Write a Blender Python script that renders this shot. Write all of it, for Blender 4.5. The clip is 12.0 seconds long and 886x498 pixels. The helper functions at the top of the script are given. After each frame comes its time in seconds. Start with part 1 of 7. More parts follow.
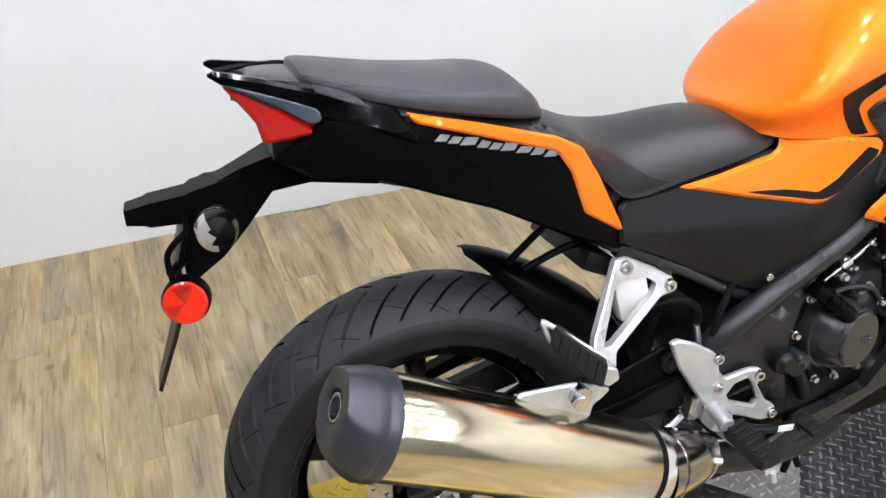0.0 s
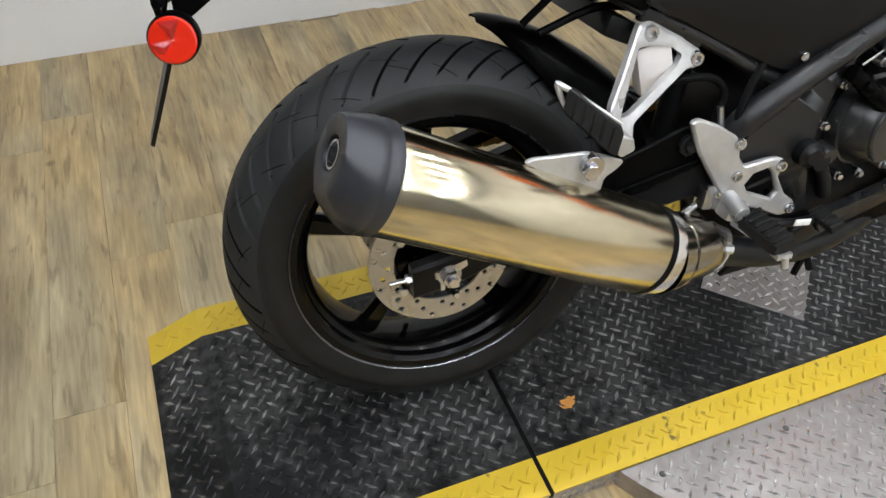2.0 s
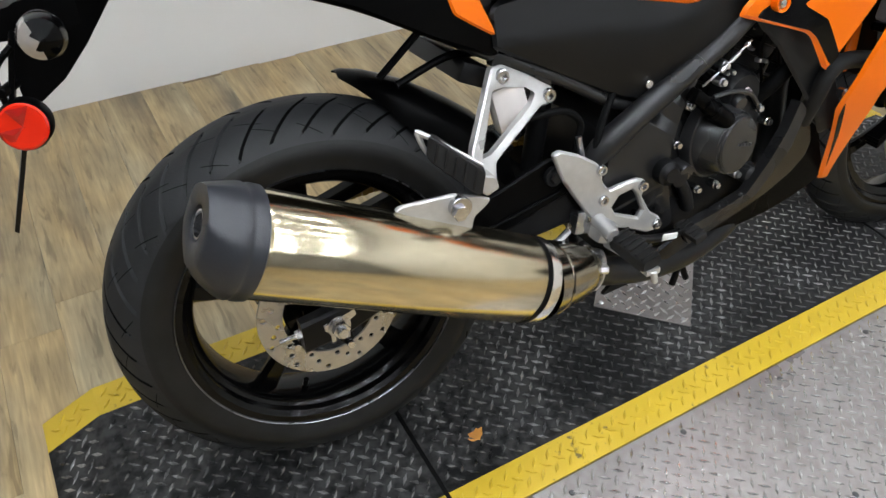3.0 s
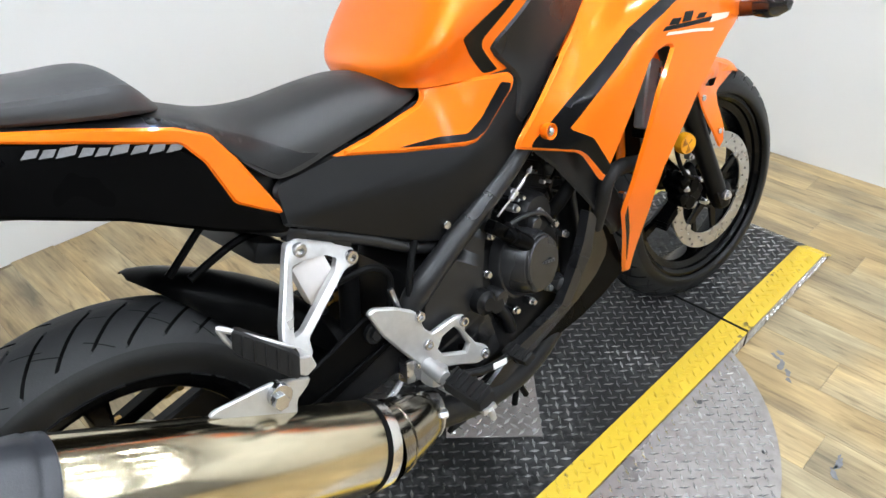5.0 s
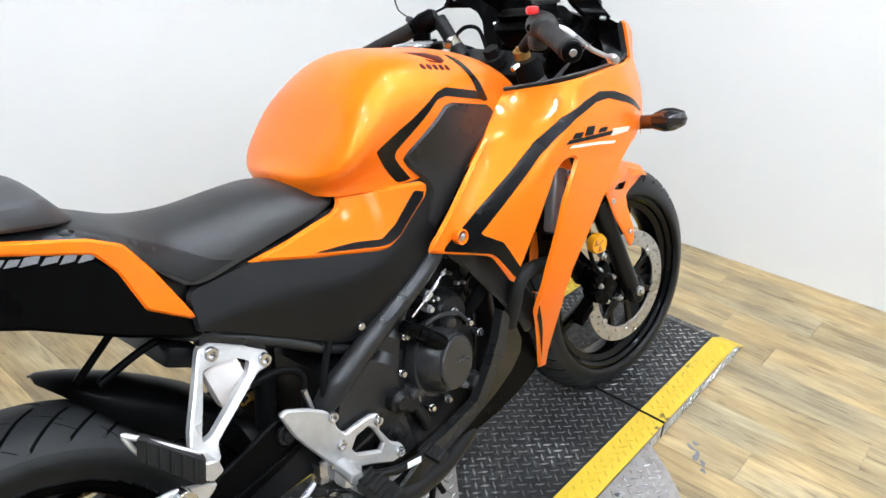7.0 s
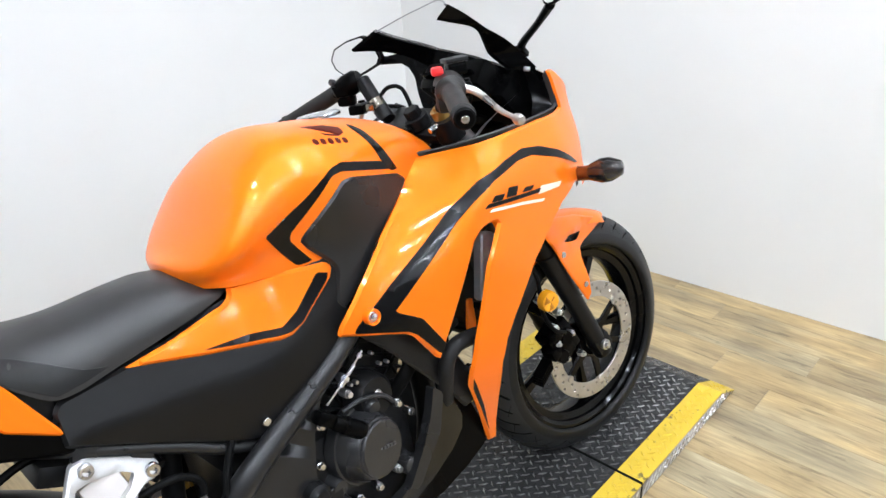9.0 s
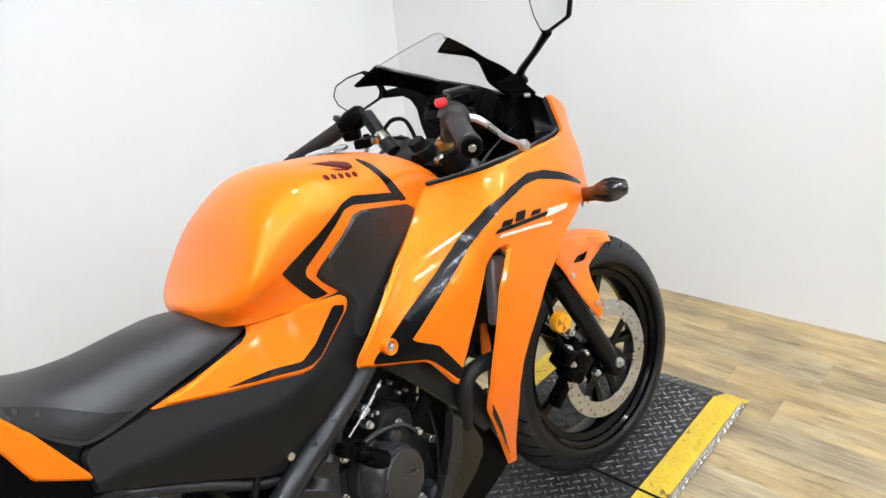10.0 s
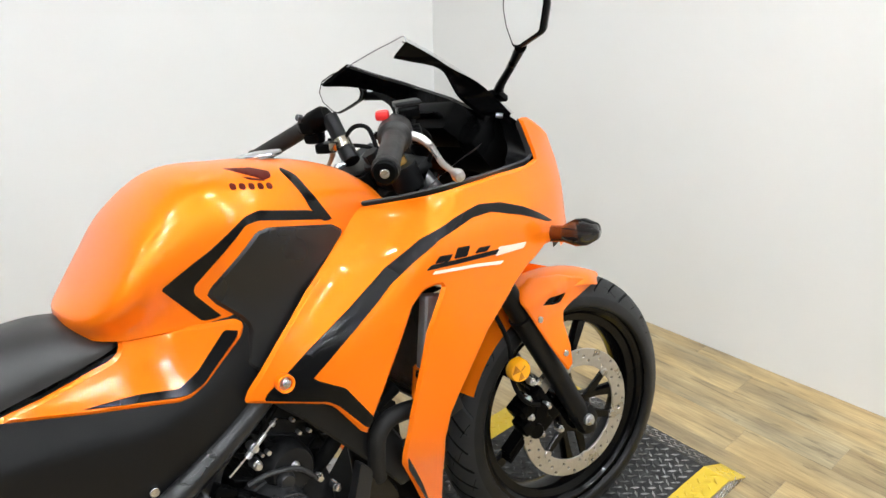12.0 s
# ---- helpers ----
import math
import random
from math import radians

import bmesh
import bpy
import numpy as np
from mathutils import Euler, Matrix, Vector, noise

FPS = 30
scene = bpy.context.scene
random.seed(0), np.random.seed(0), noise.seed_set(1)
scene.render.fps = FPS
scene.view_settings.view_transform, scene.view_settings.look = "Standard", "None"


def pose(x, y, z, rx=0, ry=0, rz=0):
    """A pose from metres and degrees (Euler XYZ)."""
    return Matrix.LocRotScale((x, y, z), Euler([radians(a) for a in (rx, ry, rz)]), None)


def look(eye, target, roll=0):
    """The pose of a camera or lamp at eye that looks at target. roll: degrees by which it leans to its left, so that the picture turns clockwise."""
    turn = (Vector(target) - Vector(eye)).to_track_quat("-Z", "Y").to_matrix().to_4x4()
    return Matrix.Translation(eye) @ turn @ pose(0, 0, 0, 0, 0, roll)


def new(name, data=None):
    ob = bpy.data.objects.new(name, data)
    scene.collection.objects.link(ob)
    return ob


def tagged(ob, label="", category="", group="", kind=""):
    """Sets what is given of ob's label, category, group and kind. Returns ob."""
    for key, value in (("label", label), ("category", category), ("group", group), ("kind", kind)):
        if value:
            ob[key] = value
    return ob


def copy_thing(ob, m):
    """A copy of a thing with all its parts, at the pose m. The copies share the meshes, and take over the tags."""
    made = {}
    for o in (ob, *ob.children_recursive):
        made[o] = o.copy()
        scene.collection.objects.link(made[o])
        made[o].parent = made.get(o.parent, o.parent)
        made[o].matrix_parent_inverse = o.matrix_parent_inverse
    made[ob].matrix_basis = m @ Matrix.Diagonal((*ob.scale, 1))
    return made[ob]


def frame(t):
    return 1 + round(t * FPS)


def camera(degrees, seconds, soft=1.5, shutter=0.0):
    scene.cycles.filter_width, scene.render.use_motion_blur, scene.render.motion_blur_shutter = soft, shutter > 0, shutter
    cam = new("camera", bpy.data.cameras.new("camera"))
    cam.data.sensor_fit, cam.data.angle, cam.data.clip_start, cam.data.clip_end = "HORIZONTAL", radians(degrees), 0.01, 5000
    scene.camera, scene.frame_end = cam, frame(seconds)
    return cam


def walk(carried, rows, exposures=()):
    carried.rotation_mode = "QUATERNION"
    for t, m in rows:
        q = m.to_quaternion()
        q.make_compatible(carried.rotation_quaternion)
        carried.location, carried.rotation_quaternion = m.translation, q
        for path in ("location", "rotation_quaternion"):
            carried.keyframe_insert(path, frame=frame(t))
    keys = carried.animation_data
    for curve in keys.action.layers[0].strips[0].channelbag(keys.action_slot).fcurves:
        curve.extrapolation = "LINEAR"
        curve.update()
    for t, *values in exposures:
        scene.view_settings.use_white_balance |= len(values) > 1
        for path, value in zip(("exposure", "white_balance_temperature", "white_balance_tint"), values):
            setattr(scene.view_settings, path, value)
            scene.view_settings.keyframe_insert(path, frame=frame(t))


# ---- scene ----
cam = camera(60.5, 12.0)
PATH = [
    (0, (-0.287, -0.662, 1.268), (0.372, 0.829, 0.11), 1.4),
    (0.5, (-0.294, -0.68, 1.207), (0.304, 0.737, -0.072), 2.6),
    (1, (-0.289, -0.694, 1.153), (0.278, 0.651, -0.214), 4.2),
    (1.5, (-0.293, -0.702, 1.122), (0.222, 0.552, -0.348), 3.7),
    (2, (-0.291, -0.705, 1.134), (0.257, 0.578, -0.298), 2.8),
    (2.5, (-0.267, -0.72, 1.15), (0.397, 0.544, -0.25), 3.1),
    (3, (-0.24, -0.736, 1.165), (0.512, 0.522, -0.197), 1.9),
    (5, (-0.16, -0.704, 1.217), (1.004, 0.448, 0.069), -0.5),
    (5.5, (-0.146, -0.723, 1.234), (1.11, 0.359, 0.115), 1.7),
    (6, (-0.147, -0.731, 1.25), (1.167, 0.375, 0.226), 3.8),
    (6.5, (-0.146, -0.741, 1.264), (1.192, 0.381, 0.288), 3.1),
    (8.5, (-0.003, -0.816, 1.292), (1.296, 0.347, 0.313), -1.3),
    (9, (0.07, -0.832, 1.305), (1.377, 0.382, 0.401), -2.7),
    (9.5, (0.06, -0.821, 1.312), (1.391, 0.403, 0.457), -3.5),
    (10, (0.048, -0.831, 1.314), (1.377, 0.405, 0.475), -5.7),
    (10.5, (0.052, -0.847, 1.318), (1.394, 0.382, 0.489), -5.7),
    (11, (0.095, -0.853, 1.315), (1.507, 0.306, 0.501), -3.4),
    (11.5, (0.202, -0.901, 1.32), (1.542, 0.371, 0.554), -0.7),
    (12, (0.312, -0.873, 1.292), (1.516, 0.486, 0.454), -1.1),
]
EXPOSURES = [(0, 0.2, 6150, 14), (1.0, -0.02, 6250, 12), (1.5, -0.12, 6400, 12), (2.5, -0.35, 6450, 12), (3.0, -0.3, 6350, 12), (5.0, 0.1, 6150, 11), (6.5, 0.22, 6050, 11), (8.5, 0.2, 6050, 13), (9.5, 0.14, 6200, 13), (11.0, 0.08, 6450, 12), (12.0, 0.05, 6500, 11)]
walk(cam, [(t, look(eye, target, roll)) for t, eye, target, roll in PATH], EXPOSURES)

# ---- world and lights ----
world = bpy.data.worlds.new("world")
scene.world = world
world.use_nodes = True
world.node_tree.nodes["Background"].inputs[0].default_value = (0.9, 0.95, 1.0, 1)
world.node_tree.nodes["Background"].inputs[1].default_value = 0.05

# room: floor level, walls
FLOOR, CEIL = -0.05, 2.65
WALL_Y, WALL_X, BACK_Y, LEFT_X = 1.41, 2.36, -5.6, -5.4

LAMP_POWER = 345.0

# ---- materials ----


def nodes_of(name):
    m = bpy.data.materials.new(name)
    m.use_nodes = True
    nt = m.node_tree
    return m, nt, nt.nodes, nt.links, nt.nodes["Principled BSDF"]


def mat(name, color, rough=0.5, metal=0.0, coat=0.0, vary=0.15, scale=30.0, bump=0.0, bump_scale=400.0, rough_vary=0.1, spec=0.5, stretch=(1, 1, 1)):
    """A surface with two scales of variation in tone and gloss, and a fine relief."""
    m, nt, n, l, b = nodes_of(name)
    tc = n.new("ShaderNodeTexCoord")
    mp = n.new("ShaderNodeMapping")
    mp.inputs["Scale"].default_value = stretch
    l.new(tc.outputs["Object"], mp.inputs[0])
    n1 = n.new("ShaderNodeTexNoise")
    n1.inputs["Scale"].default_value = scale
    n1.inputs["Detail"].default_value = 6
    n2 = n.new("ShaderNodeTexNoise")
    n2.inputs["Scale"].default_value = scale * 0.13
    n2.inputs["Detail"].default_value = 3
    l.new(mp.outputs[0], n1.inputs["Vector"])
    l.new(mp.outputs[0], n2.inputs["Vector"])
    mix = n.new("ShaderNodeMath")
    mix.operation = "ADD"
    l.new(n1.outputs["Fac"], mix.inputs[0])
    l.new(n2.outputs["Fac"], mix.inputs[1])
    rng = n.new("ShaderNodeMapRange")
    rng.inputs[1].default_value, rng.inputs[2].default_value = 0.6, 1.4
    rng.inputs[3].default_value, rng.inputs[4].default_value = 1 - vary, 1 + vary
    l.new(mix.outputs[0], rng.inputs[0])
    vm = n.new("ShaderNodeVectorMath")
    vm.operation = "SCALE"
    vm.inputs[0].default_value = color
    l.new(rng.outputs[0], vm.inputs["Scale"])
    l.new(vm.outputs[0], b.inputs["Base Color"])
    rr = n.new("ShaderNodeMapRange")
    rr.inputs[1].default_value, rr.inputs[2].default_value = 0.3, 0.7
    rr.inputs[3].default_value, rr.inputs[4].default_value = max(0.02, rough - rough_vary), min(1, rough + rough_vary)
    l.new(n2.outputs["Fac"], rr.inputs[0])
    l.new(rr.outputs[0], b.inputs["Roughness"])
    b.inputs["Metallic"].default_value = metal
    b.inputs["Coat Weight"].default_value = coat
    b.inputs["Coat Roughness"].default_value = 0.075
    b.inputs["Specular IOR Level"].default_value = spec
    if bump:
        n3 = n.new("ShaderNodeTexNoise")
        n3.inputs["Scale"].default_value = bump_scale
        n3.inputs["Detail"].default_value = 3
        l.new(mp.outputs[0], n3.inputs["Vector"])
        bp = n.new("ShaderNodeBump")
        bp.inputs["Strength"].default_value = bump
        bp.inputs["Distance"].default_value = 0.001
        l.new(n3.outputs["Fac"], bp.inputs["Height"])
        l.new(bp.outputs[0], b.inputs["Normal"])
    return m


def lens_mat(name, color, rough=0.08, trans=0.6):
    m, nt, n, l, b = nodes_of(name)
    b.inputs["Base Color"].default_value = (*color, 1)
    b.inputs["Roughness"].default_value = rough
    b.inputs["Transmission Weight"].default_value = trans
    b.inputs["IOR"].default_value = 1.45
    b.inputs["Coat Weight"].default_value = 0.5
    return m


ORANGE = mat("orange_paint", (0.96, 0.188, 0.003), 0.40, 0.26, 0.5, vary=0.012, scale=900, rough_vary=0.01, spec=0.12)
PLASTIC = mat("matte_black_plastic", (0.0036, 0.0037, 0.0041), 0.41, vary=0.12, scale=60, bump=0.2, bump_scale=900, spec=0.27)
SATIN = mat("satin_black_plastic", (0.0016, 0.0016, 0.0017), 0.32, vary=0.2, scale=40, bump=0.1, bump_scale=700, spec=0.045)
GLOSS = mat("gloss_black_plastic", (0.0014, 0.0014, 0.0015), 0.18, coat=0.08, vary=0.1, scale=20, rough_vary=0.05, spec=0.05)
GREY_TOP = mat("grey_tail_plastic", (0.013, 0.0135, 0.015), 0.34, coat=0.12, vary=0.1, scale=40, spec=0.5)
SLATE = mat("slate_blue_plastic", (0.042, 0.052, 0.072), 0.35, vary=0.15, scale=60, spec=0.4)
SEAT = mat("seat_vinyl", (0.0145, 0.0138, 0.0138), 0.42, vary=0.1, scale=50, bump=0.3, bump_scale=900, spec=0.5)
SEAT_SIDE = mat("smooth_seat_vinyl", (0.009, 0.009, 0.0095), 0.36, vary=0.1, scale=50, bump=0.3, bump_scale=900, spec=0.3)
# lighter copy of the black frame paint, with sheen put into the base colour
SPAR = mat("sheen_black_frame_paint", (0.011, 0.011, 0.0117), 0.32, vary=0.12, scale=60, bump=0.15, bump_scale=500, spec=0.4)
# lighter than the engine's black: the cover's grey highlights are in the colour
COVER = mat("sheen_engine_cover_paint", (0.021, 0.021, 0.022), 0.30, 0.2, vary=0.25, scale=50, bump=0.2, bump_scale=400, spec=0.55)
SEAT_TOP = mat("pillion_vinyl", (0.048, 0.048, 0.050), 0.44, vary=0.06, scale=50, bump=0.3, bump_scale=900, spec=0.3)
RUBBER = mat("tyre_rubber", (0.0185, 0.0192, 0.0205), 0.56, vary=0.25, scale=25, bump=0.3, bump_scale=300, spec=0.28)
SIDEWALL = mat("tyre_sidewall_rubber", (0.0118, 0.0116, 0.0115), 0.46, vary=0.35, scale=25, bump=0.15, bump_scale=300, spec=0.22)
RIM = mat("black_wheel_paint", (0.0016, 0.0016, 0.0017), 0.2, coat=0.14, vary=0.15, scale=30, spec=0.12)
LIP = mat("bare_rim_edge", (0.20, 0.20, 0.21), 0.3, 1.0, vary=0.2, scale=60)
FRAME_PAINT = mat("black_frame_paint", (0.0060, 0.0060, 0.0064), 0.36, vary=0.15, scale=40, spec=0.16)
ENGINE = mat("black_engine_paint", (0.009, 0.009, 0.0095), 0.36, 0.1, vary=0.3, scale=60, bump=0.3, bump_scale=300, spec=0.2)
ALU = mat("cast_aluminium", (0.52, 0.515, 0.51), 0.36, 0.65, vary=0.12, scale=80, bump=0.15, bump_scale=500)
STEEL = mat("zinc_steel", (0.60, 0.60, 0.62), 0.26, 1.0, vary=0.15, scale=90)
DISC = mat("brake_disc_steel", (0.46, 0.44, 0.41), 0.3, 0.85, vary=0.12, scale=120)
# gold cast and lengthwise streaks: surrounding reflections put into the steel's colour
CHROME = mat("polished_steel_reflections", (0.66, 0.585, 0.42), 0.165, 1.0, vary=0.22, scale=16, rough_vary=0.05, stretch=(0.5, 5, 2.0))
BAND = mat("clamp_steel", (0.75, 0.73, 0.70), 0.16, 1.0, vary=0.08, scale=40)
# darker, yellower steel: the cone's dark and yellow reflections put into the colour
DARKSTEEL = mat("dark_gold_steel", (0.36, 0.33, 0.27), 0.17, 1.0, vary=0.25, scale=30, rough_vary=0.08)
CAP = mat("muffler_cap_coating", (0.026, 0.028, 0.034), 0.4, 0.1, vary=0.15, scale=40, bump=0.2)
COWL = mat("satin_cowl_plastic", (0.0055, 0.0056, 0.006), 0.3, vary=0.2, scale=40, bump=0.15, bump_scale=700, spec=0.25)
# grey lip tone, raised to put light on upturned lip and ledge faces
COWL_LIP = mat("lit_grey_cowl_lip", (0.045, 0.045, 0.048), 0.4, vary=0.15, scale=60, spec=0.4)
SCREEN_RIM = mat("frosted_screen_edge", (0.26, 0.27, 0.28), 0.4, vary=0.1)
GRIP = mat("worn_grip_rubber", (0.0165, 0.0148, 0.0140), 0.5, vary=0.25, scale=60, bump=0.4, bump_scale=500, spec=0.3)
LEVER = mat("dull_lever_alloy", (0.50, 0.48, 0.46), 0.3, 0.85, vary=0.1, scale=80)
REDSW = mat("red_switch_plastic", (0.65, 0.02, 0.02), 0.4, vary=0.05)
WHITE_PL = mat("white_label", (0.75, 0.75, 0.73), 0.5, vary=0.05)
TANK_PL = mat("reservoir_plastic", (0.62, 0.58, 0.56), 0.45, vary=0.1)
DECAL_BLK = mat("black_vinyl_decal", (0.0030, 0.0030, 0.0032), 0.25, coat=0.12, vary=0.1, scale=30, spec=0.15)
DECAL_GREY = mat("silver_decal", (0.24, 0.24, 0.25), 0.35, 0.3, vary=0.2, scale=300)
DECAL_WHT = mat("pale_decal", (0.8, 0.62, 0.5), 0.35, vary=0.1)
DECAL_RED = mat("dark_red_decal", (0.075, 0.006, 0.003), 0.4, vary=0.1, spec=0.1)
RED_LENS = lens_mat("red_lens", (0.40, 0.009, 0.006), 0.12, 0.0)
DARK_AMBER = lens_mat("dark_amber_lens", (0.42, 0.15, 0.006), 0.15, 0.0)
RED_REFL = lens_mat("red_reflector_lens", (0.70, 0.022, 0.006), 0.15, 0.0)
AMBER = lens_mat("amber_reflector_lens", (0.85, 0.36, 0.01), 0.15, 0.0)
SMOKE = lens_mat("smoked_lens", (0.02, 0.018, 0.018), 0.06, 0.2)
ORANGE_LENS = lens_mat("dark_amber_stalk", (0.13, 0.028, 0.006), 0.2, 0.2)
RAD = mat("radiator_core", (0.012, 0.012, 0.0125), 0.4, 0.2, vary=0.3, scale=300, spec=0.2)
RADTANK = mat("bare_radiator_tank", (0.42, 0.42, 0.43), 0.30, 0.55, vary=0.12, scale=60)
BRONZE = mat("bronze_hardware", (0.45, 0.28, 0.08), 0.35, 0.8, vary=0.1)

m, nt, n, l, b = nodes_of("mirror_glass")
b.inputs["Base Color"].default_value = (0.9, 0.9, 0.9, 1)
b.inputs["Metallic"].default_value = 1
b.inputs["Roughness"].default_value = 0.015
MIRROR = m

m, nt, n, l, b = nodes_of("clear_windscreen")
tr = n.new("ShaderNodeBsdfTransparent")
tr.inputs[0].default_value = (0.95, 0.955, 0.96, 1)
gl = n.new("ShaderNodeBsdfGlossy")
gl.inputs["Roughness"].default_value = 0.03
mixs = n.new("ShaderNodeMixShader")
mixs.inputs[0].default_value = 0.05
l.new(tr.outputs[0], mixs.inputs[1])
l.new(gl.outputs[0], mixs.inputs[2])
l.new(mixs.outputs[0], n["Material Output"].inputs[0])
n.remove(b)
SCREEN = m


def plate_mat(name, color, rough, metal, wear_color, wear, dust=0.0, spec=0.5, lo=0.30, hi=0.45):
    """Painted tread plate with scuffs worn down to the metal and dust in blotches."""
    m, nt, n, l, b = nodes_of(name)
    tc = n.new("ShaderNodeTexCoord")
    n1 = n.new("ShaderNodeTexNoise")
    n1.inputs["Scale"].default_value = 55
    n1.inputs["Detail"].default_value = 9
    n2 = n.new("ShaderNodeTexNoise")
    n2.inputs["Scale"].default_value = 4
    n2.inputs["Detail"].default_value = 5
    for q in (n1, n2):
        l.new(tc.outputs["Object"], q.inputs["Vector"])
    mul = n.new("ShaderNodeMath")
    mul.operation = "MULTIPLY"
    l.new(n1.outputs["Fac"], mul.inputs[0])
    l.new(n2.outputs["Fac"], mul.inputs[1])
    ramp = n.new("ShaderNodeMapRange")
    ramp.inputs[1].default_value, ramp.inputs[2].default_value = lo, hi
    ramp.inputs[4].default_value = wear
    l.new(mul.outputs[0], ramp.inputs[0])
    # dust trodden in towards the front of the track; on bar tops, painted glints
    sep = n.new("ShaderNodeSeparateXYZ")
    l.new(tc.outputs["Object"], sep.inputs[0])
    dr = n.new("ShaderNodeMapRange")
    dr.inputs[1].default_value, dr.inputs[2].default_value = 0.25, 1.0
    dr.inputs[4].default_value = dust
    l.new(sep.outputs["X"], dr.inputs[0])
    dm = n.new("ShaderNodeMath")
    dm.operation = "MULTIPLY"
    l.new(dr.outputs[0], dm.inputs[0])
    l.new(n1.outputs["Fac"], dm.inputs[1])
    both_ = n.new("ShaderNodeMath")
    both_.operation = "MAXIMUM"
    l.new(ramp.outputs[0], both_.inputs[0])
    l.new(dm.outputs[0], both_.inputs[1])
    mix = n.new("ShaderNodeMix")
    mix.data_type = "RGBA"
    mix.inputs["A"].default_value = (*color, 1)
    mix.inputs["B"].default_value = (*wear_color, 1)
    l.new(both_.outputs[0], mix.inputs["Factor"])
    l.new(mix.outputs["Result"], b.inputs["Base Color"])
    rr = n.new("ShaderNodeMapRange")
    rr.inputs[1].default_value, rr.inputs[2].default_value = 0.3, 0.7
    rr.inputs[3].default_value, rr.inputs[4].default_value = rough - 0.1, rough + 0.15
    l.new(n2.outputs["Fac"], rr.inputs[0])
    l.new(rr.outputs[0], b.inputs["Roughness"])
    b.inputs["Metallic"].default_value = metal
    b.inputs["Specular IOR Level"].default_value = spec
    bp = n.new("ShaderNodeBump")
    bp.inputs["Strength"].default_value = 0.15
    bp.inputs["Distance"].default_value = 0.001
    l.new(n1.outputs["Fac"], bp.inputs["Height"])
    l.new(bp.outputs[0], b.inputs["Normal"])
    return m


PL_BLACK = plate_mat("black_tread_paint", (0.0066, 0.0067, 0.0072), 0.40, 0.0, (0.072, 0.071, 0.070), 0.62, 0.45, 0.22, 0.20, 0.36)
# bar tops paler than the paint: wear, plus glints put into the colour
PL_BLACK_TOP = plate_mat("worn_glinting_tread_tops", (0.034, 0.034, 0.035), 0.20, 0.55, (0.36, 0.355, 0.35), 0.88, 0.8, 0.6, 0.20, 0.36)
PL_YELLOW = plate_mat("yellow_tread_paint", (0.61, 0.420, 0.028), 0.40, 0.0, (0.07, 0.055, 0.03), 0.85, 0.0, 0.5, 0.355, 0.40)
PL_SILVER = plate_mat("silver_tread_metal", (0.36, 0.335, 0.325), 0.33, 0.65, (0.24, 0.215, 0.20), 0.7, 0.0, 0.5, 0.20, 0.38)
# silver bars brighter than their plate: the glints are in the colour
PL_SILVER_TOP = plate_mat("glinting_silver_tread_tops", (0.66, 0.65, 0.64), 0.22, 0.85, (0.36, 0.34, 0.33), 0.7, 0.0, 0.5, 0.20, 0.38)


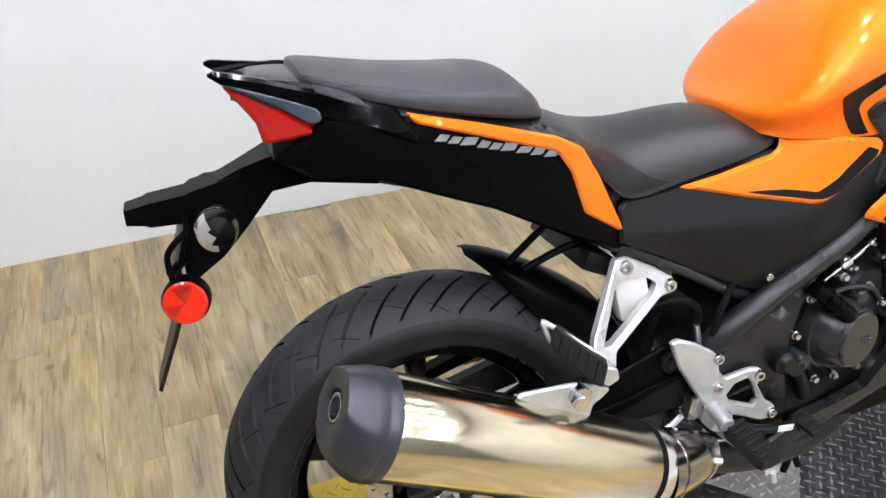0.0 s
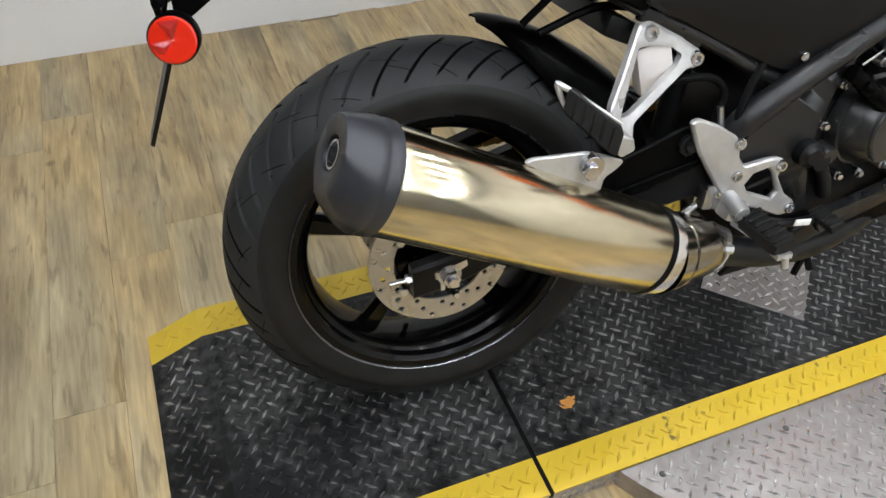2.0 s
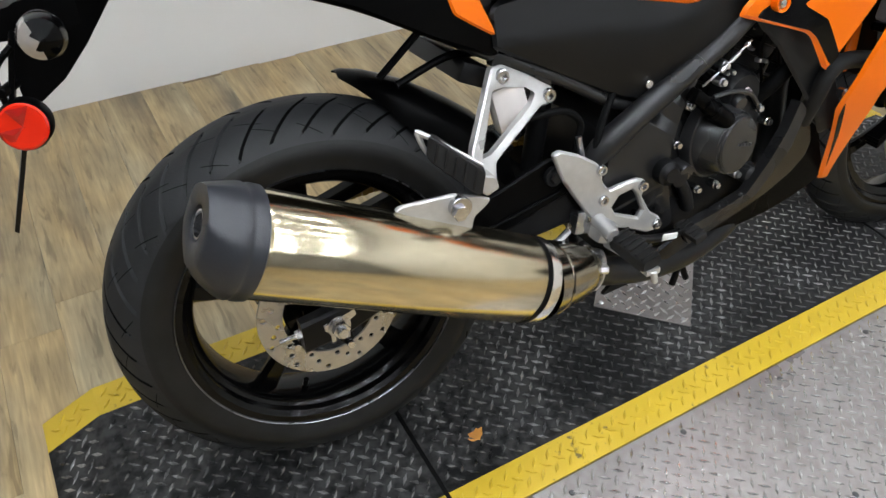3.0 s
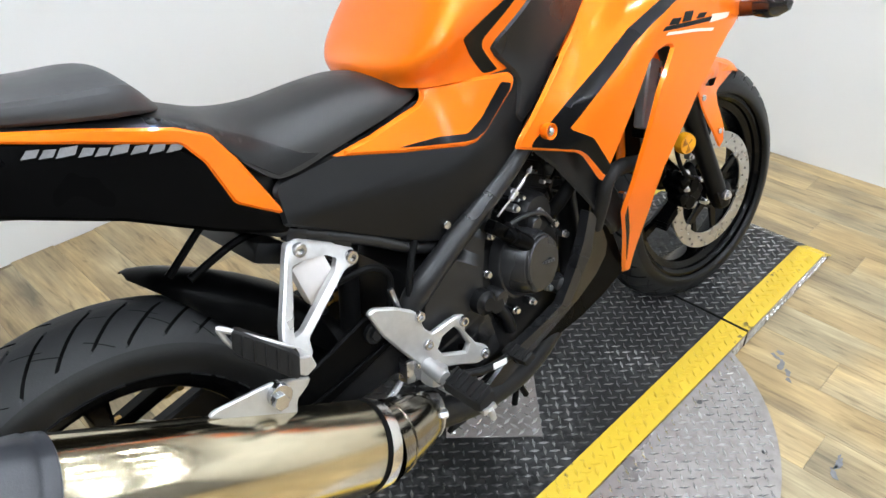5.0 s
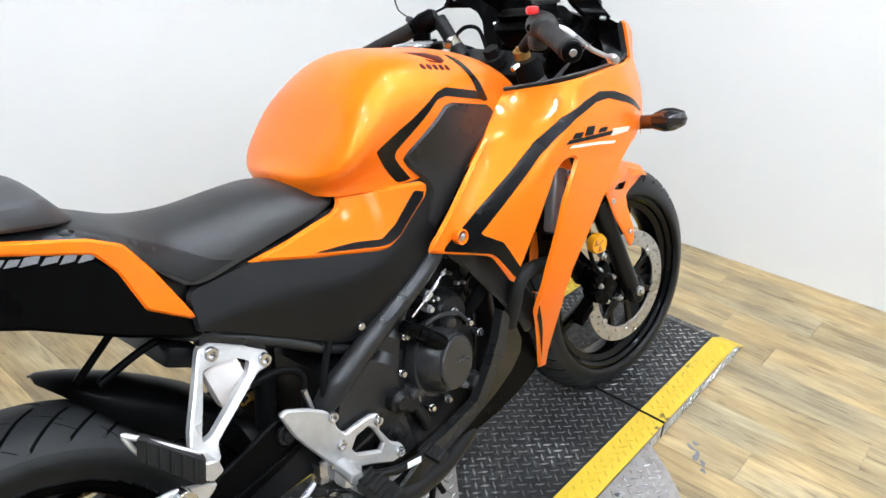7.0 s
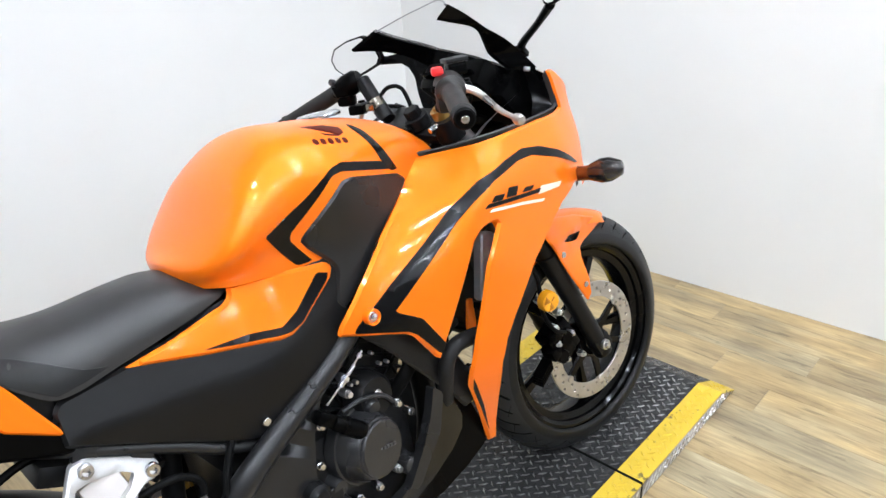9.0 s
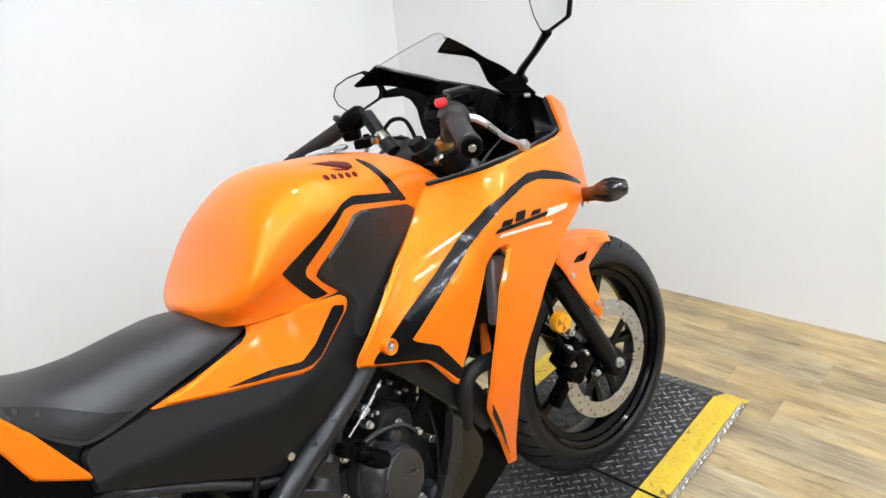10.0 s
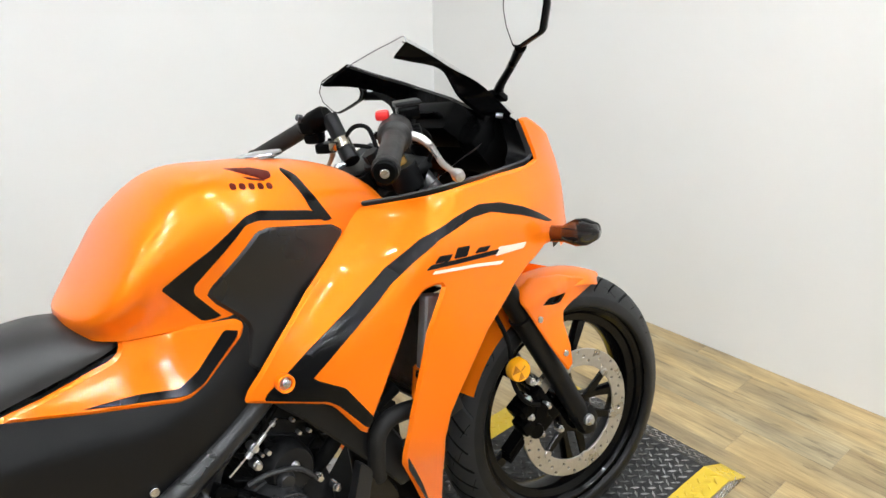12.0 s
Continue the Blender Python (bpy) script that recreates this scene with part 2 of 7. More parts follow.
def wood_mat():
    """Weathered oak-look planks: grain along the plank, grey and yellow streaks, a tone of its own for each."""
    m, nt, n, l, b = nodes_of("weathered_oak_plank")
    tc = n.new("ShaderNodeTexCoord")
    oi = n.new("ShaderNodeObjectInfo")
    off = n.new("ShaderNodeVectorMath")
    off.operation = "SCALE"
    off.inputs[0].default_value = (13.0, 7.0, 3.0)
    l.new(oi.outputs["Random"], off.inputs["Scale"])
    add = n.new("ShaderNodeVectorMath")
    l.new(tc.outputs["Object"], add.inputs[0])
    l.new(off.outputs[0], add.inputs[1])

    def grainy(scale, sx, sy, detail, dist=0.0):
        mp = n.new("ShaderNodeMapping")
        mp.inputs["Scale"].default_value = (sx, sy, 1)
        l.new(add.outputs[0], mp.inputs[0])
        q = n.new("ShaderNodeTexNoise")
        q.inputs["Scale"].default_value = scale
        q.inputs["Detail"].default_value = detail
        q.inputs["Distortion"].default_value = dist
        l.new(mp.outputs[0], q.inputs["Vector"])
        return q

    streak = grainy(5.0, 3.2, 0.5, 6, 0.6)
    grain = grainy(30.0, 5.0, 0.35, 8, 0.2)
    blot = grainy(4.5, 1.6, 0.9, 4, 0.3)
    ramp = n.new("ShaderNodeValToRGB")
    e = ramp.color_ramp.elements
    e[0].position, e[0].color = 0.30, (0.165, 0.127, 0.077, 1)
    e[1].position, e[1].color = 0.72, (0.56, 0.449, 0.262, 1)
    mid = ramp.color_ramp.elements.new(0.48)
    mid.color = (0.360, 0.280, 0.156, 1)
    mixf = n.new("ShaderNodeMath")
    mixf.operation = "MULTIPLY_ADD"
    mixf.inputs[1].default_value = 0.55
    l.new(streak.outputs["Fac"], mixf.inputs[0])
    half = n.new("ShaderNodeMath")
    half.operation = "MULTIPLY"
    half.inputs[1].default_value = 0.45
    l.new(blot.outputs["Fac"], half.inputs[0])
    l.new(half.outputs[0], mixf.inputs[2])
    tone = n.new("ShaderNodeMapRange")
    tone.inputs[3].default_value, tone.inputs[4].default_value = -0.03, 0.035
    l.new(oi.outputs["Random"], tone.inputs[0])
    ad = n.new("ShaderNodeMath")
    l.new(mixf.outputs[0], ad.inputs[0])
    l.new(tone.outputs[0], ad.inputs[1])
    l.new(ad.outputs[0], ramp.inputs[0])
    gr = n.new("ShaderNodeMapRange")
    gr.inputs[1].default_value, gr.inputs[2].default_value = 0.35, 0.7
    gr.inputs[3].default_value, gr.inputs[4].default_value = 0.79, 1.10
    l.new(grain.outputs["Fac"], gr.inputs[0])
    mul = n.new("ShaderNodeVectorMath")
    mul.operation = "SCALE"
    l.new(ramp.outputs[0], mul.inputs[0])
    l.new(gr.outputs[0], mul.inputs["Scale"])
    knots = n.new("ShaderNodeTexVoronoi")
    knots.inputs["Scale"].default_value = 3.3
    l.new(add.outputs[0], knots.inputs["Vector"])
    kr = n.new("ShaderNodeMapRange")
    kr.inputs[1].default_value, kr.inputs[2].default_value = 0.01, 0.05
    kr.inputs[3].default_value, kr.inputs[4].default_value = 0.35, 1.0
    l.new(knots.outputs["Distance"], kr.inputs[0])
    mul2 = n.new("ShaderNodeVectorMath")
    mul2.operation = "SCALE"
    l.new(mul.outputs[0], mul2.inputs[0])
    l.new(kr.outputs[0], mul2.inputs["Scale"])
    cracks = grainy(9.0, 6.0, 0.8, 5, 0.8)
    ck = n.new("ShaderNodeMapRange")
    ck.inputs[1].default_value, ck.inputs[2].default_value = 0.56, 0.68
    ck.inputs[3].default_value, ck.inputs[4].default_value = 1.0, 0.62
    l.new(cracks.outputs["Fac"], ck.inputs[0])
    mul3 = n.new("ShaderNodeVectorMath")
    mul3.operation = "SCALE"
    l.new(mul2.outputs[0], mul3.inputs[0])
    l.new(ck.outputs[0], mul3.inputs["Scale"])
    drift = grainy(2.2, 2.2, 0.7, 4, 0.4)
    dr = n.new("ShaderNodeMapRange")
    dr.inputs[1].default_value, dr.inputs[2].default_value = 0.38, 0.62
    l.new(drift.outputs["Fac"], dr.inputs[0])
    tint = n.new("ShaderNodeMix")
    tint.data_type = "RGBA"
    tint.inputs["A"].default_value = (0.88, 0.90, 0.95, 1)
    tint.inputs["B"].default_value = (1.12, 1.02, 0.86, 1)
    l.new(dr.outputs[0], tint.inputs["Factor"])
    mul4 = n.new("ShaderNodeVectorMath")
    mul4.operation = "MULTIPLY"
    l.new(mul3.outputs[0], mul4.inputs[0])
    l.new(tint.outputs["Result"], mul4.inputs[1])
    l.new(mul4.outputs[0], b.inputs["Base Color"])
    rr = n.new("ShaderNodeMapRange")
    rr.inputs[3].default_value, rr.inputs[4].default_value = 0.3, 0.5
    l.new(blot.outputs["Fac"], rr.inputs[0])
    l.new(rr.outputs[0], b.inputs["Roughness"])
    bp = n.new("ShaderNodeBump")
    bp.inputs["Strength"].default_value = 0.25
    bp.inputs["Distance"].default_value = 0.001
    l.new(grain.outputs["Fac"], bp.inputs["Height"])
    l.new(bp.outputs[0], b.inputs["Normal"])
    return m


WOOD = wood_mat()
SUBFLOOR = mat("plank_joint_dirt", (0.17, 0.130, 0.078), 0.7, vary=0.3)
WALL = mat("white_wall_paint", (0.80, 0.80, 0.79), 0.42, vary=0.015, scale=4, bump=0.08, bump_scale=120, rough_vary=0.05)
# greys for unseen surfaces, set to hold down fill light and reflections
DIMWALL = mat("unseen_wall_grey", (0.20, 0.20, 0.205), 0.6, vary=0.05, scale=3)
CEILM = mat("unseen_ceiling_grey", (0.26, 0.26, 0.265), 0.8, vary=0.05, scale=3)
DARKGREY = mat("worn_cast_lettering", (0.05, 0.05, 0.052), 0.5, vary=0.2)
BELLY = mat("gloss_belly_plastic", (0.0025, 0.0025, 0.0027), 0.22, coat=0.12, vary=0.15, scale=30, spec=0.25)
SIGREF = mat("silvered_signal_lens", (0.42, 0.38, 0.35), 0.15, 0.4, coat=0.5, vary=0.2, scale=60)
PEGRUB = mat("worn_peg_rubber", (0.009, 0.0086, 0.0086), 0.6, vary=0.25, scale=60, bump=0.3, bump_scale=400, spec=0.25)
# near-black for groove floors and sipes: their shade is put into the colour
GROOVE = mat("tread_groove_shade", (0.0022, 0.0022, 0.0024), 0.8, vary=0.1, spec=0.08)
KNEE = mat("ribbed_knee_rubber", (0.0060, 0.0061, 0.0067), 0.34, vary=0.12, scale=60, bump=0.35, bump_scale=1200, spec=0.5)
JOINT = mat("black_rubber_gap", (0.0030, 0.0030, 0.0031), 0.6, spec=0.08)
GREYPATCH = mat("bare_grey_underlay", (0.17, 0.17, 0.185), 0.6, vary=0.4, scale=60)
LEAFM = mat("orange_scrap_paint", (0.55, 0.24, 0.05), 0.5, vary=0.2)

m, nt, n, l, b = nodes_of("lamp_glow")
b.inputs["Base Color"].default_value = (0.9, 0.9, 0.9, 1)
b.inputs["Emission Color"].default_value = (0.91, 0.97, 1.0, 1)
b.inputs["Emission Strength"].default_value = LAMP_POWER
GLOW = m

# ---- mesh helpers ----


def finish(name, bm, material, parent=None, label="", sharp=32, smooth=True):
    bmesh.ops.remove_doubles(bm, verts=bm.verts, dist=1e-6)
    bmesh.ops.recalc_face_normals(bm, faces=bm.faces)
    me = bpy.data.meshes.new(name)
    bm.to_mesh(me)
    bm.free()
    for q in material if isinstance(material, tuple) else (material,):
        me.materials.append(q)
    if smooth:
        me.polygons.foreach_set("use_smooth", [True] * len(me.polygons))
        me.set_sharp_from_angle(angle=radians(sharp))
    ob = new(name, me)
    if parent is not None:
        ob.parent = parent
    if label:
        tagged(ob, label=label)
    return ob


def part(name, bm, material, parent, label="", sharp=32, smooth=True):
    """One mesh object under a thing or under a part."""
    return finish(name, bm, material, parent, label, sharp, smooth)


def raw(verts, faces):
    bm = bmesh.new()
    vs = [bm.verts.new(v) for v in verts]
    for f in faces:
        if len(set(f)) > 2:
            try:
                bm.faces.new([vs[i] for i in f])
            except ValueError:
                pass
    return bm


def join(*bms):
    """One bmesh of several."""
    out = bms[0]
    for other in bms[1:]:
        me = bpy.data.meshes.new("tmp")
        other.to_mesh(me)
        other.free()
        out.from_mesh(me)
        bpy.data.meshes.remove(me)
    return out


def moved(bm, m):
    bmesh.ops.transform(bm, matrix=m, verts=bm.verts)
    return bm


def spl(x, pts):
    """A smooth curve through pairs."""
    n = len(pts)
    if x <= pts[0][0]:
        return pts[0][1]
    if x >= pts[-1][0]:
        return pts[-1][1]
    i = max(k for k in range(n - 1) if pts[k][0] <= x)
    h = pts[i + 1][0] - pts[i][0]
    u = (x - pts[i][0]) / h

    def slope(k):
        a, b = max(k - 1, 0), min(k + 1, n - 1)
        return (pts[b][1] - pts[a][1]) / (pts[b][0] - pts[a][0])

    a, b = slope(i) * h, slope(i + 1) * h
    return (2 * u**3 - 3 * u * u + 1) * pts[i][1] + (u**3 - 2 * u * u + u) * a + (3 * u * u - 2 * u**3) * pts[i + 1][1] + (u**3 - u * u) * b


def dense(poly, step, closed=True):
    out = []
    n = len(poly)
    for i in range(n if closed else n - 1):
        a, b = Vector(poly[i]), Vector(poly[(i + 1) % n])
        k = max(1, int((b - a).length / step + 0.5))
        out += [a.lerp(b, j / k) for j in range(k)]
    if not closed:
        out.append(Vector(poly[-1]))
    return out


def soften(poly, rounds=2):
    """Cuts the corners of a closed line."""
    for _ in range(rounds):
        n = len(poly)
        poly = [p for i in range(n) for p in (poly[i].lerp(poly[(i + 1) % n], 0.25), poly[i].lerp(poly[(i + 1) % n], 0.75))]
    return poly


def thin(poly, step):
    out = [poly[0]]
    for p in poly[1:]:
        if (p - out[-1]).length > step:
            out.append(p)
    if (out[-1] - out[0]).length < step * 0.5:
        out.pop()
    return out


def area2(poly):
    return sum(poly[i].x * poly[(i + 1) % len(poly)].y - poly[(i + 1) % len(poly)].x * poly[i].y for i in range(len(poly)))


def inside(poly, x, y):
    hit = False
    n = len(poly)
    for i in range(n):
        a, b = poly[i], poly[i - 1]
        if (a[1] > y) != (b[1] > y) and x < (b[0] - a[0]) * (y - a[1]) / (b[1] - a[1]) + a[0]:
            hit = not hit
    return hit


def fill2d(loops, extra=()):
    """Triangles that fill the first loop but for the others (holes). Gives points and triangles."""
    from mathutils.geometry import delaunay_2d_cdt
    pts, edges = [], []
    for lp in loops:
        s = len(pts)
        pts += [Vector(p) for p in lp]
        edges += [(s + i, s + (i + 1) % len(lp)) for i in range(len(lp))]
    pts += [Vector(p) for p in extra]
    v, e, f, _, _, _ = delaunay_2d_cdt(pts, edges, [], 0, 1e-6)
    keep = []
    for t in f:
        c = (v[t[0]] + v[t[1]] + v[t[2]]) / 3
        if inside(loops[0], c.x, c.y) and not any(inside(h, c.x, c.y) for h in loops[1:]):
            keep.append(tuple(t))
    return v, keep


def near_line(poly, p):
    best = 9.0
    n = len(poly)
    for i in range(n):
        a, b = poly[i], poly[(i + 1) % n]
        ab = b - a
        u = max(0, min(1, (p - a).dot(ab) / max(ab.length_squared, 1e-12)))
        best = min(best, (a + ab * u - p).length)
    return best


def sheet(outline, w, side=-1, thick=0.004, step=0.014, edge=0.004, lift=0.0, rounds=1, holes=()):
    """A curved panel: an outline in side view laid on the surface Y = side * w(X, Z), with rounded rim and thickness."""
    poly = thin(soften(dense([(p[0], p[1]) for p in outline], step), rounds), step * 0.3)
    if area2(poly) < 0:
        poly.reverse()
    hl = [thin(soften(dense([(p[0], p[1]) for p in h], step), rounds), step * 0.3) for h in holes]
    xs, zs = [p.x for p in poly], [p.y for p in poly]
    extra = []
    z, row = min(zs), 0
    while z < max(zs):
        x = min(xs) + (step / 2 if row % 2 else 0)
        while x < max(xs):
            p = Vector((x, z))
            if inside(poly, x, z) and near_line(poly, p) > step * 0.55 and not any(inside(h, x, z) or near_line(h, p) < step * 0.55 for h in hl):
                extra.append(p)
            x += step
        z += step * 0.87
        row += 1
    if edge:
        n = len(poly)
        for i in range(n):
            t = (poly[(i + 1) % n] - poly[i - 1])
            if t.length < 1e-9:
                continue
            t.normalize()
            q = poly[i] + Vector((-t.y, t.x)) * edge * 0.8
            if inside(poly, q.x, q.y) and near_line(poly, q) > edge * 0.7:
                extra.append(q)
    v, tris = fill2d([poly, *hl], extra)
    loops = [poly, *hl]
    front, back = [], []
    for p in v:
        d = min(near_line(lp, p) for lp in loops)
        r = 0.0
        if edge and d < edge:
            u = 1 - d / edge
            r = edge * 0.8 * (1 - math.sqrt(max(0, 1 - u * u)))
        y = w(p.x, p.y) + lift
        front.append((p.x, side * (y - r), p.y))
        back.append((p.x, side * (y - max(thick, r + 0.0005)), p.y))
    n = len(v)
    faces = list(tris) + [tuple(n + i for i in reversed(t)) for t in tris]
    count = {}
    for t in tris:
        for a, b in ((t[0], t[1]), (t[1], t[2]), (t[2], t[0])):
            count[(a, b)] = 1
    for a, b in count:
        if (b, a) not in count:
            faces.append((b, a, n + a, n + b))
    return raw(front + back, faces)


def plate(outline, y0, y1, bevel=0.002, step=0.012, rounds=1, holes=()):
    """A flat plate cut to an outline in side view, from y0 (outer) to y1, with bevelled rims and holes right through."""
    def prep(o, r):
        q = dense([(p[0], p[1]) for p in o], step)
        return thin(soften(q, r), step * 0.2) if r else q
    loops = [prep(outline, rounds)] + [[Vector(p) for p in h] for h in holes]
    for i, lp in enumerate(loops):
        if (area2(lp) < 0) != (i > 0):
            lp.reverse()
    sgn = 1 if y1 > y0 else -1
    allp, ins, sizes = [], [], []
    for lp in loops:
        n = len(lp)
        sizes.append(n)
        for i in range(n):
            t = lp[(i + 1) % n] - lp[i - 1]
            t.normalize()
            allp.append(lp[i])
            ins.append(lp[i] + Vector((-t.y, t.x)) * bevel)
    insl, s = [], 0
    for k in sizes:
        insl.append(ins[s:s + k])
        s += k
    v, tris = fill2d(insl)
    n = len(allp)
    if len(v) != n:
        v, tris = fill2d(loops)
        ins = allp
    verts = [(p.x, y0, p.y) for p in ins] + [(p.x, y0 + sgn * bevel, p.y) for p in allp] + [(p.x, y1 - sgn * bevel, p.y) for p in allp] + [(p.x, y1, p.y) for p in ins]
    faces = [tuple(t) for t in tris] + [tuple(3 * n + i for i in reversed(t)) for t in tris]
    s = 0
    for k in sizes:
        for i in range(k):
            a, b = s + i, s + (i + 1) % k
            for r in range(3):
                faces.append((r * n + a, r * n + b, (r + 1) * n + b, (r + 1) * n + a))
        s += k
    return raw(verts, faces)


def circle2(cx, cz, r, n=12):
    return [(cx + r * math.cos(2 * math.pi * i / n), cz + r * math.sin(2 * math.pi * i / n)) for i in range(n)]


def curve3(pts, k=6):
    """A smooth line through points in space."""
    p = [Vector(q) for q in pts]
    if len(p) < 3:
        return [p[0].lerp(p[-1], i / k) for i in range(k + 1)]
    out = []
    for i in range(len(p) - 1):
        a, b, c, d = p[max(i - 1, 0)], p[i], p[i + 1], p[min(i + 2, len(p) - 1)]
        for j in range(k):
            u = j / k
            out.append(0.5 * (2 * b + (c - a) * u + (2 * a - 5 * b + 4 * c - d) * u * u + (3 * b - a - 3 * c + d) * u**3))
    out.append(p[-1])
    return out


def tube(pts, r, seg=12, k=6, flat=1.0, up=(0, 1, 0), cap=True):
    """A round bar along a smooth line; r is a radius or a list of them along it."""
    line = curve3(pts, k)
    n = len(line)
    rad = [r] * n if not isinstance(r, (list, tuple)) else [spl(i / (n - 1), [(j / (len(r) - 1), q) for j, q in enumerate(r)]) for i in range(n)]
    side = None
    verts, faces = [], []
    for i in range(n):
        t = (line[min(i + 1, n - 1)] - line[max(i - 1, 0)]).normalized()
        if side is None:
            side = t.cross(Vector(up))
            if side.length < 0.1:
                side = t.cross(Vector((0, 0, 1)))
        side = (side - t * side.dot(t)).normalized()
        o = t.cross(side)
        for j in range(seg):
            a = 2 * math.pi * j / seg
            verts.append(line[i] + side * math.cos(a) * rad[i] + o * math.sin(a) * rad[i] * flat)
    for i in range(n - 1):
        for j in range(seg):
            faces.append((i * seg + j, i * seg + (j + 1) % seg, (i + 1) * seg + (j + 1) % seg, (i + 1) * seg + j))
    if cap:
        faces.append(tuple(range(seg))[::-1])
        faces.append(tuple((n - 1) * seg + j for j in range(seg)))
    return raw(verts, faces)


def lathe(profile, c=(0, 0, 0), seg=48, closed=False, shape=None):
    """A profile of (radius, y) turned about the Y axis through c."""
    n = len(profile)
    verts, faces = [], []
    for i in range(seg):
        a = 2 * math.pi * i / seg
        for r, y in profile:
            if shape:
                r = shape(r, y, a)
            verts.append((c[0] + r * math.cos(a), c[1] + y, c[2] + r * math.sin(a)))
    for i in range(seg):
        k = (i + 1) % seg
        for j in range(n if closed else n - 1):
            q = (j + 1) % n
            faces.append((i * n + j, i * n + q, k * n + q, k * n + j))
    return raw(verts, faces)


def turned(profile, a, b, seg=32):
    """A profile of (radius, share of the way) turned about the line from a to b."""
    a, b = Vector(a), Vector(b)
    m = Matrix.Translation(a) @ (b - a).to_track_quat("Y", "Z").to_matrix().to_4x4()
    d = (b - a).length
    return moved(lathe([(r, y * d) for r, y in profile], seg=seg), m)


def rod(a, b, r, seg=16, bevel=0.001):
    d = (Vector(b) - Vector(a)).length
    u = min(0.3, bevel / max(d, 1e-6))
    return turned([(0.0001, 0), (r - bevel, 0), (r, u), (r, 1 - u), (r - bevel, 1), (0.0001, 1)], a, b, seg)


def hexrod(a, b, r):
    return rod(a, b, r, 6, 0.0008)


def block(c, size, rot=(0, 0, 0), bevel=0.003, seg=2):
    bm = bmesh.new()
    bmesh.ops.create_cube(bm, size=1)
    bmesh.ops.scale(bm, vec=size, verts=bm.verts)
    if bevel:
        bmesh.ops.bevel(bm, geom=bm.edges[:], offset=bevel, segments=seg, affect="EDGES", profile=0.6)
    return moved(bm, pose(*c, *rot))


def loft(rings, closed_ring=True, caps=True):
    n = len(rings[0])
    verts = [v for r in rings for v in r]
    faces = []
    for i in range(len(rings) - 1):
        for j in range(n if closed_ring else n - 1):
            k = (j + 1) % n
            faces.append((i * n + j, i * n + k, (i + 1) * n + k, (i + 1) * n + j))
    if caps:
        faces.append(tuple(range(n)))
        faces.append(tuple((len(rings) - 1) * n + j for j in range(n))[::-1])
    return raw(verts, faces)


def hull_loft(xs, wf, zb, zt, p=3.0, q=2.0, n=24):
    """A body with a level foot and a domed top, mirror-alike to both sides; stations along X."""
    rings = []
    for x in xs:
        w, a, t = wf(x), zb(x), zt(x)
        ring = []
        for i in range(2 * n + 1):
            u = -1 + i / n
            s = math.sin(math.pi / 2 * (1 - abs(u))) ** (2 / p) if abs(u) < 1 else 0.0
            y = w * (max(0, 1 - s**p)) ** (1 / q)
            ring.append((x, math.copysign(y, u) if u else 0.0, a + (t - a) * s))
        rings.append(ring)
    return loft(rings, True, True)



def seat_loft(xs, wf, zb, zt, prof):
    """A cushion: half a section of (share of width, share of height) from the foot up, mirrored; stations along X."""
    rings = []
    for x in xs:
        w, a, t = wf(x), zb(x), zt(x)
        half = [(w * y, a + (t - a) * z) for y, z in prof]
        rings.append([(x, -y, z) for y, z in half] + [(x, y, z) for y, z in half[-2::-1]])
    return loft(rings, True, True)

# ---- the room ----


def solid(name, c, size, material, kind="structure", label="", category=""):
    ob = finish(name, block(c, size, bevel=0), material, smooth=False)
    return tagged(ob, label=label, category=category, kind=kind)


MX, MY = (LEFT_X + WALL_X) / 2, (BACK_Y + WALL_Y) / 2
H = CEIL - FLOOR
solid("floor", (MX, MY, FLOOR - 0.054), (WALL_X - LEFT_X + 0.6, WALL_Y - BACK_Y + 0.6, 0.1), SUBFLOOR, label="weathered oak-look vinyl plank floor with scuffs", category="floor")
floor_ob = bpy.data.objects["floor"]
solid("wall_north", (MX, WALL_Y + 0.06, FLOOR + H / 2), (WALL_X - LEFT_X + 0.5, 0.12, H + 0.1), WALL, label="plain white painted wall behind the motorcycle", category="wall")
east = solid("wall_east", (0, 0, 0), (0.12, WALL_Y - BACK_Y + 0.4, H + 0.1), WALL, label="plain white painted side wall", category="wall")
east.matrix_world = pose(WALL_X + 0.06, 0, FLOOR + H / 2, 0, 0, 2.3) @ pose(0, MY, 0)
# south and west walls and ceiling are unseen, added to shape the light
solid("wall_south", (MX, BACK_Y - 0.06, FLOOR + H / 2), (WALL_X - LEFT_X + 0.5, 0.12, H + 0.1), DIMWALL, label="unseen grey wall added to close the hall and cut fill light", category="wall")
solid("wall_west", (LEFT_X - 0.06, MY, FLOOR + H / 2), (0.12, WALL_Y - BACK_Y + 0.2, H + 0.1), WALL, label="unseen white wall added to close the hall and brighten reflections", category="wall")
solid("ceiling", (MX, MY, CEIL + 0.05), (WALL_X - LEFT_X + 0.6, WALL_Y - BACK_Y + 0.6, 0.1), CEILM, label="unseen ceiling with round lamps, greyed to hold down fill light", category="ceiling")


def ceiling_lamp():
    root = new("ceiling_lamp")
    tagged(root, label="round white recessed ceiling lamp, switched on", category="lamp", group="ceiling lamps")
    part("housing", moved(lathe([(0.048, 0), (0.062, 0.0), (0.062, 0.02), (0.048, 0.02)], seg=32, closed=True), pose(0, 0, 0, 90)), WHITE_PL, root)
    part("diffuser", moved(lathe([(0.0001, 0.0), (0.047, 0.0), (0.047, 0.012), (0.0001, 0.012)], seg=24), pose(0, 0, 0.003, 90)), GLOW, root)
    return root


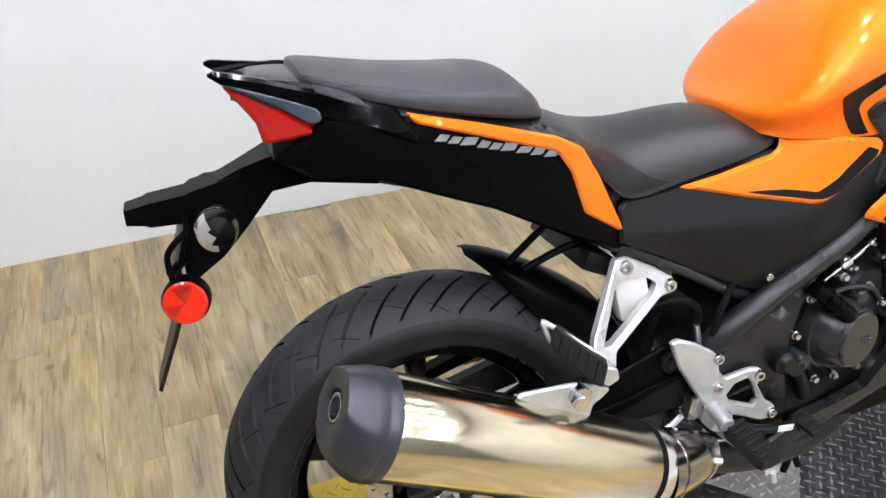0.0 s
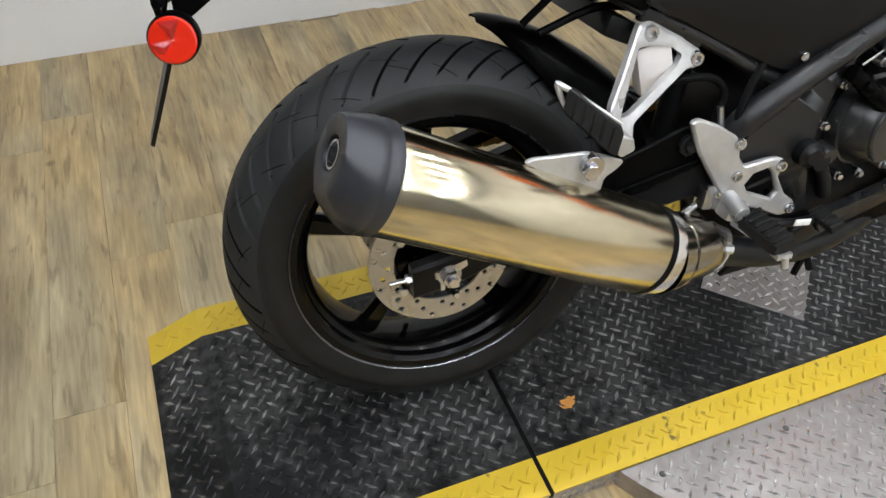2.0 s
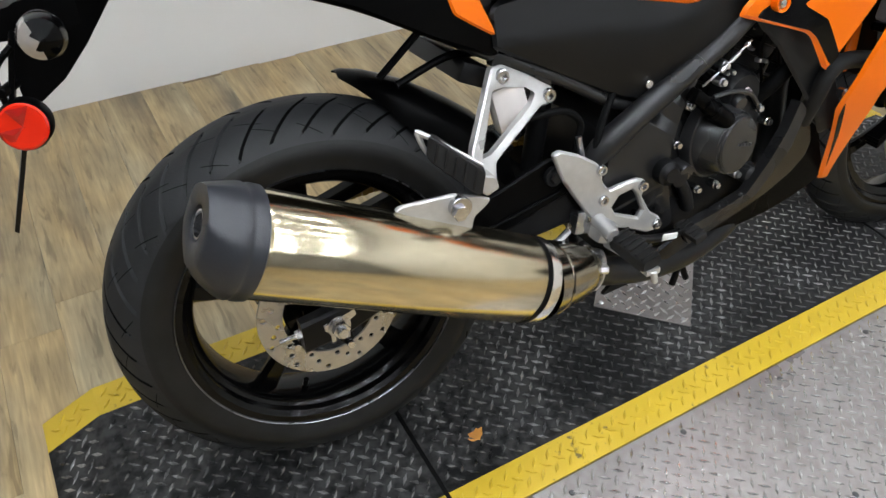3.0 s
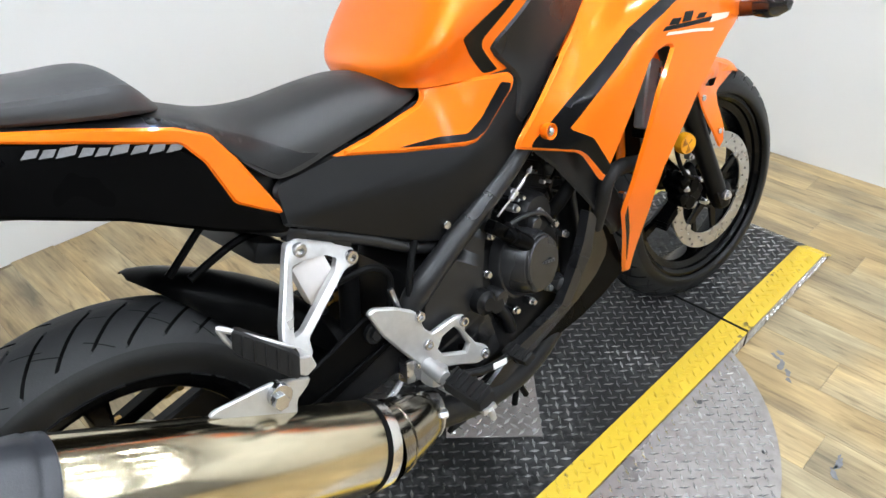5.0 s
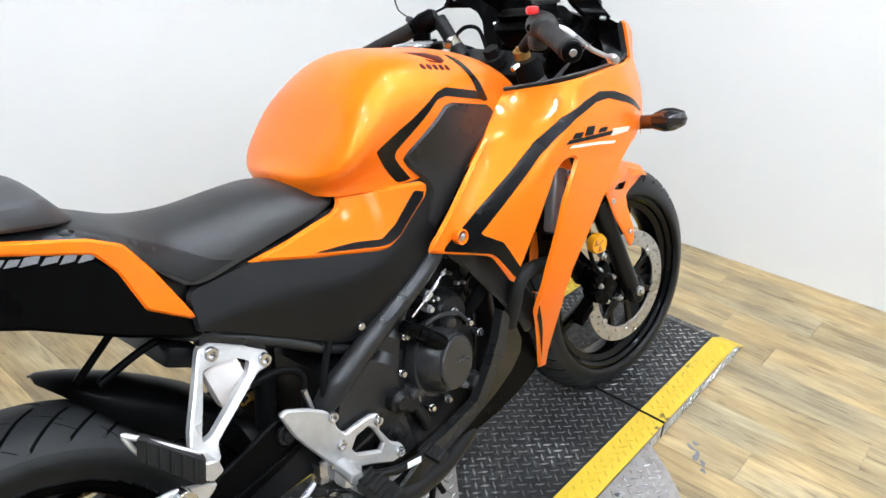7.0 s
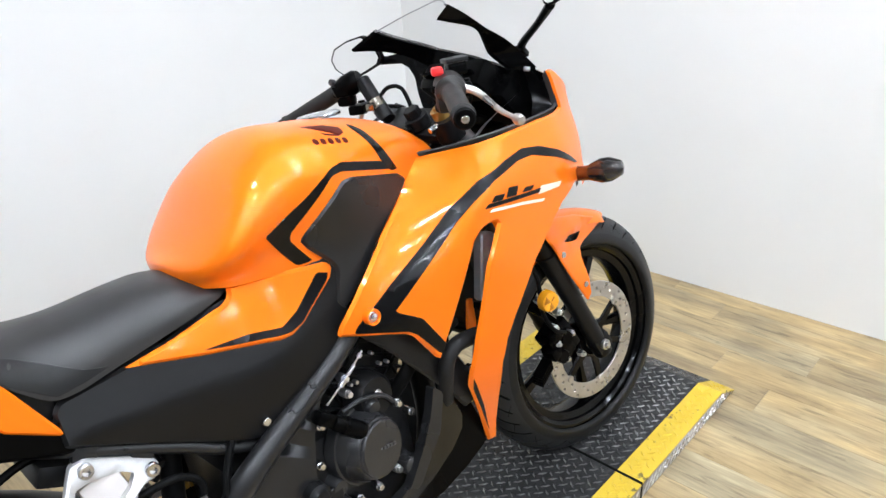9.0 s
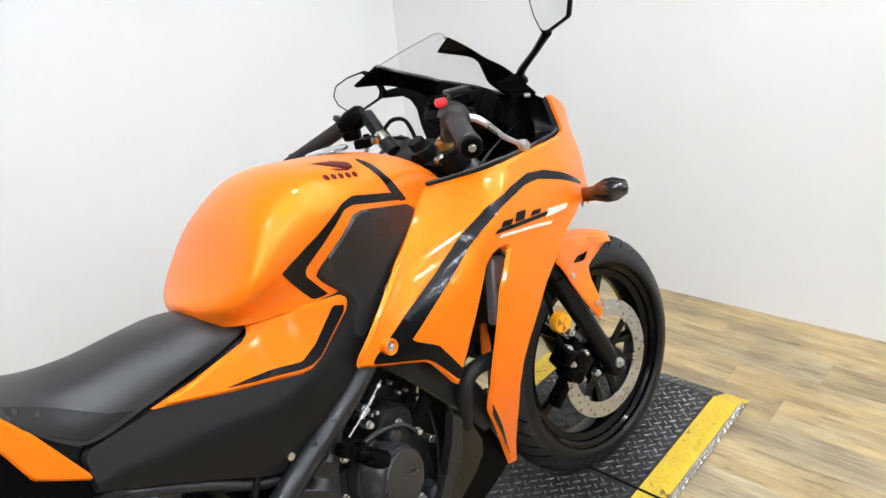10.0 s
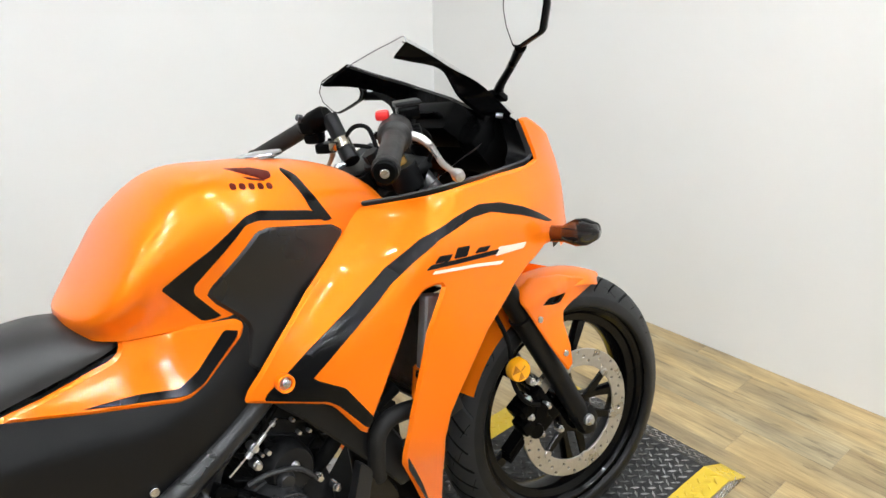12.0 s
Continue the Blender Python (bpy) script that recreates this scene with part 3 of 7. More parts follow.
LAMPS = [(x, y) for y in (-1.9, -1.2, -0.5, 0.25) for x in (-1.3, -0.5, 0.3, 1.1, 1.8)] + [(x, y) for y in (-5.0, -4.2, -3.4, -2.6) for x in (-0.9, 0.1, 1.1, 2.0)]
first_lamp = ceiling_lamp()
first_lamp.location = (*LAMPS[0], CEIL - 0.022)
for lx, ly in LAMPS[1:]:
    copy_thing(first_lamp, pose(lx, ly, CEIL - 0.022))

# ---- the turntable with its tread-plate track ----
IN_Y, OUT_Y, MID_Y = 0.2175, 0.2855, 0.031
REAR_END, REAR_FOLD, REAR_JOINT, FRONT_JOINT, FRONT_FOLD, FRONT_END = -0.46, -0.36, 0.112, 1.335, 1.772, 1.865


def lozenges(spots, h=0.0025, ln=0.0125, wd=0.0034):
    """Raised tread bars: pairs of bevelled lozenges lying crosswise."""
    verts, faces = [], []
    for x, y, z, a, tilt in spots:
        c, s = math.cos(a), math.sin(a)
        k = len(verts)
        for u, v, t in ((-ln, 0, 0), (0, -wd, 0), (ln, 0, 0), (0, wd, 0), (-ln * 0.55, 0, 1), (0, -wd * 0.45, 1), (ln * 0.55, 0, 1), (0, wd * 0.45, 1)):
            px, py = u * c - v * s, u * s + v * c
            verts.append((x + px, y + py, z + t * h + tilt * px))
        faces += [(k, k + 1, k + 5, k + 4), (k + 1, k + 2, k + 6, k + 5), (k + 2, k + 3, k + 7, k + 6), (k + 3, k, k + 4, k + 7), (k + 4, k + 5, k + 6, k + 7)]
    return raw(verts, faces)


def tread(x0, x1, y0, y1, zf, keep=lambda x, y: True, pitch=0.0205, turn=45.0, slope=0.0):
    """A basket weave of bars: each points at the middle of the next one, which lies across it."""
    spots = []
    c, d = math.cos(radians(turn)), math.sin(radians(turn))
    mx, my = (x0 + x1) / 2, (y0 + y1) / 2
    n = int(math.hypot(x1 - x0, y1 - y0) / pitch / 2) + 2
    for i in range(-n, n + 1):
        for j in range(-n, n + 1):
            x, y = mx + (i * c - j * d) * pitch, my + (i * d + j * c) * pitch
            if x0 + 0.008 < x < x1 - 0.008 and y0 + 0.006 < y < y1 - 0.006 and keep(x, y):
                spots.append((x, y, zf(x), radians(turn + (5 if (i + j) % 2 else 95)), slope))
    return lozenges(spots)


def track_piece(name, xs, zs, label):
    """A folded length of the track: black middle, yellow edge bands, side skirts; xs and zs run along it."""
    root = new(name)
    root.location = (0, MID_Y, 0)
    tagged(root, label=label, category="ramp")
    zmin = FLOOR + 0.001

    def strip(y0, y1, material, nm):
        top = [(x, z) for x, z in zip(xs, zs)]
        verts = [(x, y, z) for x, z in top for y in (y0, y1)]
        low = [(x, y, max(z - 0.005, zmin)) for x, z in top for y in (y0, y1)]
        k = len(top)
        faces = [(2 * i, 2 * i + 1, 2 * i + 3, 2 * i + 2) for i in range(k - 1)]
        faces += [tuple(2 * k + q for q in f[::-1]) for f in faces]
        for i in range(k - 1):
            faces.append((2 * i, 2 * i + 2, 2 * k + 2 * i + 2, 2 * k + 2 * i))
            faces.append((2 * i + 1, 2 * k + 2 * i + 1, 2 * k + 2 * i + 3, 2 * i + 3))
        faces.append((0, 2 * k, 2 * k + 1, 1))
        faces.append((2 * k - 2, 2 * k - 1, 4 * k - 1, 4 * k - 2))
        return part(nm, raw(verts + low, faces), material, root, smooth=False)

    strip(-IN_Y, IN_Y, PL_BLACK, "deck")
    strip(-OUT_Y, -IN_Y, PL_YELLOW, "edge_band")
    strip(IN_Y, OUT_Y, PL_YELLOW, "edge_band")

    def zf(x):
        return float(np.interp(x, xs, zs))
    for i in range(len(xs) - 1):
        a, b = xs[i], xs[i + 1]
        sl = (zs[i + 1] - zs[i]) / (b - a)
        tagged(part("tread_pattern", tread(a, b, -IN_Y, IN_Y, zf, slope=sl), PL_BLACK_TOP, root, smooth=False), kind="stuff")
        tagged(part("edge_tread_pattern", join(tread(a, b, -OUT_Y, -IN_Y, zf, slope=sl), tread(a, b, IN_Y, OUT_Y, zf, slope=sl)), PL_YELLOW, root, smooth=False), kind="stuff")
    for s in (-1, 1):
        y0 = s * (OUT_Y - 0.004)
        sk = raw([(x, y, z) for x, zt in zip(xs, zs) for y in (y0, y0 + s * 0.003) for z in (zmin, max(zt - 0.006, zmin + 0.001))], [])
        k = len(xs)
        sk.verts.ensure_lookup_table()
        for i in range(k - 1):
            for q in ((0, 1), (2, 3), (1, 3), (0, 2)):
                try:
                    sk.faces.new([sk.verts[4 * i + q[0]], sk.verts[4 * i + q[1]], sk.verts[4 * i + 4 + q[1]], sk.verts[4 * i + 4 + q[0]]])
                except ValueError:
                    pass
        part("side_skirt", sk, PL_SILVER, root, smooth=False)
    # tread bars on the near skirt
    spots = []
    x = min(xs) + 0.012
    while x < max(xs) - 0.01:
        zt = zf(x)
        for r in range(2):
            z = zmin + 0.012 + r * 0.017
            if z < zt - 0.008:
                spots.append((x + r * 0.01, z, 0, radians(55), 0))
        x += 0.021
    tagged(part("skirt_tread_pattern", moved(lozenges(spots, ln=0.011), Matrix.Translation((0, -OUT_Y + 0.001, 0)) @ pose(0, 0, 0, 90)), PL_SILVER_TOP, root, smooth=False), kind="stuff")
    return root


track_piece("rear_ramp", [REAR_END, REAR_FOLD, REAR_JOINT - 0.003], [FLOOR + 0.004, 0, 0], "black tread-plate ramp with yellow edges behind the turntable")
track_piece("turntable_track", [REAR_JOINT + 0.004, FRONT_JOINT - 0.004], [0.0, 0.0], "black tread-plate track with yellow edges across the turntable")
track_piece("front_ramp", [FRONT_JOINT + 0.003, FRONT_FOLD, FRONT_END], [0, 0, FLOOR + 0.004], "black tread-plate ramp with yellow edges before the turntable")

# the round deck, in two halves either side of the track
DC, DR = (0.742, 0.0), 0.582
deck = new("turntable_deck")
deck.location = (0, MID_Y, 0)
tagged(deck, label="round silver tread-plate turntable deck on the plank floor", category="turntable")
for s in (-1, 1):
    a0 = math.asin((OUT_Y + 0.002) / DR)
    arc = [(DC[0] + DR * math.cos(a), s * DR * math.sin(a)) for a in np.linspace(a0, math.pi - a0, 60)]
    n = len(arc)
    bm = raw([(x, y, -0.004) for x, y in arc] + [(x, y, -0.008) for x, y in arc] + [(x, y, FLOOR + 0.001) for x, y in arc], [tuple(range(n)), tuple(range(2 * n, 3 * n))] + [(r * n + i, r * n + (i + 1) % n, (r + 1) * n + (i + 1) % n, (r + 1) * n + i) for r in range(2) for i in range(n)])
    part("deck_plate", bm, PL_SILVER, deck, smooth=False)
    ys = (-DR, -OUT_Y - 0.004) if s < 0 else (OUT_Y + 0.004, DR)
    tagged(part("tread_pattern", tread(DC[0] - DR, DC[0] + DR, ys[0], ys[1], lambda x: -0.004, keep=lambda x, y: (x - DC[0])**2 + y * y < (DR - 0.012)**2), PL_SILVER_TOP, deck, smooth=False), kind="stuff")
    for a in (28, 60, 92, 124, 152):
        x, y = DC[0] + (DR - 0.03) * math.cos(radians(a)), s * (DR - 0.03) * math.sin(radians(a))
        part("screw", moved(lathe([(0.0001, 0), (0.004, 0), (0.006, 0.002), (0.0065, 0.004)], seg=10), pose(x, y, -0.002, -90)), DARKGREY, deck)
    for x in (0.30, 0.55, 0.80, 1.05):
        part("screw", moved(lathe([(0.0001, 0), (0.004, 0), (0.006, 0.002), (0.0065, 0.004)], seg=10), pose(x, s * (OUT_Y + 0.03), -0.002, -90)), DARKGREY, deck)
for x in (REAR_JOINT, FRONT_JOINT):
    g = finish("joint_strip", block((x, MID_Y, -0.0235), (0.008, 2 * OUT_Y, 0.049), bevel=0.001), JOINT)
    tagged(g, label="black rubber strip in the track joint", category="joint strip", group="joint strips")

# square pivot cover under the machine
cover = new("pivot_cover")
tagged(cover, label="square silver tread-plate cover lying on the track", category="plate")
part("plate", moved(block((0, 0, 0.0035), (0.198, 0.198, 0.004), bevel=0.0006, seg=1), pose(0.733, 0.036, 0, 0, 0, 45)), PL_SILVER, cover, smooth=False)
tagged(part("tread_pattern", moved(tread(-0.097, 0.097, -0.097, 0.097, lambda x: 0.0055), pose(0.733, 0.036, 0, 0, 0, 45)), PL_SILVER_TOP, cover, smooth=False), kind="stuff")
for a, b in ((-1, -1), (1, -1), (1, 1), (-1, 1)):
    part("screw", moved(lathe([(0.0001, 0), (0.004, 0), (0.006, 0.002)], seg=10), pose(0.733, 0.036, 0, 0, 0, 45) @ pose(a * 0.085, b * 0.085, 0.0075, -90)), STEEL, cover)

# scuffed patches of the floor, and a scrap on the track


def patch(name, cx, cy, z, r, material, label, seed, stretch=1.0, turn=0.0):
    rnd = random.Random(seed)
    n = 18
    pts = []
    for i in range(n):
        a = 2 * math.pi * i / n
        q = r * rnd.uniform(0.65, 1.05)
        pts.append((q * math.cos(a) * stretch, q * math.sin(a)))
    bm = raw([(x, y, 0.0012) for x, y in pts] + [(x * 1.05, y * 1.05, 0) for x, y in pts], [tuple(range(n))] + [(i, (i + 1) % n, n + (i + 1) % n, n + i) for i in range(n)])
    ob = finish(name, moved(bm, pose(cx, cy, z, 0, 0, turn)), material, smooth=False)
    return tagged(ob, label=label, category="floor damage")


def crack(cx, cy, turn, seed, pieces):
    """A torn place in the vinyl: slivers of the dark backing in a ragged row."""
    rnd = random.Random(seed)
    root = new("worn_spot")
    tagged(root, label="ragged dark grey tear in the plank floor", category="floor damage", group="worn spots")
    for k in range(pieces):
        u = (k - pieces / 2) * 0.018 + rnd.uniform(-0.005, 0.005)
        v = rnd.uniform(-0.008, 0.008)
        n = 9
        la, lb, tw = rnd.uniform(0.008, 0.019), rnd.uniform(0.003, 0.008), rnd.uniform(-0.9, 0.9)
        pts = []
        for i in range(n):
            a = 2 * math.pi * i / n
            q = rnd.uniform(0.5, 1.15)
            x, y = la * q * math.cos(a), lb * q * math.sin(a)
            pts.append((u + x * math.cos(tw) - y * math.sin(tw), v + x * math.sin(tw) + y * math.cos(tw)))
        bm = raw([(x, y, 0.0008) for x, y in pts] + [(x, y, 0) for x, y in pts], [tuple(range(n))] + [(i, (i + 1) % n, n + (i + 1) % n, n + i) for i in range(n)])
        part("sliver", moved(bm, pose(cx, cy, FLOOR + 0.0004, 0, 0, turn)), GREYPATCH, root, smooth=False)


crack(1.345, -0.345, 40, 3, 6)
crack(1.14, -0.555, 20, 5, 4)
patch("paint_scrap", 0.215, -0.112, 0.0008, 0.012, LEAFM, "small orange scrap lying on the black track", 8, 1.6, 15)

# ---- the motorcycle ----
BIKE = pose(0, 0.02, 0, 0, 0, -4) @ pose(0, 0, 0, -12.5)
moto = new("motorcycle")
moto.matrix_world = BIKE
tagged(moto, label="orange and black sports motorcycle leaning on its side stand", category="motorcycle")
FX = [(0.64, 0.135), (0.74, 0.172), (0.85, 0.205), (0.97, 0.23), (1.08, 0.234), (1.18, 0.227), (1.25, 0.201), (1.31, 0.169), (1.37, 0.118), (1.42, 0.058), (1.45, 0.02)]
FZ = [(0.2, 0.40), (0.3, 0.56), (0.48, 0.9), (0.57, 0.975), (0.66, 1.0), (0.74, 0.989), (0.80, 0.975), (0.86, 0.885), (0.95, 0.855), (1.02, 0.6)]


def w_fair(x, z):
    """The fairing's flank; its upper rear corner is drawn in towards the tank."""
    ax, az = x - 0.686, z - 0.64
    u = max(0.0, min(1.15, (ax * 0.741 + az * 0.671) / 0.286))
    d = max(0.0, ax * 0.671 - az * 0.741)
    return spl(x, FX) * spl(z, FZ) - 0.072 * u**1.6 * max(0.0, 1 - d / 0.09) ** 1.6


TX = [(-0.34, 0.03), (-0.2, 0.058), (-0.1, 0.110), (0, 0.132), (0.15, 0.125), (0.29, 0.108), (0.45, 0.105), (0.6, 0.118)]
TZ = [(0.55, 0.92), (0.68, 1), (0.8, 1.0), (0.86, 0.98), (0.9, 0.9)]


def w_tail(x, z):
    return spl(x, TX) * spl(z, TZ)


SX = [(0.25, 0.108), (0.4, 0.1), (0.55, 0.112), (0.68, 0.130), (0.76, 0.138), (0.82, 0.142), (0.9, 0.142)]


def w_side(x, z):
    return spl(x, SX) * (0.98 if z > 0.7 else 0.98 + 0.02 * min(1, (0.7 - z) / 0.1))


# tank: foot width, shoulder width, top and foot lines along it, with hollows for the knees below the shoulder
TANK_X0, TANK_X1, SHOULDER = 0.505, 1.01, 0.58
TKF = [(0.505, 0.103), (0.58, 0.110), (0.66, 0.118), (0.75, 0.138), (0.84, 0.138), (0.94, 0.12), (1.04, 0.10)]
TKS = [(0.505, 0.125), (0.58, 0.148), (0.66, 0.148), (0.75, 0.157), (0.84, 0.142), (0.94, 0.115), (1.04, 0.095)]
TKT = [(0.505, 0.813), (0.53, 0.83), (0.56, 0.864), (0.61, 0.926), (0.68, 0.967), (0.77, 0.963), (0.86, 0.948), (0.94, 0.922), (0.985, 0.89), (1.01, 0.85)]
TKB = [(0.462, 0.795), (0.55, 0.772), (0.62, 0.764), (0.7, 0.758), (0.8, 0.756), (1.01, 0.78)]


def w_tank(x, z):
    a, t = spl(x, TKB), spl(x, TKT)
    q = max(0.0, min(1.0, (z - a) / (t - a)))
    blunt = max(0.0, 1 - max(0.0, 1 - (x - TANK_X0) / 0.075) ** 2.4) ** 0.45
    foot, wide = spl(x, TKF) * blunt, spl(x, TKS) * blunt
    if q < SHOULDER:
        u = q / SHOULDER
        return foot + (wide - foot) * (3 * u * u - 2 * u**3)
    v = (q - SHOULDER) / (1 - SHOULDER)
    return wide * math.sqrt(max(0.0, 1 - v**2.37))


def tank_loft():
    rings = []
    levels = [0.058 * i for i in range(10)] + [SHOULDER + (1 - SHOULDER) * (1 - (1 - i / 22) ** 2.4) for i in range(23)]
    for i in range(61):
        x = TANK_X0 + 0.0006 + (TANK_X1 - TANK_X0 - 0.0006) * (i / 60) ** 1.5
        a, t = spl(x, TKB), spl(x, TKT)
        half = [(w_tank(x, a + (t - a) * q), a + (t - a) * q) for q in levels]
        half[-1] = (0.0, t)
        rings.append([(x, -y, z) for y, z in half] + [(x, y, z) for y, z in half[-2::-1]])
    return loft(rings, True, True)


tank = part("fuel_tank", tank_loft(), ORANGE, moto, "glossy orange fuel tank", sharp=60)


def both(name, make, material, parent=None, label="", sharp=32):
    """A panel and its twin on the other side."""
    for s in (-1, 1):
        part(name, make(s), material, parent or moto, label, sharp)


def deco(name, outline, w, material, parent, lift=0.0014, sides=(-1, 1), label=""):
    for s in sides:
        part(name, sheet(outline, w, s, thick=0.0012, step=0.012, edge=0.0006, lift=lift, rounds=1), material, parent, label)


TANK_STRIPE = [(0.614, 0.829), (0.684, 0.863), (0.738, 0.896), (0.761, 0.900), (0.842, 0.879), (0.869, 0.858), (0.756, 0.887), (0.737, 0.885), (0.658, 0.819), (0.657, 0.808), (0.689, 0.764), (0.663, 0.765)]
deco("tank_stripe", TANK_STRIPE, w_tank, DECAL_BLK, tank)

# knee pad and side covers
PAD = [(0.673, 0.802), (0.680, 0.812), (0.750, 0.873), (0.769, 0.875), (0.877, 0.849), (0.894, 0.836), (0.892, 0.829), (0.835, 0.786), (0.783, 0.737), (0.741, 0.690), (0.718, 0.672), (0.704, 0.688), (0.719, 0.739), (0.711, 0.755), (0.682, 0.786)]


def w_pad(x, z):
    return max(w_tank(x, z), spl(x, [(0.66, 0.128), (0.72, 0.134), (0.78, 0.137), (0.84, 0.132), (0.9, 0.122)]))


both("knee_pad", lambda s: sheet(PAD, w_pad, s, 0.006, 0.012, 0.006, 0.004), KNEE, label="dark grey textured knee pad")
SIDE = [(0.288, 0.708), (0.300, 0.718), (0.385, 0.722), (0.45, 0.731), (0.54, 0.752), (0.70, 0.765), (0.74, 0.80), (0.80, 0.83), (0.85, 0.84), (0.79, 0.77), (0.735, 0.70), (0.715, 0.64), (0.66, 0.60), (0.575, 0.535), (0.545, 0.528), (0.505, 0.541), (0.408, 0.590), (0.302, 0.652), (0.286, 0.660)]


def w_cover(x, z):
    """The side cover swells between its upper rim and its foot, with a crease running up to the front."""
    mid = spl(x, [(0.28, 0.665), (0.45, 0.655), (0.58, 0.645), (0.70, 0.70), (0.80, 0.78)])
    foot = spl(x, [(0.28, 0.640), (0.42, 0.580), (0.56, 0.512), (0.66, 0.59), (0.80, 0.77)])
    up = max(0.0, z - mid)
    down = max(0.0, mid - z) / max(0.03, mid - foot)
    fade = min(1.0, max(0.0, (0.74 - x) / 0.12))
    return w_side(x, z) + fade * (0.013 - 0.24 * up - 0.013 * min(1.0, down) ** 1.6)


both("side_cover", lambda s: sheet(SIDE, w_cover, s, 0.005, 0.012, 0.006), PLASTIC, label="matte black side cover under the seat")
both("cover_bolt", lambda s: rod((0.545, s * 0.112, 0.559), (0.545, s * 0.125, 0.559), 0.0068), STEEL)
OSIDE = [(0.386, 0.721), (0.451, 0.729), (0.541, 0.748), (0.554, 0.757), (0.556, 0.772), (0.633, 0.765), (0.703, 0.758), (0.713, 0.748), (0.706, 0.732), (0.643, 0.682), (0.620, 0.671), (0.602, 0.670), (0.500, 0.691)]
SSTR = [(0.49, 0.7015), (0.559, 0.697), (0.608, 0.688), (0.637, 0.704), (0.684, 0.748), (0.703, 0.741), (0.696, 0.732), (0.639, 0.685), (0.617, 0.677), (0.600, 0.678), (0.539, 0.690)]
for s in (-1, 1):
    o = part("tank_side_panel", sheet(OSIDE, w_cover, s, 0.006, 0.012, 0.006, 0.006), ORANGE, moto, "glossy orange panel below the tank")
    part("panel_stripe", sheet(SSTR, w_cover, s, 0.0012, 0.012, 0.0006, 0.0074), DECAL_BLK, o)

# fairing
FAIR = [(0.683, 0.641), (0.690, 0.656), (0.740, 0.708), (0.806, 0.770), (0.880, 0.822), (0.902, 0.838), (0.905, 0.850), (0.932, 0.858), (0.976, 0.860), (1.016, 0.861), (1.071, 0.865), (1.15, 0.867), (1.225, 0.864), (1.262, 0.868), (1.240, 0.91), (1.225, 0.944), (1.255, 0.940), (1.33, 0.90), (1.40, 0.82), (1.44, 0.73), (1.35, 0.70), (1.27, 0.722), (1.226, 0.728), (1.164, 0.711), (1.129, 0.690), (1.097, 0.663), (1.062, 0.635), (1.023, 0.587), (0.998, 0.553), (0.977, 0.518), (0.968, 0.476), (0.973, 0.394), (0.980, 0.334), (0.990, 0.276), (0.966, 0.282), (0.930, 0.370), (0.892, 0.458), (0.893, 0.482), (0.909, 0.547), (0.928, 0.604), (0.951, 0.668), (0.972, 0.701), (0.992, 0.732), (0.977, 0.736), (0.958, 0.732), (0.938, 0.716), (0.912, 0.672), (0.879, 0.613), (0.856, 0.570), (0.838, 0.536), (0.829, 0.548), (0.799, 0.597), (0.788, 0.606), (0.757, 0.617)]

STRIPE = [(0.707, 0.638), (0.713, 0.647), (0.781, 0.693), (0.854, 0.738), (0.913, 0.779), (0.973, 0.808), (1.037, 0.825), (1.088, 0.833), (1.131, 0.826), (1.176, 0.808), (1.221, 0.784), (1.262, 0.760), (1.243, 0.764), (1.165, 0.797), (1.105, 0.817), (1.067, 0.817), (0.998, 0.801), (0.951, 0.779), (0.913, 0.756), (0.885, 0.733), (0.825, 0.688), (0.775, 0.650), (0.816, 0.624), (0.850, 0.564), (0.840, 0.547), (0.803, 0.599), (0.790, 0.610)]
LOWSTR = [(0.899, 0.471), (0.931, 0.396), (0.960, 0.315), (0.944, 0.350), (0.901, 0.445)]
for s in (-1, 1):
    f = part("fairing", sheet(FAIR, w_fair, s, 0.005, 0.013, 0.006), ORANGE, moto, "glossy orange side fairing")
    part("fairing_stripe", sheet(STRIPE, w_fair, s, 0.0012, 0.01, 0.0006, 0.0014), DECAL_BLK, f)
    part("lower_stripe", sheet(LOWSTR, w_fair, s, 0.0012, 0.01, 0.0006, 0.0014), DECAL_BLK, f)
    part("bolt_cup", turned([(0.0135, 0.0), (0.0135, 0.9), (0.0125, 1.0), (0.0100, 0.9), (0.0090, 0.55)], (0.737, s * 0.166, 0.657), (0.737, s * 0.1795, 0.657)), ORANGE, f)
    part("fairing_bolt", turned([(0.0001, 1.0), (0.0035, 1.0), (0.0062, 0.9), (0.0068, 0.6), (0.0095, 0.5), (0.0001, 0.4)], (0.737, s * 0.168, 0.657), (0.737, s * 0.1795, 0.657)), STEEL, f)
    # word mark, drawn as plain slanted bars
    def bar(o, material):
        part("word_bar", sheet(o, w_fair, s, 0.0012, 0.006, 0.0003, 0.0015, 1), material, f)
    bar([(0.966, 0.7620), (0.976, 0.7680), (1.108, 0.7570), (1.098, 0.7505)], DECAL_BLK)
    for x0, z0, tall in ((0.982, 0.7685, 0.009), (1.016, 0.7665, 0.015), (1.056, 0.7635, 0.007)):
        bar([(x0, z0), (x0 + 0.010, z0 + tall), (x0 + 0.034, z0 + tall - 0.003), (x0 + 0.024, z0 - 0.003)], DECAL_BLK)
    bar([(0.974, 0.7535), (0.981, 0.7575), (1.056, 0.747), (1.112, 0.736), (1.104, 0.7325), (1.05, 0.743)], DECAL_WHT)
    bar([(1.096, 0.748), (1.106, 0.7605), (1.168, 0.751), (1.158, 0.744)], DECAL_WHT)

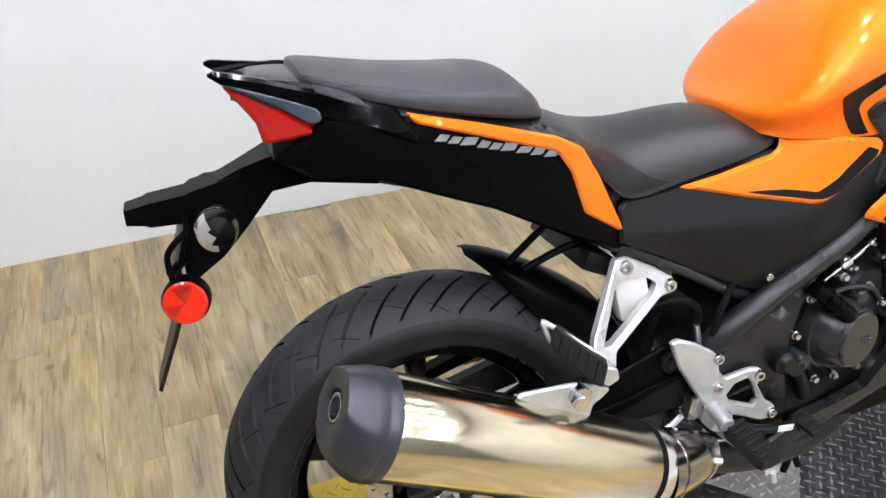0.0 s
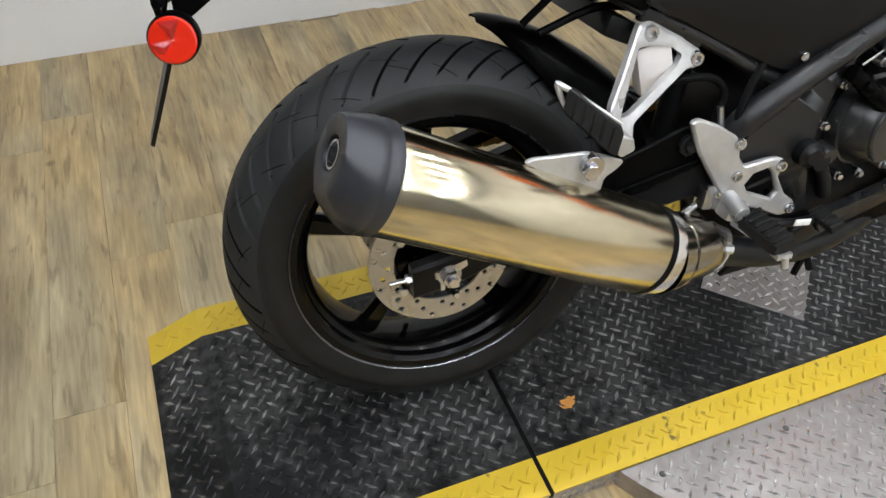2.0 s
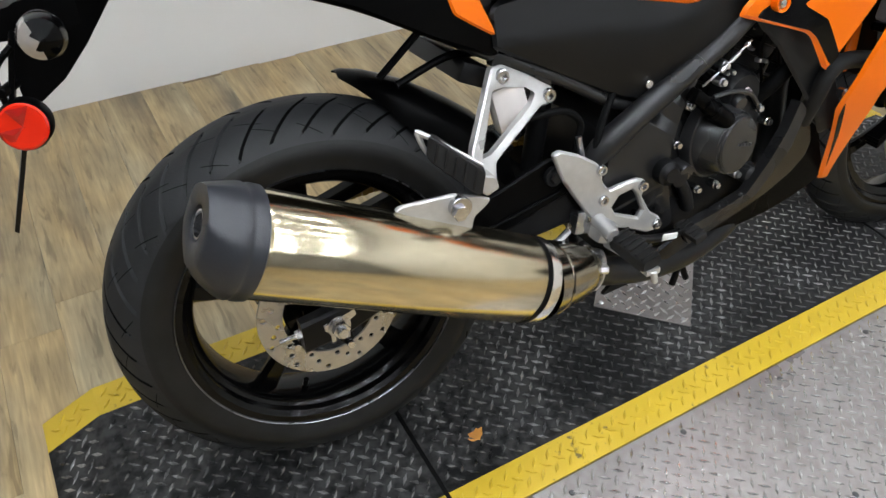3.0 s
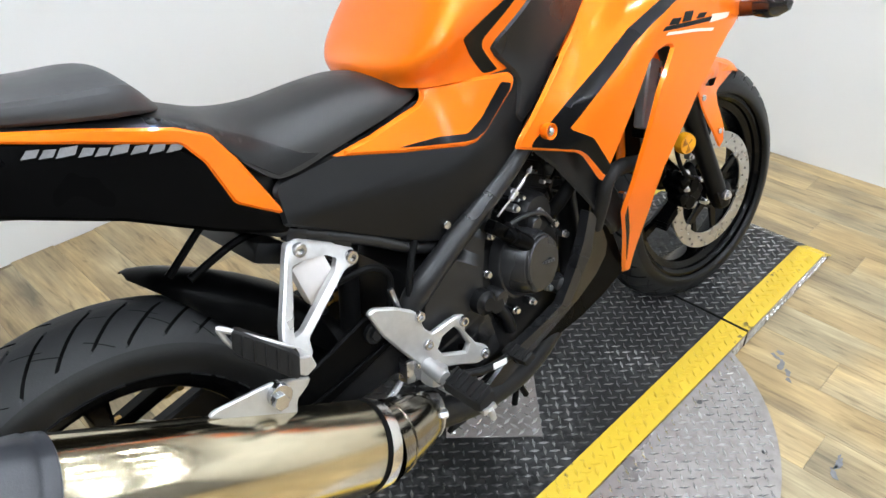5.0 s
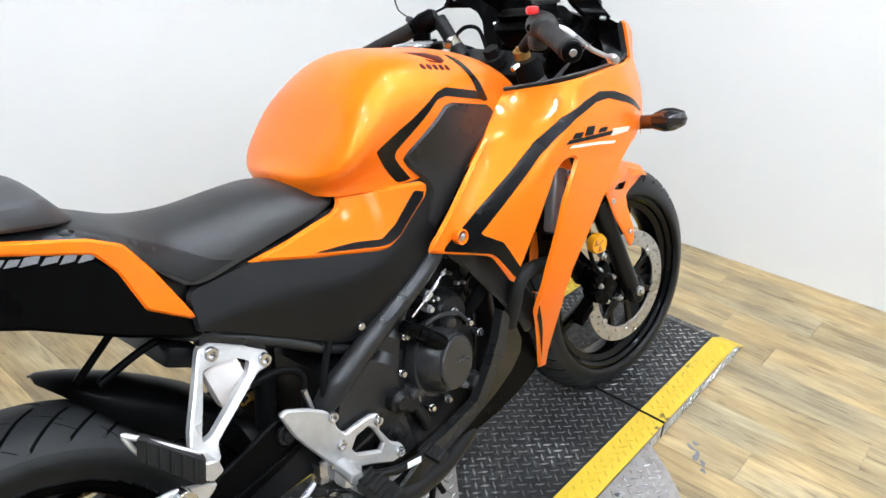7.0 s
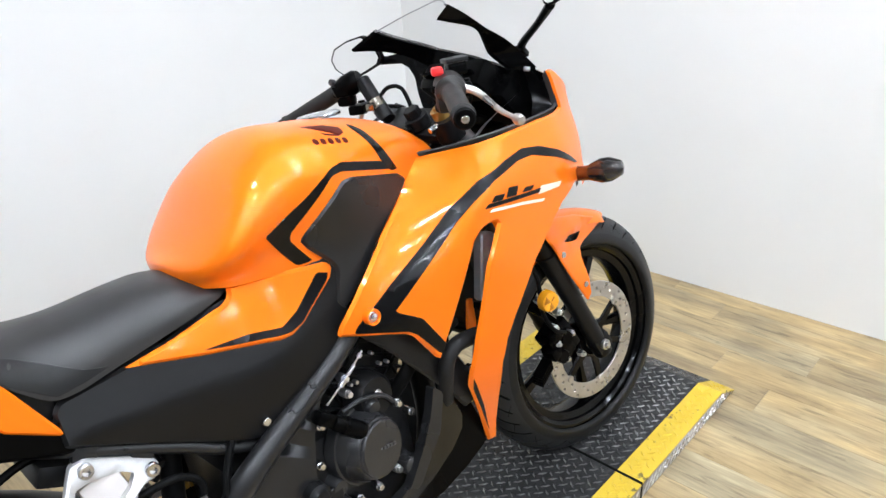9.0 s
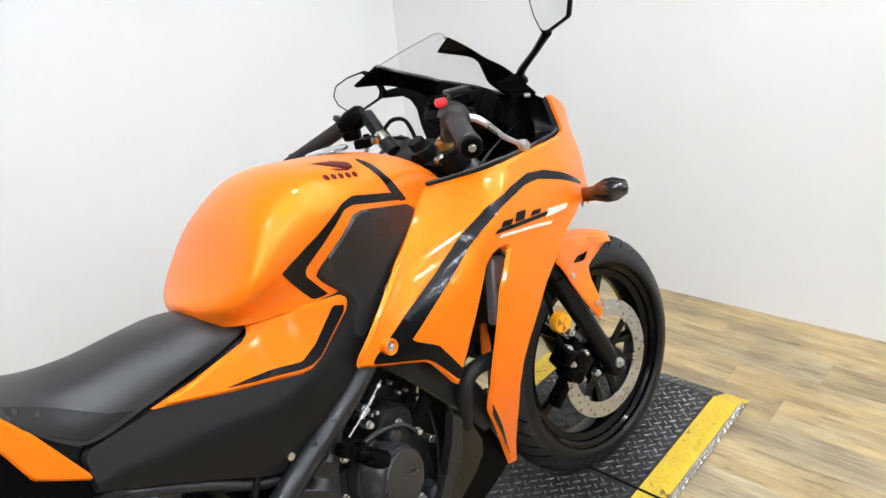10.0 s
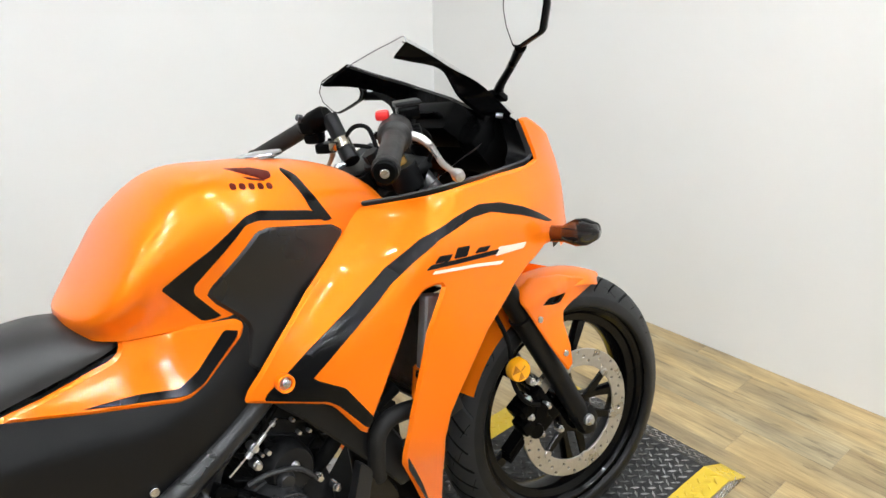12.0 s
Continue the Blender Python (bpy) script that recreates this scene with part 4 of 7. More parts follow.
# nose, joining both sides, with the lamp glass low in front
rings = []
for i in range(12):
    z = 0.70 + i * 0.019
    ring = []
    for j in range(25):
        u = -1 + j / 12
        yy = u * 0.168 * spl(z, FZ)
        xf = spl(abs(u) * 0.168, [(0, 1.455), (0.058, 1.42), (0.118, 1.368), (0.158, 1.325), (0.168, 1.305)]) - 0.006 - max(0, z - 0.80) * 0.5 * (1 - abs(u) * 0.9)
        ring.append((xf, yy, z))
    rings.append(ring)
part("nose_cowl", loft(rings, False, False), ORANGE, moto, "orange nose cowl")
part("nose_liner", loft([[(v[0] - 0.012, v[1] * 0.965, v[2]) for v in r] for r in rings], False, False), SATIN, moto, "black liner inside the nose")

# inner cowl: dark panels from the fairing rim up to the screen
for s in (-1, 1):
    a = [(x, w_fair(x, z) - 0.008, z - 0.001) for x, z in ((0.932, 0.858), (0.99, 0.861), (1.08, 0.866), (1.17, 0.867), (1.250, 0.868), (1.252, 0.889), (1.232, 0.936))]
    bq = [(0.90, 0.13, 0.80), (0.98, 0.15, 0.78), (1.08, 0.155, 0.79), (1.17, 0.15, 0.83), (1.24, 0.13, 0.88), (1.25, 0.11, 0.92), (1.245, 0.10, 0.965)]
    A, Bq = curve3(a, 5), curve3(bq, 5)
    rows = [[tuple(p.lerp(q, k / 5) - Vector((0, 0.006, 0)) for p, q in ((A[i], Bq[i]),))[0] for i in range(len(A))] for k in range(6)]
    rows = [[(v[0], s * v[1], v[2]) for v in r] for r in rows]
    back = [[(v[0], v[1] + s * 0.004, v[2]) for v in r] for r in rows]
    part("inner_cowl", join(loft(rows, False, False), loft(back, False, False)), COWL, moto, "satin black inner cowl panel")
    part("cowl_bolt", rod((1.222, s * 0.146, 0.948), (1.214, s * 0.138, 0.951), 0.0045), STEEL, moto)

# windscreen and the black rails that carry it
rear_edge = curve3([(1.064, -0.124, 1.087), (1.087, -0.092, 1.096), (1.110, -0.050, 1.101), (1.116, -0.005, 1.095), (1.116, 0.045, 1.087), (1.111, 0.090, 1.077), (1.105, 0.137, 1.066)], 4)
base_edge = curve3([(1.240, -0.128, 0.955), (1.290, -0.095, 0.945), (1.330, -0.050, 0.935), (1.345, 0.0, 0.93), (1.335, 0.045, 0.935), (1.318, 0.065, 0.945), (1.303, 0.078, 0.954)], 4)
rows = []
for i in range(11):
    u = i / 10
    rows.append([tuple(p.lerp(q, 1 - u) + Vector((0.2, 0, 0.9)) * (0.010 * math.sin(math.pi * u))) for p, q in zip(rear_edge, base_edge)])
scr = loft(rows, False, False)
bmesh.ops.solidify(scr, geom=scr.faces[:], thickness=0.002)
ws = part("windscreen", scr, SCREEN, moto, "clear curved windscreen", sharp=60)
ws.visible_shadow = False
part("screen_edge", tube([tuple(p) for p in rear_edge[::2]], 0.0011, 6, 2), SCREEN_RIM, ws)
RAILS = {
    -1: ([(1.063, -0.124, 1.088), (1.090, -0.125, 1.072), (1.120, -0.124, 1.053), (1.147, -0.122, 1.035), (1.193, -0.120, 1.009), (1.224, -0.124, 0.980), (1.242, -0.142, 0.946)],
         [(1.046, -0.113, 1.072), (1.077, -0.116, 1.062), (1.114, -0.117, 1.051), (1.137, -0.115, 1.038), (1.157, -0.105, 1.013), (1.178, -0.095, 0.989), (1.204, -0.110, 0.957)]),
    1: ([(1.105, 0.137, 1.067), (1.156, 0.125, 1.041), (1.213, 0.110, 1.015), (1.264, 0.095, 0.985), (1.303, 0.075, 0.956)],
        [(1.067, 0.175, 1.040), (1.124, 0.160, 1.029), (1.178, 0.140, 1.006), (1.224, 0.120, 0.971), (1.280, 0.090, 0.941)]),
}
for s in (-1, 1):
    U, Lw = (curve3(e, 5) for e in RAILS[s])
    rail = [[(p.x, p.y + s * 0.003, p.z + 0.003), (q.x, q.y + s * 0.003, q.z + 0.002), (q.x, q.y - s * 0.003, q.z - 0.003), (p.x, p.y - s * 0.003, p.z - 0.003)] for p, q in zip(U, Lw)]
    rl = part("screen_rail", loft(rail), GLOSS, moto, "gloss black screen rail")
    part("rail_bead", tube([(p.x - 0.002, p.y - s * 0.004, p.z + 0.0035) for p in U[::3]], 0.0011, 6, 3), GREY_TOP, rl)
    lip = curve3([(x, s * (w_fair(x, z) - 0.008), z) for x, z in ((0.932, 0.861), (0.99, 0.864), (1.08, 0.869), (1.17, 0.870), (1.245, 0.870), (1.250, 0.889), (1.230, 0.938))], 5)
    nl = len(lip)
    part("cowl_lip", loft([[tuple(p + Vector((0, s * 0.004, 0.002))), tuple(p + Vector((0, s * -0.002, 0.004))), tuple(p + Vector((-0.002, s * -(0.007 + 0.016 * max(0, 1 - 2.2 * k / nl)), -0.004 - 0.010 * max(0, 1 - 2.2 * k / nl)))), tuple(p + Vector((0, s * -0.004, -0.006)))] for k, p in enumerate(lip)]), COWL_LIP, moto, "grey lip of the inner cowl")

# seats
SW = [(0.14, 0.085), (0.18, 0.108), (0.23, 0.114), (0.3, 0.108), (0.4, 0.100), (0.48, 0.100), (0.54, 0.092), (0.565, 0.078), (0.575, 0.06)]
SB = [(0.14, 0.845), (0.18, 0.83), (0.215, 0.808), (0.26, 0.755), (0.30, 0.722), (0.387, 0.729), (0.46, 0.742), (0.54, 0.757), (0.575, 0.766)]
ST = [(0.14, 0.856), (0.18, 0.850), (0.22, 0.834), (0.27, 0.815), (0.34, 0.806), (0.42, 0.809), (0.47, 0.809), (0.5, 0.804), (0.54, 0.790), (0.575, 0.772)]
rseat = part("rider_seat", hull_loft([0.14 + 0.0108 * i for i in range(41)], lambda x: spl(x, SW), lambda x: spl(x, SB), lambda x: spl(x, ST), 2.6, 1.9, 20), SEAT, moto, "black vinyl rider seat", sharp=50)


def w_seat(x, z):
    a, t = spl(x, SB), spl(x, ST)
    q = max(0, min(1, (z - a) / (t - a)))
    return spl(x, SW) * max(0, 1 - q**2.6) ** (1 / 1.9)


for s in (-1, 1):
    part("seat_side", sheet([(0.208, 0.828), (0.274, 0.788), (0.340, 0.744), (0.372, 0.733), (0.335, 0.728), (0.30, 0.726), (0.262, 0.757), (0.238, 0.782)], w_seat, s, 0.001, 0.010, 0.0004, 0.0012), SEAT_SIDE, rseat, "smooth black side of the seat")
PW = [(-0.122, 0.05), (-0.114, 0.08), (-0.085, 0.1), (-0.04, 0.12), (0.04, 0.131), (0.09, 0.133), (0.125, 0.131), (0.15, 0.120), (0.17, 0.100), (0.187, 0.072), (0.198, 0.04), (0.204, 0.015)]
PB = [(-0.135, 0.924), (-0.10, 0.912), (-0.03, 0.890), (0.065, 0.868), (0.147, 0.852), (0.204, 0.836)]
PT = [(-0.122, 0.924), (-0.115, 0.935), (-0.08, 0.932), (-0.044, 0.925), (0.015, 0.916), (0.076, 0.911), (0.128, 0.908), (0.149, 0.902), (0.162, 0.889), (0.176, 0.869), (0.192, 0.850), (0.204, 0.839)]
PSEC = [(0.86, 0.0), (0.94, 0.05), (0.985, 0.15), (1.0, 0.28), (1.0, 0.44), (0.985, 0.58), (0.945, 0.70), (0.80, 0.775), (0.66, 0.84), (0.52, 0.90), (0.36, 0.95), (0.18, 0.985), (0.0, 1.0)]
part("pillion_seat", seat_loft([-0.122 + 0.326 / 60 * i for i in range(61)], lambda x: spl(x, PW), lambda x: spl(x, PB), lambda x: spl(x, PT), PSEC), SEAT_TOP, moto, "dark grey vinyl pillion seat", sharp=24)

# tail
tail_core = hull_loft([-0.160 + 0.0114 * i for i in range(41)], lambda x: w_tail(x, 0.8) - 0.014, lambda x: spl(x, [(-0.22, 0.87), (-0.16, 0.83), (-0.04, 0.818), (0.02, 0.792), (0.12, 0.750), (0.2, 0.705), (0.3, 0.655)]), lambda x: spl(x, [(-0.22, 0.925), (-0.1, 0.91), (0, 0.88), (0.12, 0.845), (0.2, 0.82), (0.3, 0.78)]), 5, 4, 12)
part("tail_core", tail_core, PLASTIC, moto, "black tail moulding")
TOPC = [(-0.215, 0.929), (-0.175, 0.930), (-0.123, 0.925), (-0.07, 0.911), (-0.027, 0.892), (0.06, 0.87), (0.16, 0.846), (0.215, 0.822), (0.2, 0.816), (0.16, 0.828), (0.06, 0.855), (-0.03, 0.878), (-0.12, 0.913), (-0.20, 0.923)]
both("tail_top_cover", lambda s: sheet(TOPC, lambda x, z: w_tail(x, min(z, 0.86)) * spl(z - spl(x, [(-0.24, 0.94), (-0.1, 0.915), (0, 0.88), (0.2, 0.82)]), [(-0.02, 1.0), (0.0, 0.97), (0.02, 0.86)]), s, 0.01, 0.012, 0.008), GREY_TOP, label="glossy grey tail cover")
rings = []
for x in [-0.198 + 0.0086 * i for i in range(26)]:
    zt = spl(x, [(-0.222, 0.931), (-0.12, 0.926), (-0.03, 0.898), (0.02, 0.885)])
    w = w_tail(x, 0.8) * 0.93 * min(1, 0.72 + (x + 0.222) * 9)
    deep = 0.022 * min(1, 0.22 + (x + 0.222) / 0.07)
    notch = 0.034 * max(0, min(1, (-0.165 - x) / 0.05))
    us = [k / 8 for k in range(-8, 9)]
    rings.append([(x + notch * (1 - u * u), w * u, zt - 0.012 * abs(u) ** 3 - 0.5 * notch * (1 - u * u) * 0.4) for u in us] + [(x + notch * (1 - u * u), w * u, zt - 0.012 * abs(u) ** 3 - deep) for u in us[::-1]])
part("tail_lid", loft(rings), GREY_TOP, moto, "glossy grey tail lid")
WING = [(-0.222, 0.936), (-0.202, 0.921), (-0.100, 0.886), (-0.062, 0.872), (0.000, 0.846), (0.008, 0.848), (-0.024, 0.895), (-0.087, 0.911), (-0.157, 0.929), (-0.212, 0.940)]
both("tail_wing", lambda s: sheet(WING, w_tail, s, 0.012, 0.012, 0.006, 0.006), GLOSS, label="gloss black tail spear")
TRIM = [(-0.210, 0.926), (-0.189, 0.921), (-0.142, 0.907), (-0.107, 0.895), (-0.104, 0.882), (-0.118, 0.879), (-0.152, 0.900), (-0.188, 0.917)]
both("tail_light_trim", lambda s: sheet(TRIM, w_tail, s, 0.005, 0.01, 0.002, 0.0085), SLATE, label="blue-grey trim above the tail light")
LIGHT = [(-0.206, 0.922), (-0.188, 0.917), (-0.150, 0.897), (-0.115, 0.873), (-0.117, 0.866), (-0.145, 0.859), (-0.170, 0.854), (-0.175, 0.880)]
both("tail_light", lambda s: sheet(LIGHT, w_tail, s, 0.02, 0.01, 0.005, 0.003), RED_LENS, label="red tail light lens")
ring = [Vector((x + 0.012, w_tail(x, z) * 0.96, z)) for x, z in LIGHT]
part("tail_light_middle", loft([[(v.x, v.y * u, v.z) for v in ring] for u in (-1, -0.5, 0, 0.5, 1)]), RED_LENS, moto, "red tail light lens", sharp=20)
OTAIL = [(-0.012, 0.884), (0.079, 0.861), (0.184, 0.829), (0.223, 0.808), (0.250, 0.766), (0.272, 0.722), (0.297, 0.672), (0.262, 0.694), (0.229, 0.716), (0.206, 0.778), (0.184, 0.809), (0.078, 0.845), (0.0, 0.870)]
BODY = [(-0.10, 0.885), (0.0, 0.872), (0.078, 0.85), (0.171, 0.818), (0.21, 0.78), (0.26, 0.70), (0.30, 0.70), (0.30, 0.646), (0.285, 0.648), (0.198, 0.690), (0.097, 0.747), (0.002, 0.787), (-0.043, 0.806), (-0.12, 0.812), (-0.165, 0.835)]
for s in (-1, 1):
    q = part("tail_side_panel", sheet(BODY, w_tail, s, 0.005, 0.013, 0.006), SATIN, moto, "black tail side panel")
    part("tail_stripe", sheet(OTAIL, w_tail, s, 0.005, 0.012, 0.004, 0.004), ORANGE, q, "glossy orange tail stripe")
    x = 0.02
    rnd = random.Random(4)
    while x < 0.165:
        wd = rnd.uniform(0.012, 0.02)
        za = 0.852 - (x - 0.02) * 0.29
        part("word_bar", sheet([(x, za - 0.005), (x + 0.008, za + rnd.uniform(0.002, 0.004)), (x + wd + 0.006, za + rnd.uniform(-0.002, 0.002)), (x + wd, za - 0.007)], w_tail, s, 0.001, 0.008, 0.0003, 0.0012, 0), DECAL_GREY, q)
        x += wd + 0.002

# rear mudguard stay, plate bracket, lamps, reflector
stay = part("rear_mudguard_stay", loft([[(x, s * w, z) for s, z in ((-1, z0), (-1, z1), (1, z1), (1, z0))] for x, w, z0, z1 in ((-0.04, 0.085, 0.79, 0.85), (-0.12, 0.060, 0.797, 0.843), (-0.165, 0.036, 0.785, 0.829), (-0.20, 0.024, 0.740, 0.816), (-0.235, 0.022, 0.704, 0.801), (-0.265, 0.022, 0.684, 0.776), (-0.285, 0.03, 0.675, 0.73))]), SATIN, moto, "black rear mudguard stay")
part("plate_lamp_arm", loft([[(x, s * w, z) for s, z in ((-1, z0), (-1, z1), (1, z1), (1, z0))] for x, w, z0, z1 in ((-0.20, 0.026, 0.763, 0.809), (-0.262, 0.028, 0.754, 0.797), (-0.268, 0.025, 0.757, 0.793), (-0.315, 0.024, 0.758, 0.788), (-0.320, 0.021, 0.760, 0.786), (-0.342, 0.019, 0.763, 0.782))]), SATIN, stay)
part("plate_bracket", join(block((-0.288, 0, 0.72), (0.006, 0.13, 0.10), (0, 18, 0), 0.002), tube([(-0.275, -0.065, 0.76), (-0.30, -0.068, 0.735), (-0.298, -0.066, 0.69)], 0.004, 8), rod((-0.3, -0.075, 0.715), (-0.285, -0.04, 0.715), 0.006)), SATIN, stay)
part("mudguard_flap", loft([[(x, s * w, z) for s, x, z in ((-1, x0, z0), (1, x0, z0), (1, x0 - 0.004, z0 + 0.004), (-1, x0 - 0.004, z0 + 0.004))] for x0, z0, w in ((-0.29, 0.66, 0.045), (-0.31, 0.61, 0.04), (-0.345, 0.525, 0.02))]), PLASTIC, stay)
for s, sag in ((-1, 0.0), (0.74, 0.016)):
    st = part("rear_signal_stalk", tube([(-0.235, s * 0.02, 0.765), (-0.237, s * 0.075, 0.772 - sag), (-0.238, s * 0.10, 0.776 - sag)], [0.011, 0.009, 0.014], 12), PLASTIC, stay)
    part("signal_body", turned([(0.0001, 0.0), (0.016, 0.0), (0.0245, 0.45), (0.025, 0.7), (0.0235, 0.75)], (-0.238, s * 0.09, 0.776 - sag), (-0.239, s * 0.125, 0.777 - sag), 28), GLOSS, st)
    part("signal_lens", turned([(0.0238, 0.0), (0.0245, 0.1), (0.0208, 0.6), (0.0105, 0.92), (0.0001, 1.0)], (-0.239, s * 0.117, 0.777 - sag), (-0.241, s * 0.147, 0.778 - sag), 28), (SIGREF, GLOSS), st, "domed turn signal lens, half clear and half dark")
    for f in bpy.data.objects[st.children[-1].name].data.polygons:
        f.material_index = 1 if f.center.x > -0.2445 + (0.776 - f.center.z) * 0.18 else 0
rf = part("reflector_housing", turned([(0.0001, 0), (0.022, 0), (0.029, 0.3), (0.029, 0.9), (0.027, 1.0), (0.0001, 1.0)], (-0.286, -0.045, 0.672), (-0.290, -0.078, 0.676), 32), SATIN, stay)
part("reflector_lens", turned([(0.0265, 0), (0.0265, 0.5), (0.024, 0.9), (0.0001, 1.0)], (-0.2899, -0.077, 0.6755), (-0.2905, -0.0825, 0.6765), 32), RED_REFL, rf, "bright red round reflector")
for k in range(3):
    a0 = radians(120 * k + 62)
    bm = raw([(0, 0, 0), (0.025 * math.cos(a0), 0, 0.025 * math.sin(a0)), (0.025 * math.cos(a0 + 1.0), 0, 0.025 * math.sin(a0 + 1.0)), (0.013 * math.cos(a0 + 0.5), -0.0016, 0.013 * math.sin(a0 + 0.5))], [(0, 1, 3), (1, 2, 3), (2, 0, 3), (0, 2, 1)])
    part("reflector_facet", moved(bm, Matrix.Translation((-0.2905, -0.0826, 0.6765))), RED_LENS, rf, smooth=False)

# ---- rear wheel ----
RC = (0.012, 0.0, 0.307)


def tyre(rad, wd, bead, seg=900):
    """A round-section tyre with tread grooves cut into it."""
    prof = []
    n = 60
    for i in range(n + 1):
        u = -1 + 2 * i / n
        prof.append(u)
    def rz(u):
        a = abs(u)
        y = spl(a, [(0, 0), (0.35, 0.42 * wd), (0.55, 0.72 * wd), (0.72, 0.95 * wd), (0.85, 1.0 * wd), (1.0, 0.86 * wd)])
        r = spl(a, [(0, rad), (0.2, rad - 0.0012), (0.35, rad - 0.006), (0.55, rad - 0.022), (0.72, rad - 0.045), (0.85, rad - 0.062), (1.0, bead)])
        return r, math.copysign(y, u)

    period = 2 * math.pi / 13
    # long curved grooves, then short sipes: start, from, to (share of half width), half width, depth, lean against the long ones
    GROOVES = ((0.00, 0.03, 0.63, 0.0088, 0.005, 0.0), (0.16, 0.16, 0.66, 0.0092, 0.005, 0.0), (0.33, 0.06, 0.60, 0.0088, 0.005, 0.0))

    def shear(au):
        return 0.46 * au ** 1.4

    def cut(u, a):
        """Depth of the tread at a place, a being the angle before the shear."""
        au = abs(u)
        if au > 0.66:
            return 0.0
        ph = a + (0.37 * period if u > 0 else 0)
        out = 0.0
        for start, u0, u1, wid, deep, lean in GROOVES:
            if u0 <= au <= u1:
                end = min(1.0, (au - u0) / 0.05 + 0.4, (u1 - au) / 0.05 + 0.4)
                d = abs((ph - start - lean * (au - u0) + period / 2) % period - period / 2)
                if d < wid * end:
                    out = max(out, deep)
        return out

    verts, faces = [], []
    for i in range(seg):
        a = 2 * math.pi * i / seg
        for u in prof:
            r, y = rz(u)
            r -= cut(u, a)
            b = a + shear(abs(u))
            verts.append((r * math.cos(b), y, r * math.sin(b)))
    m = len(prof)
    for i in range(seg):
        k = (i + 1) % seg
        for j in range(m - 1):
            faces.append((i * m + j, i * m + j + 1, k * m + j + 1, k * m + j))
    bm = raw(verts, faces)
    bm.faces.ensure_lookup_table()
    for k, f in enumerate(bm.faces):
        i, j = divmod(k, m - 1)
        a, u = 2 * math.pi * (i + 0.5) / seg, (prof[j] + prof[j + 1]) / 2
        # groove faces take the near-black slot, so the shade inside is painted
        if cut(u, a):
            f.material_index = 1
        elif abs(u) > 0.70:
            f.material_index = 2
    # short sipes: thin dark ribbons laid across the blocks, painting in the cuts' shade
    sv, sf = [], []
    blocks = 2 * 13
    for side in (-1, 1):
        for k in range(blocks * 2):
            a0 = 2 * math.pi * (k + 0.25) / (blocks * 2)
            u0 = (0.20, 0.44, 0.30, 0.52)[k % 4]
            for j in range(6):
                u, a = u0 + 0.024 * j, a0 - 0.022 * j + shear(u0)
                r, y = rz(side * u)
                q = r + 0.0004
                sv += [(q * math.cos(a - 0.0042), y, q * math.sin(a - 0.0042)), (q * math.cos(a + 0.0042), y, q * math.sin(a + 0.0042))]
                if j:
                    m0 = len(sv) - 4
                    sf.append((m0, m0 + 1, m0 + 3, m0 + 2))
    return bm, raw(sv, sf)


def rim_profile(hw, r, dip=0.034):
    return [(r - 0.003, -hw), (r + 0.006, -hw - 0.001), (r + 0.0085, -hw + 0.002), (r + 0.006, -hw + 0.007), (r - 0.004, -hw + 0.012), (r - dip + 0.010, -hw * 0.45), (r - dip + 0.008, 0), (r - dip + 0.010, hw * 0.45), (r - 0.004, hw - 0.012), (r + 0.006, hw - 0.007), (r + 0.0085, hw - 0.002), (r + 0.006, hw + 0.001), (r - 0.003, hw), (r - 0.010, hw - 0.006), (r - 0.012, hw * 0.72), (r - dip + 0.006, hw * 0.62), (r - dip + 0.003, hw * 0.5), (r - dip, 0), (r - dip + 0.003, -hw * 0.5), (r - dip + 0.006, -hw * 0.62), (r - 0.012, -hw * 0.72), (r - 0.010, -hw + 0.006)]


def spokes(n, r0, r1, wd, thick, turn):
    bms = []
    for k in range(n):
        a = 2 * math.pi * k / n + radians(turn)
        rings = []
        for u in (0, 0.25, 0.5, 0.75, 1.0):
            r = r0 + (r1 - r0) * u
            w = wd * (1.15 - 0.45 * math.sin(math.pi * min(u + 0.15, 1)) + 0.25 * u * u)
            t = thick * (1.2 - 0.5 * u)
            rings.append([(r, y * t, x * w) for x, y in ((-1, -0.35), (-0.6, -1), (0.6, -1), (1, -0.35), (1, 0.35), (0.6, 1), (-0.6, 1), (-1, 0.35))])
        bms.append(moved(loft(rings), Matrix.Rotation(-a, 4, "Y")))
    return join(*bms)


def ring_plate(c, r_out, r_in, y0, y1, holes, wave=0.0, seg=72):
    out = [((r_out + wave * math.cos(10 * 2 * math.pi * i / seg)) * math.cos(2 * math.pi * i / seg), (r_out + wave * math.cos(10 * 2 * math.pi * i / seg)) * math.sin(2 * math.pi * i / seg)) for i in range(seg)]
    inn = [(r_in * math.cos(2 * math.pi * i / seg), r_in * math.sin(2 * math.pi * i / seg)) for i in range(seg)]
    hs = [circle2(r * math.cos(a), r * math.sin(a), q, 8) for r, a, q in holes]
    return moved(plate(out, y0, y1, 0.0008, 0.5, 0, [inn, *hs]), Matrix.Translation((c[0], c[1], c[2])))


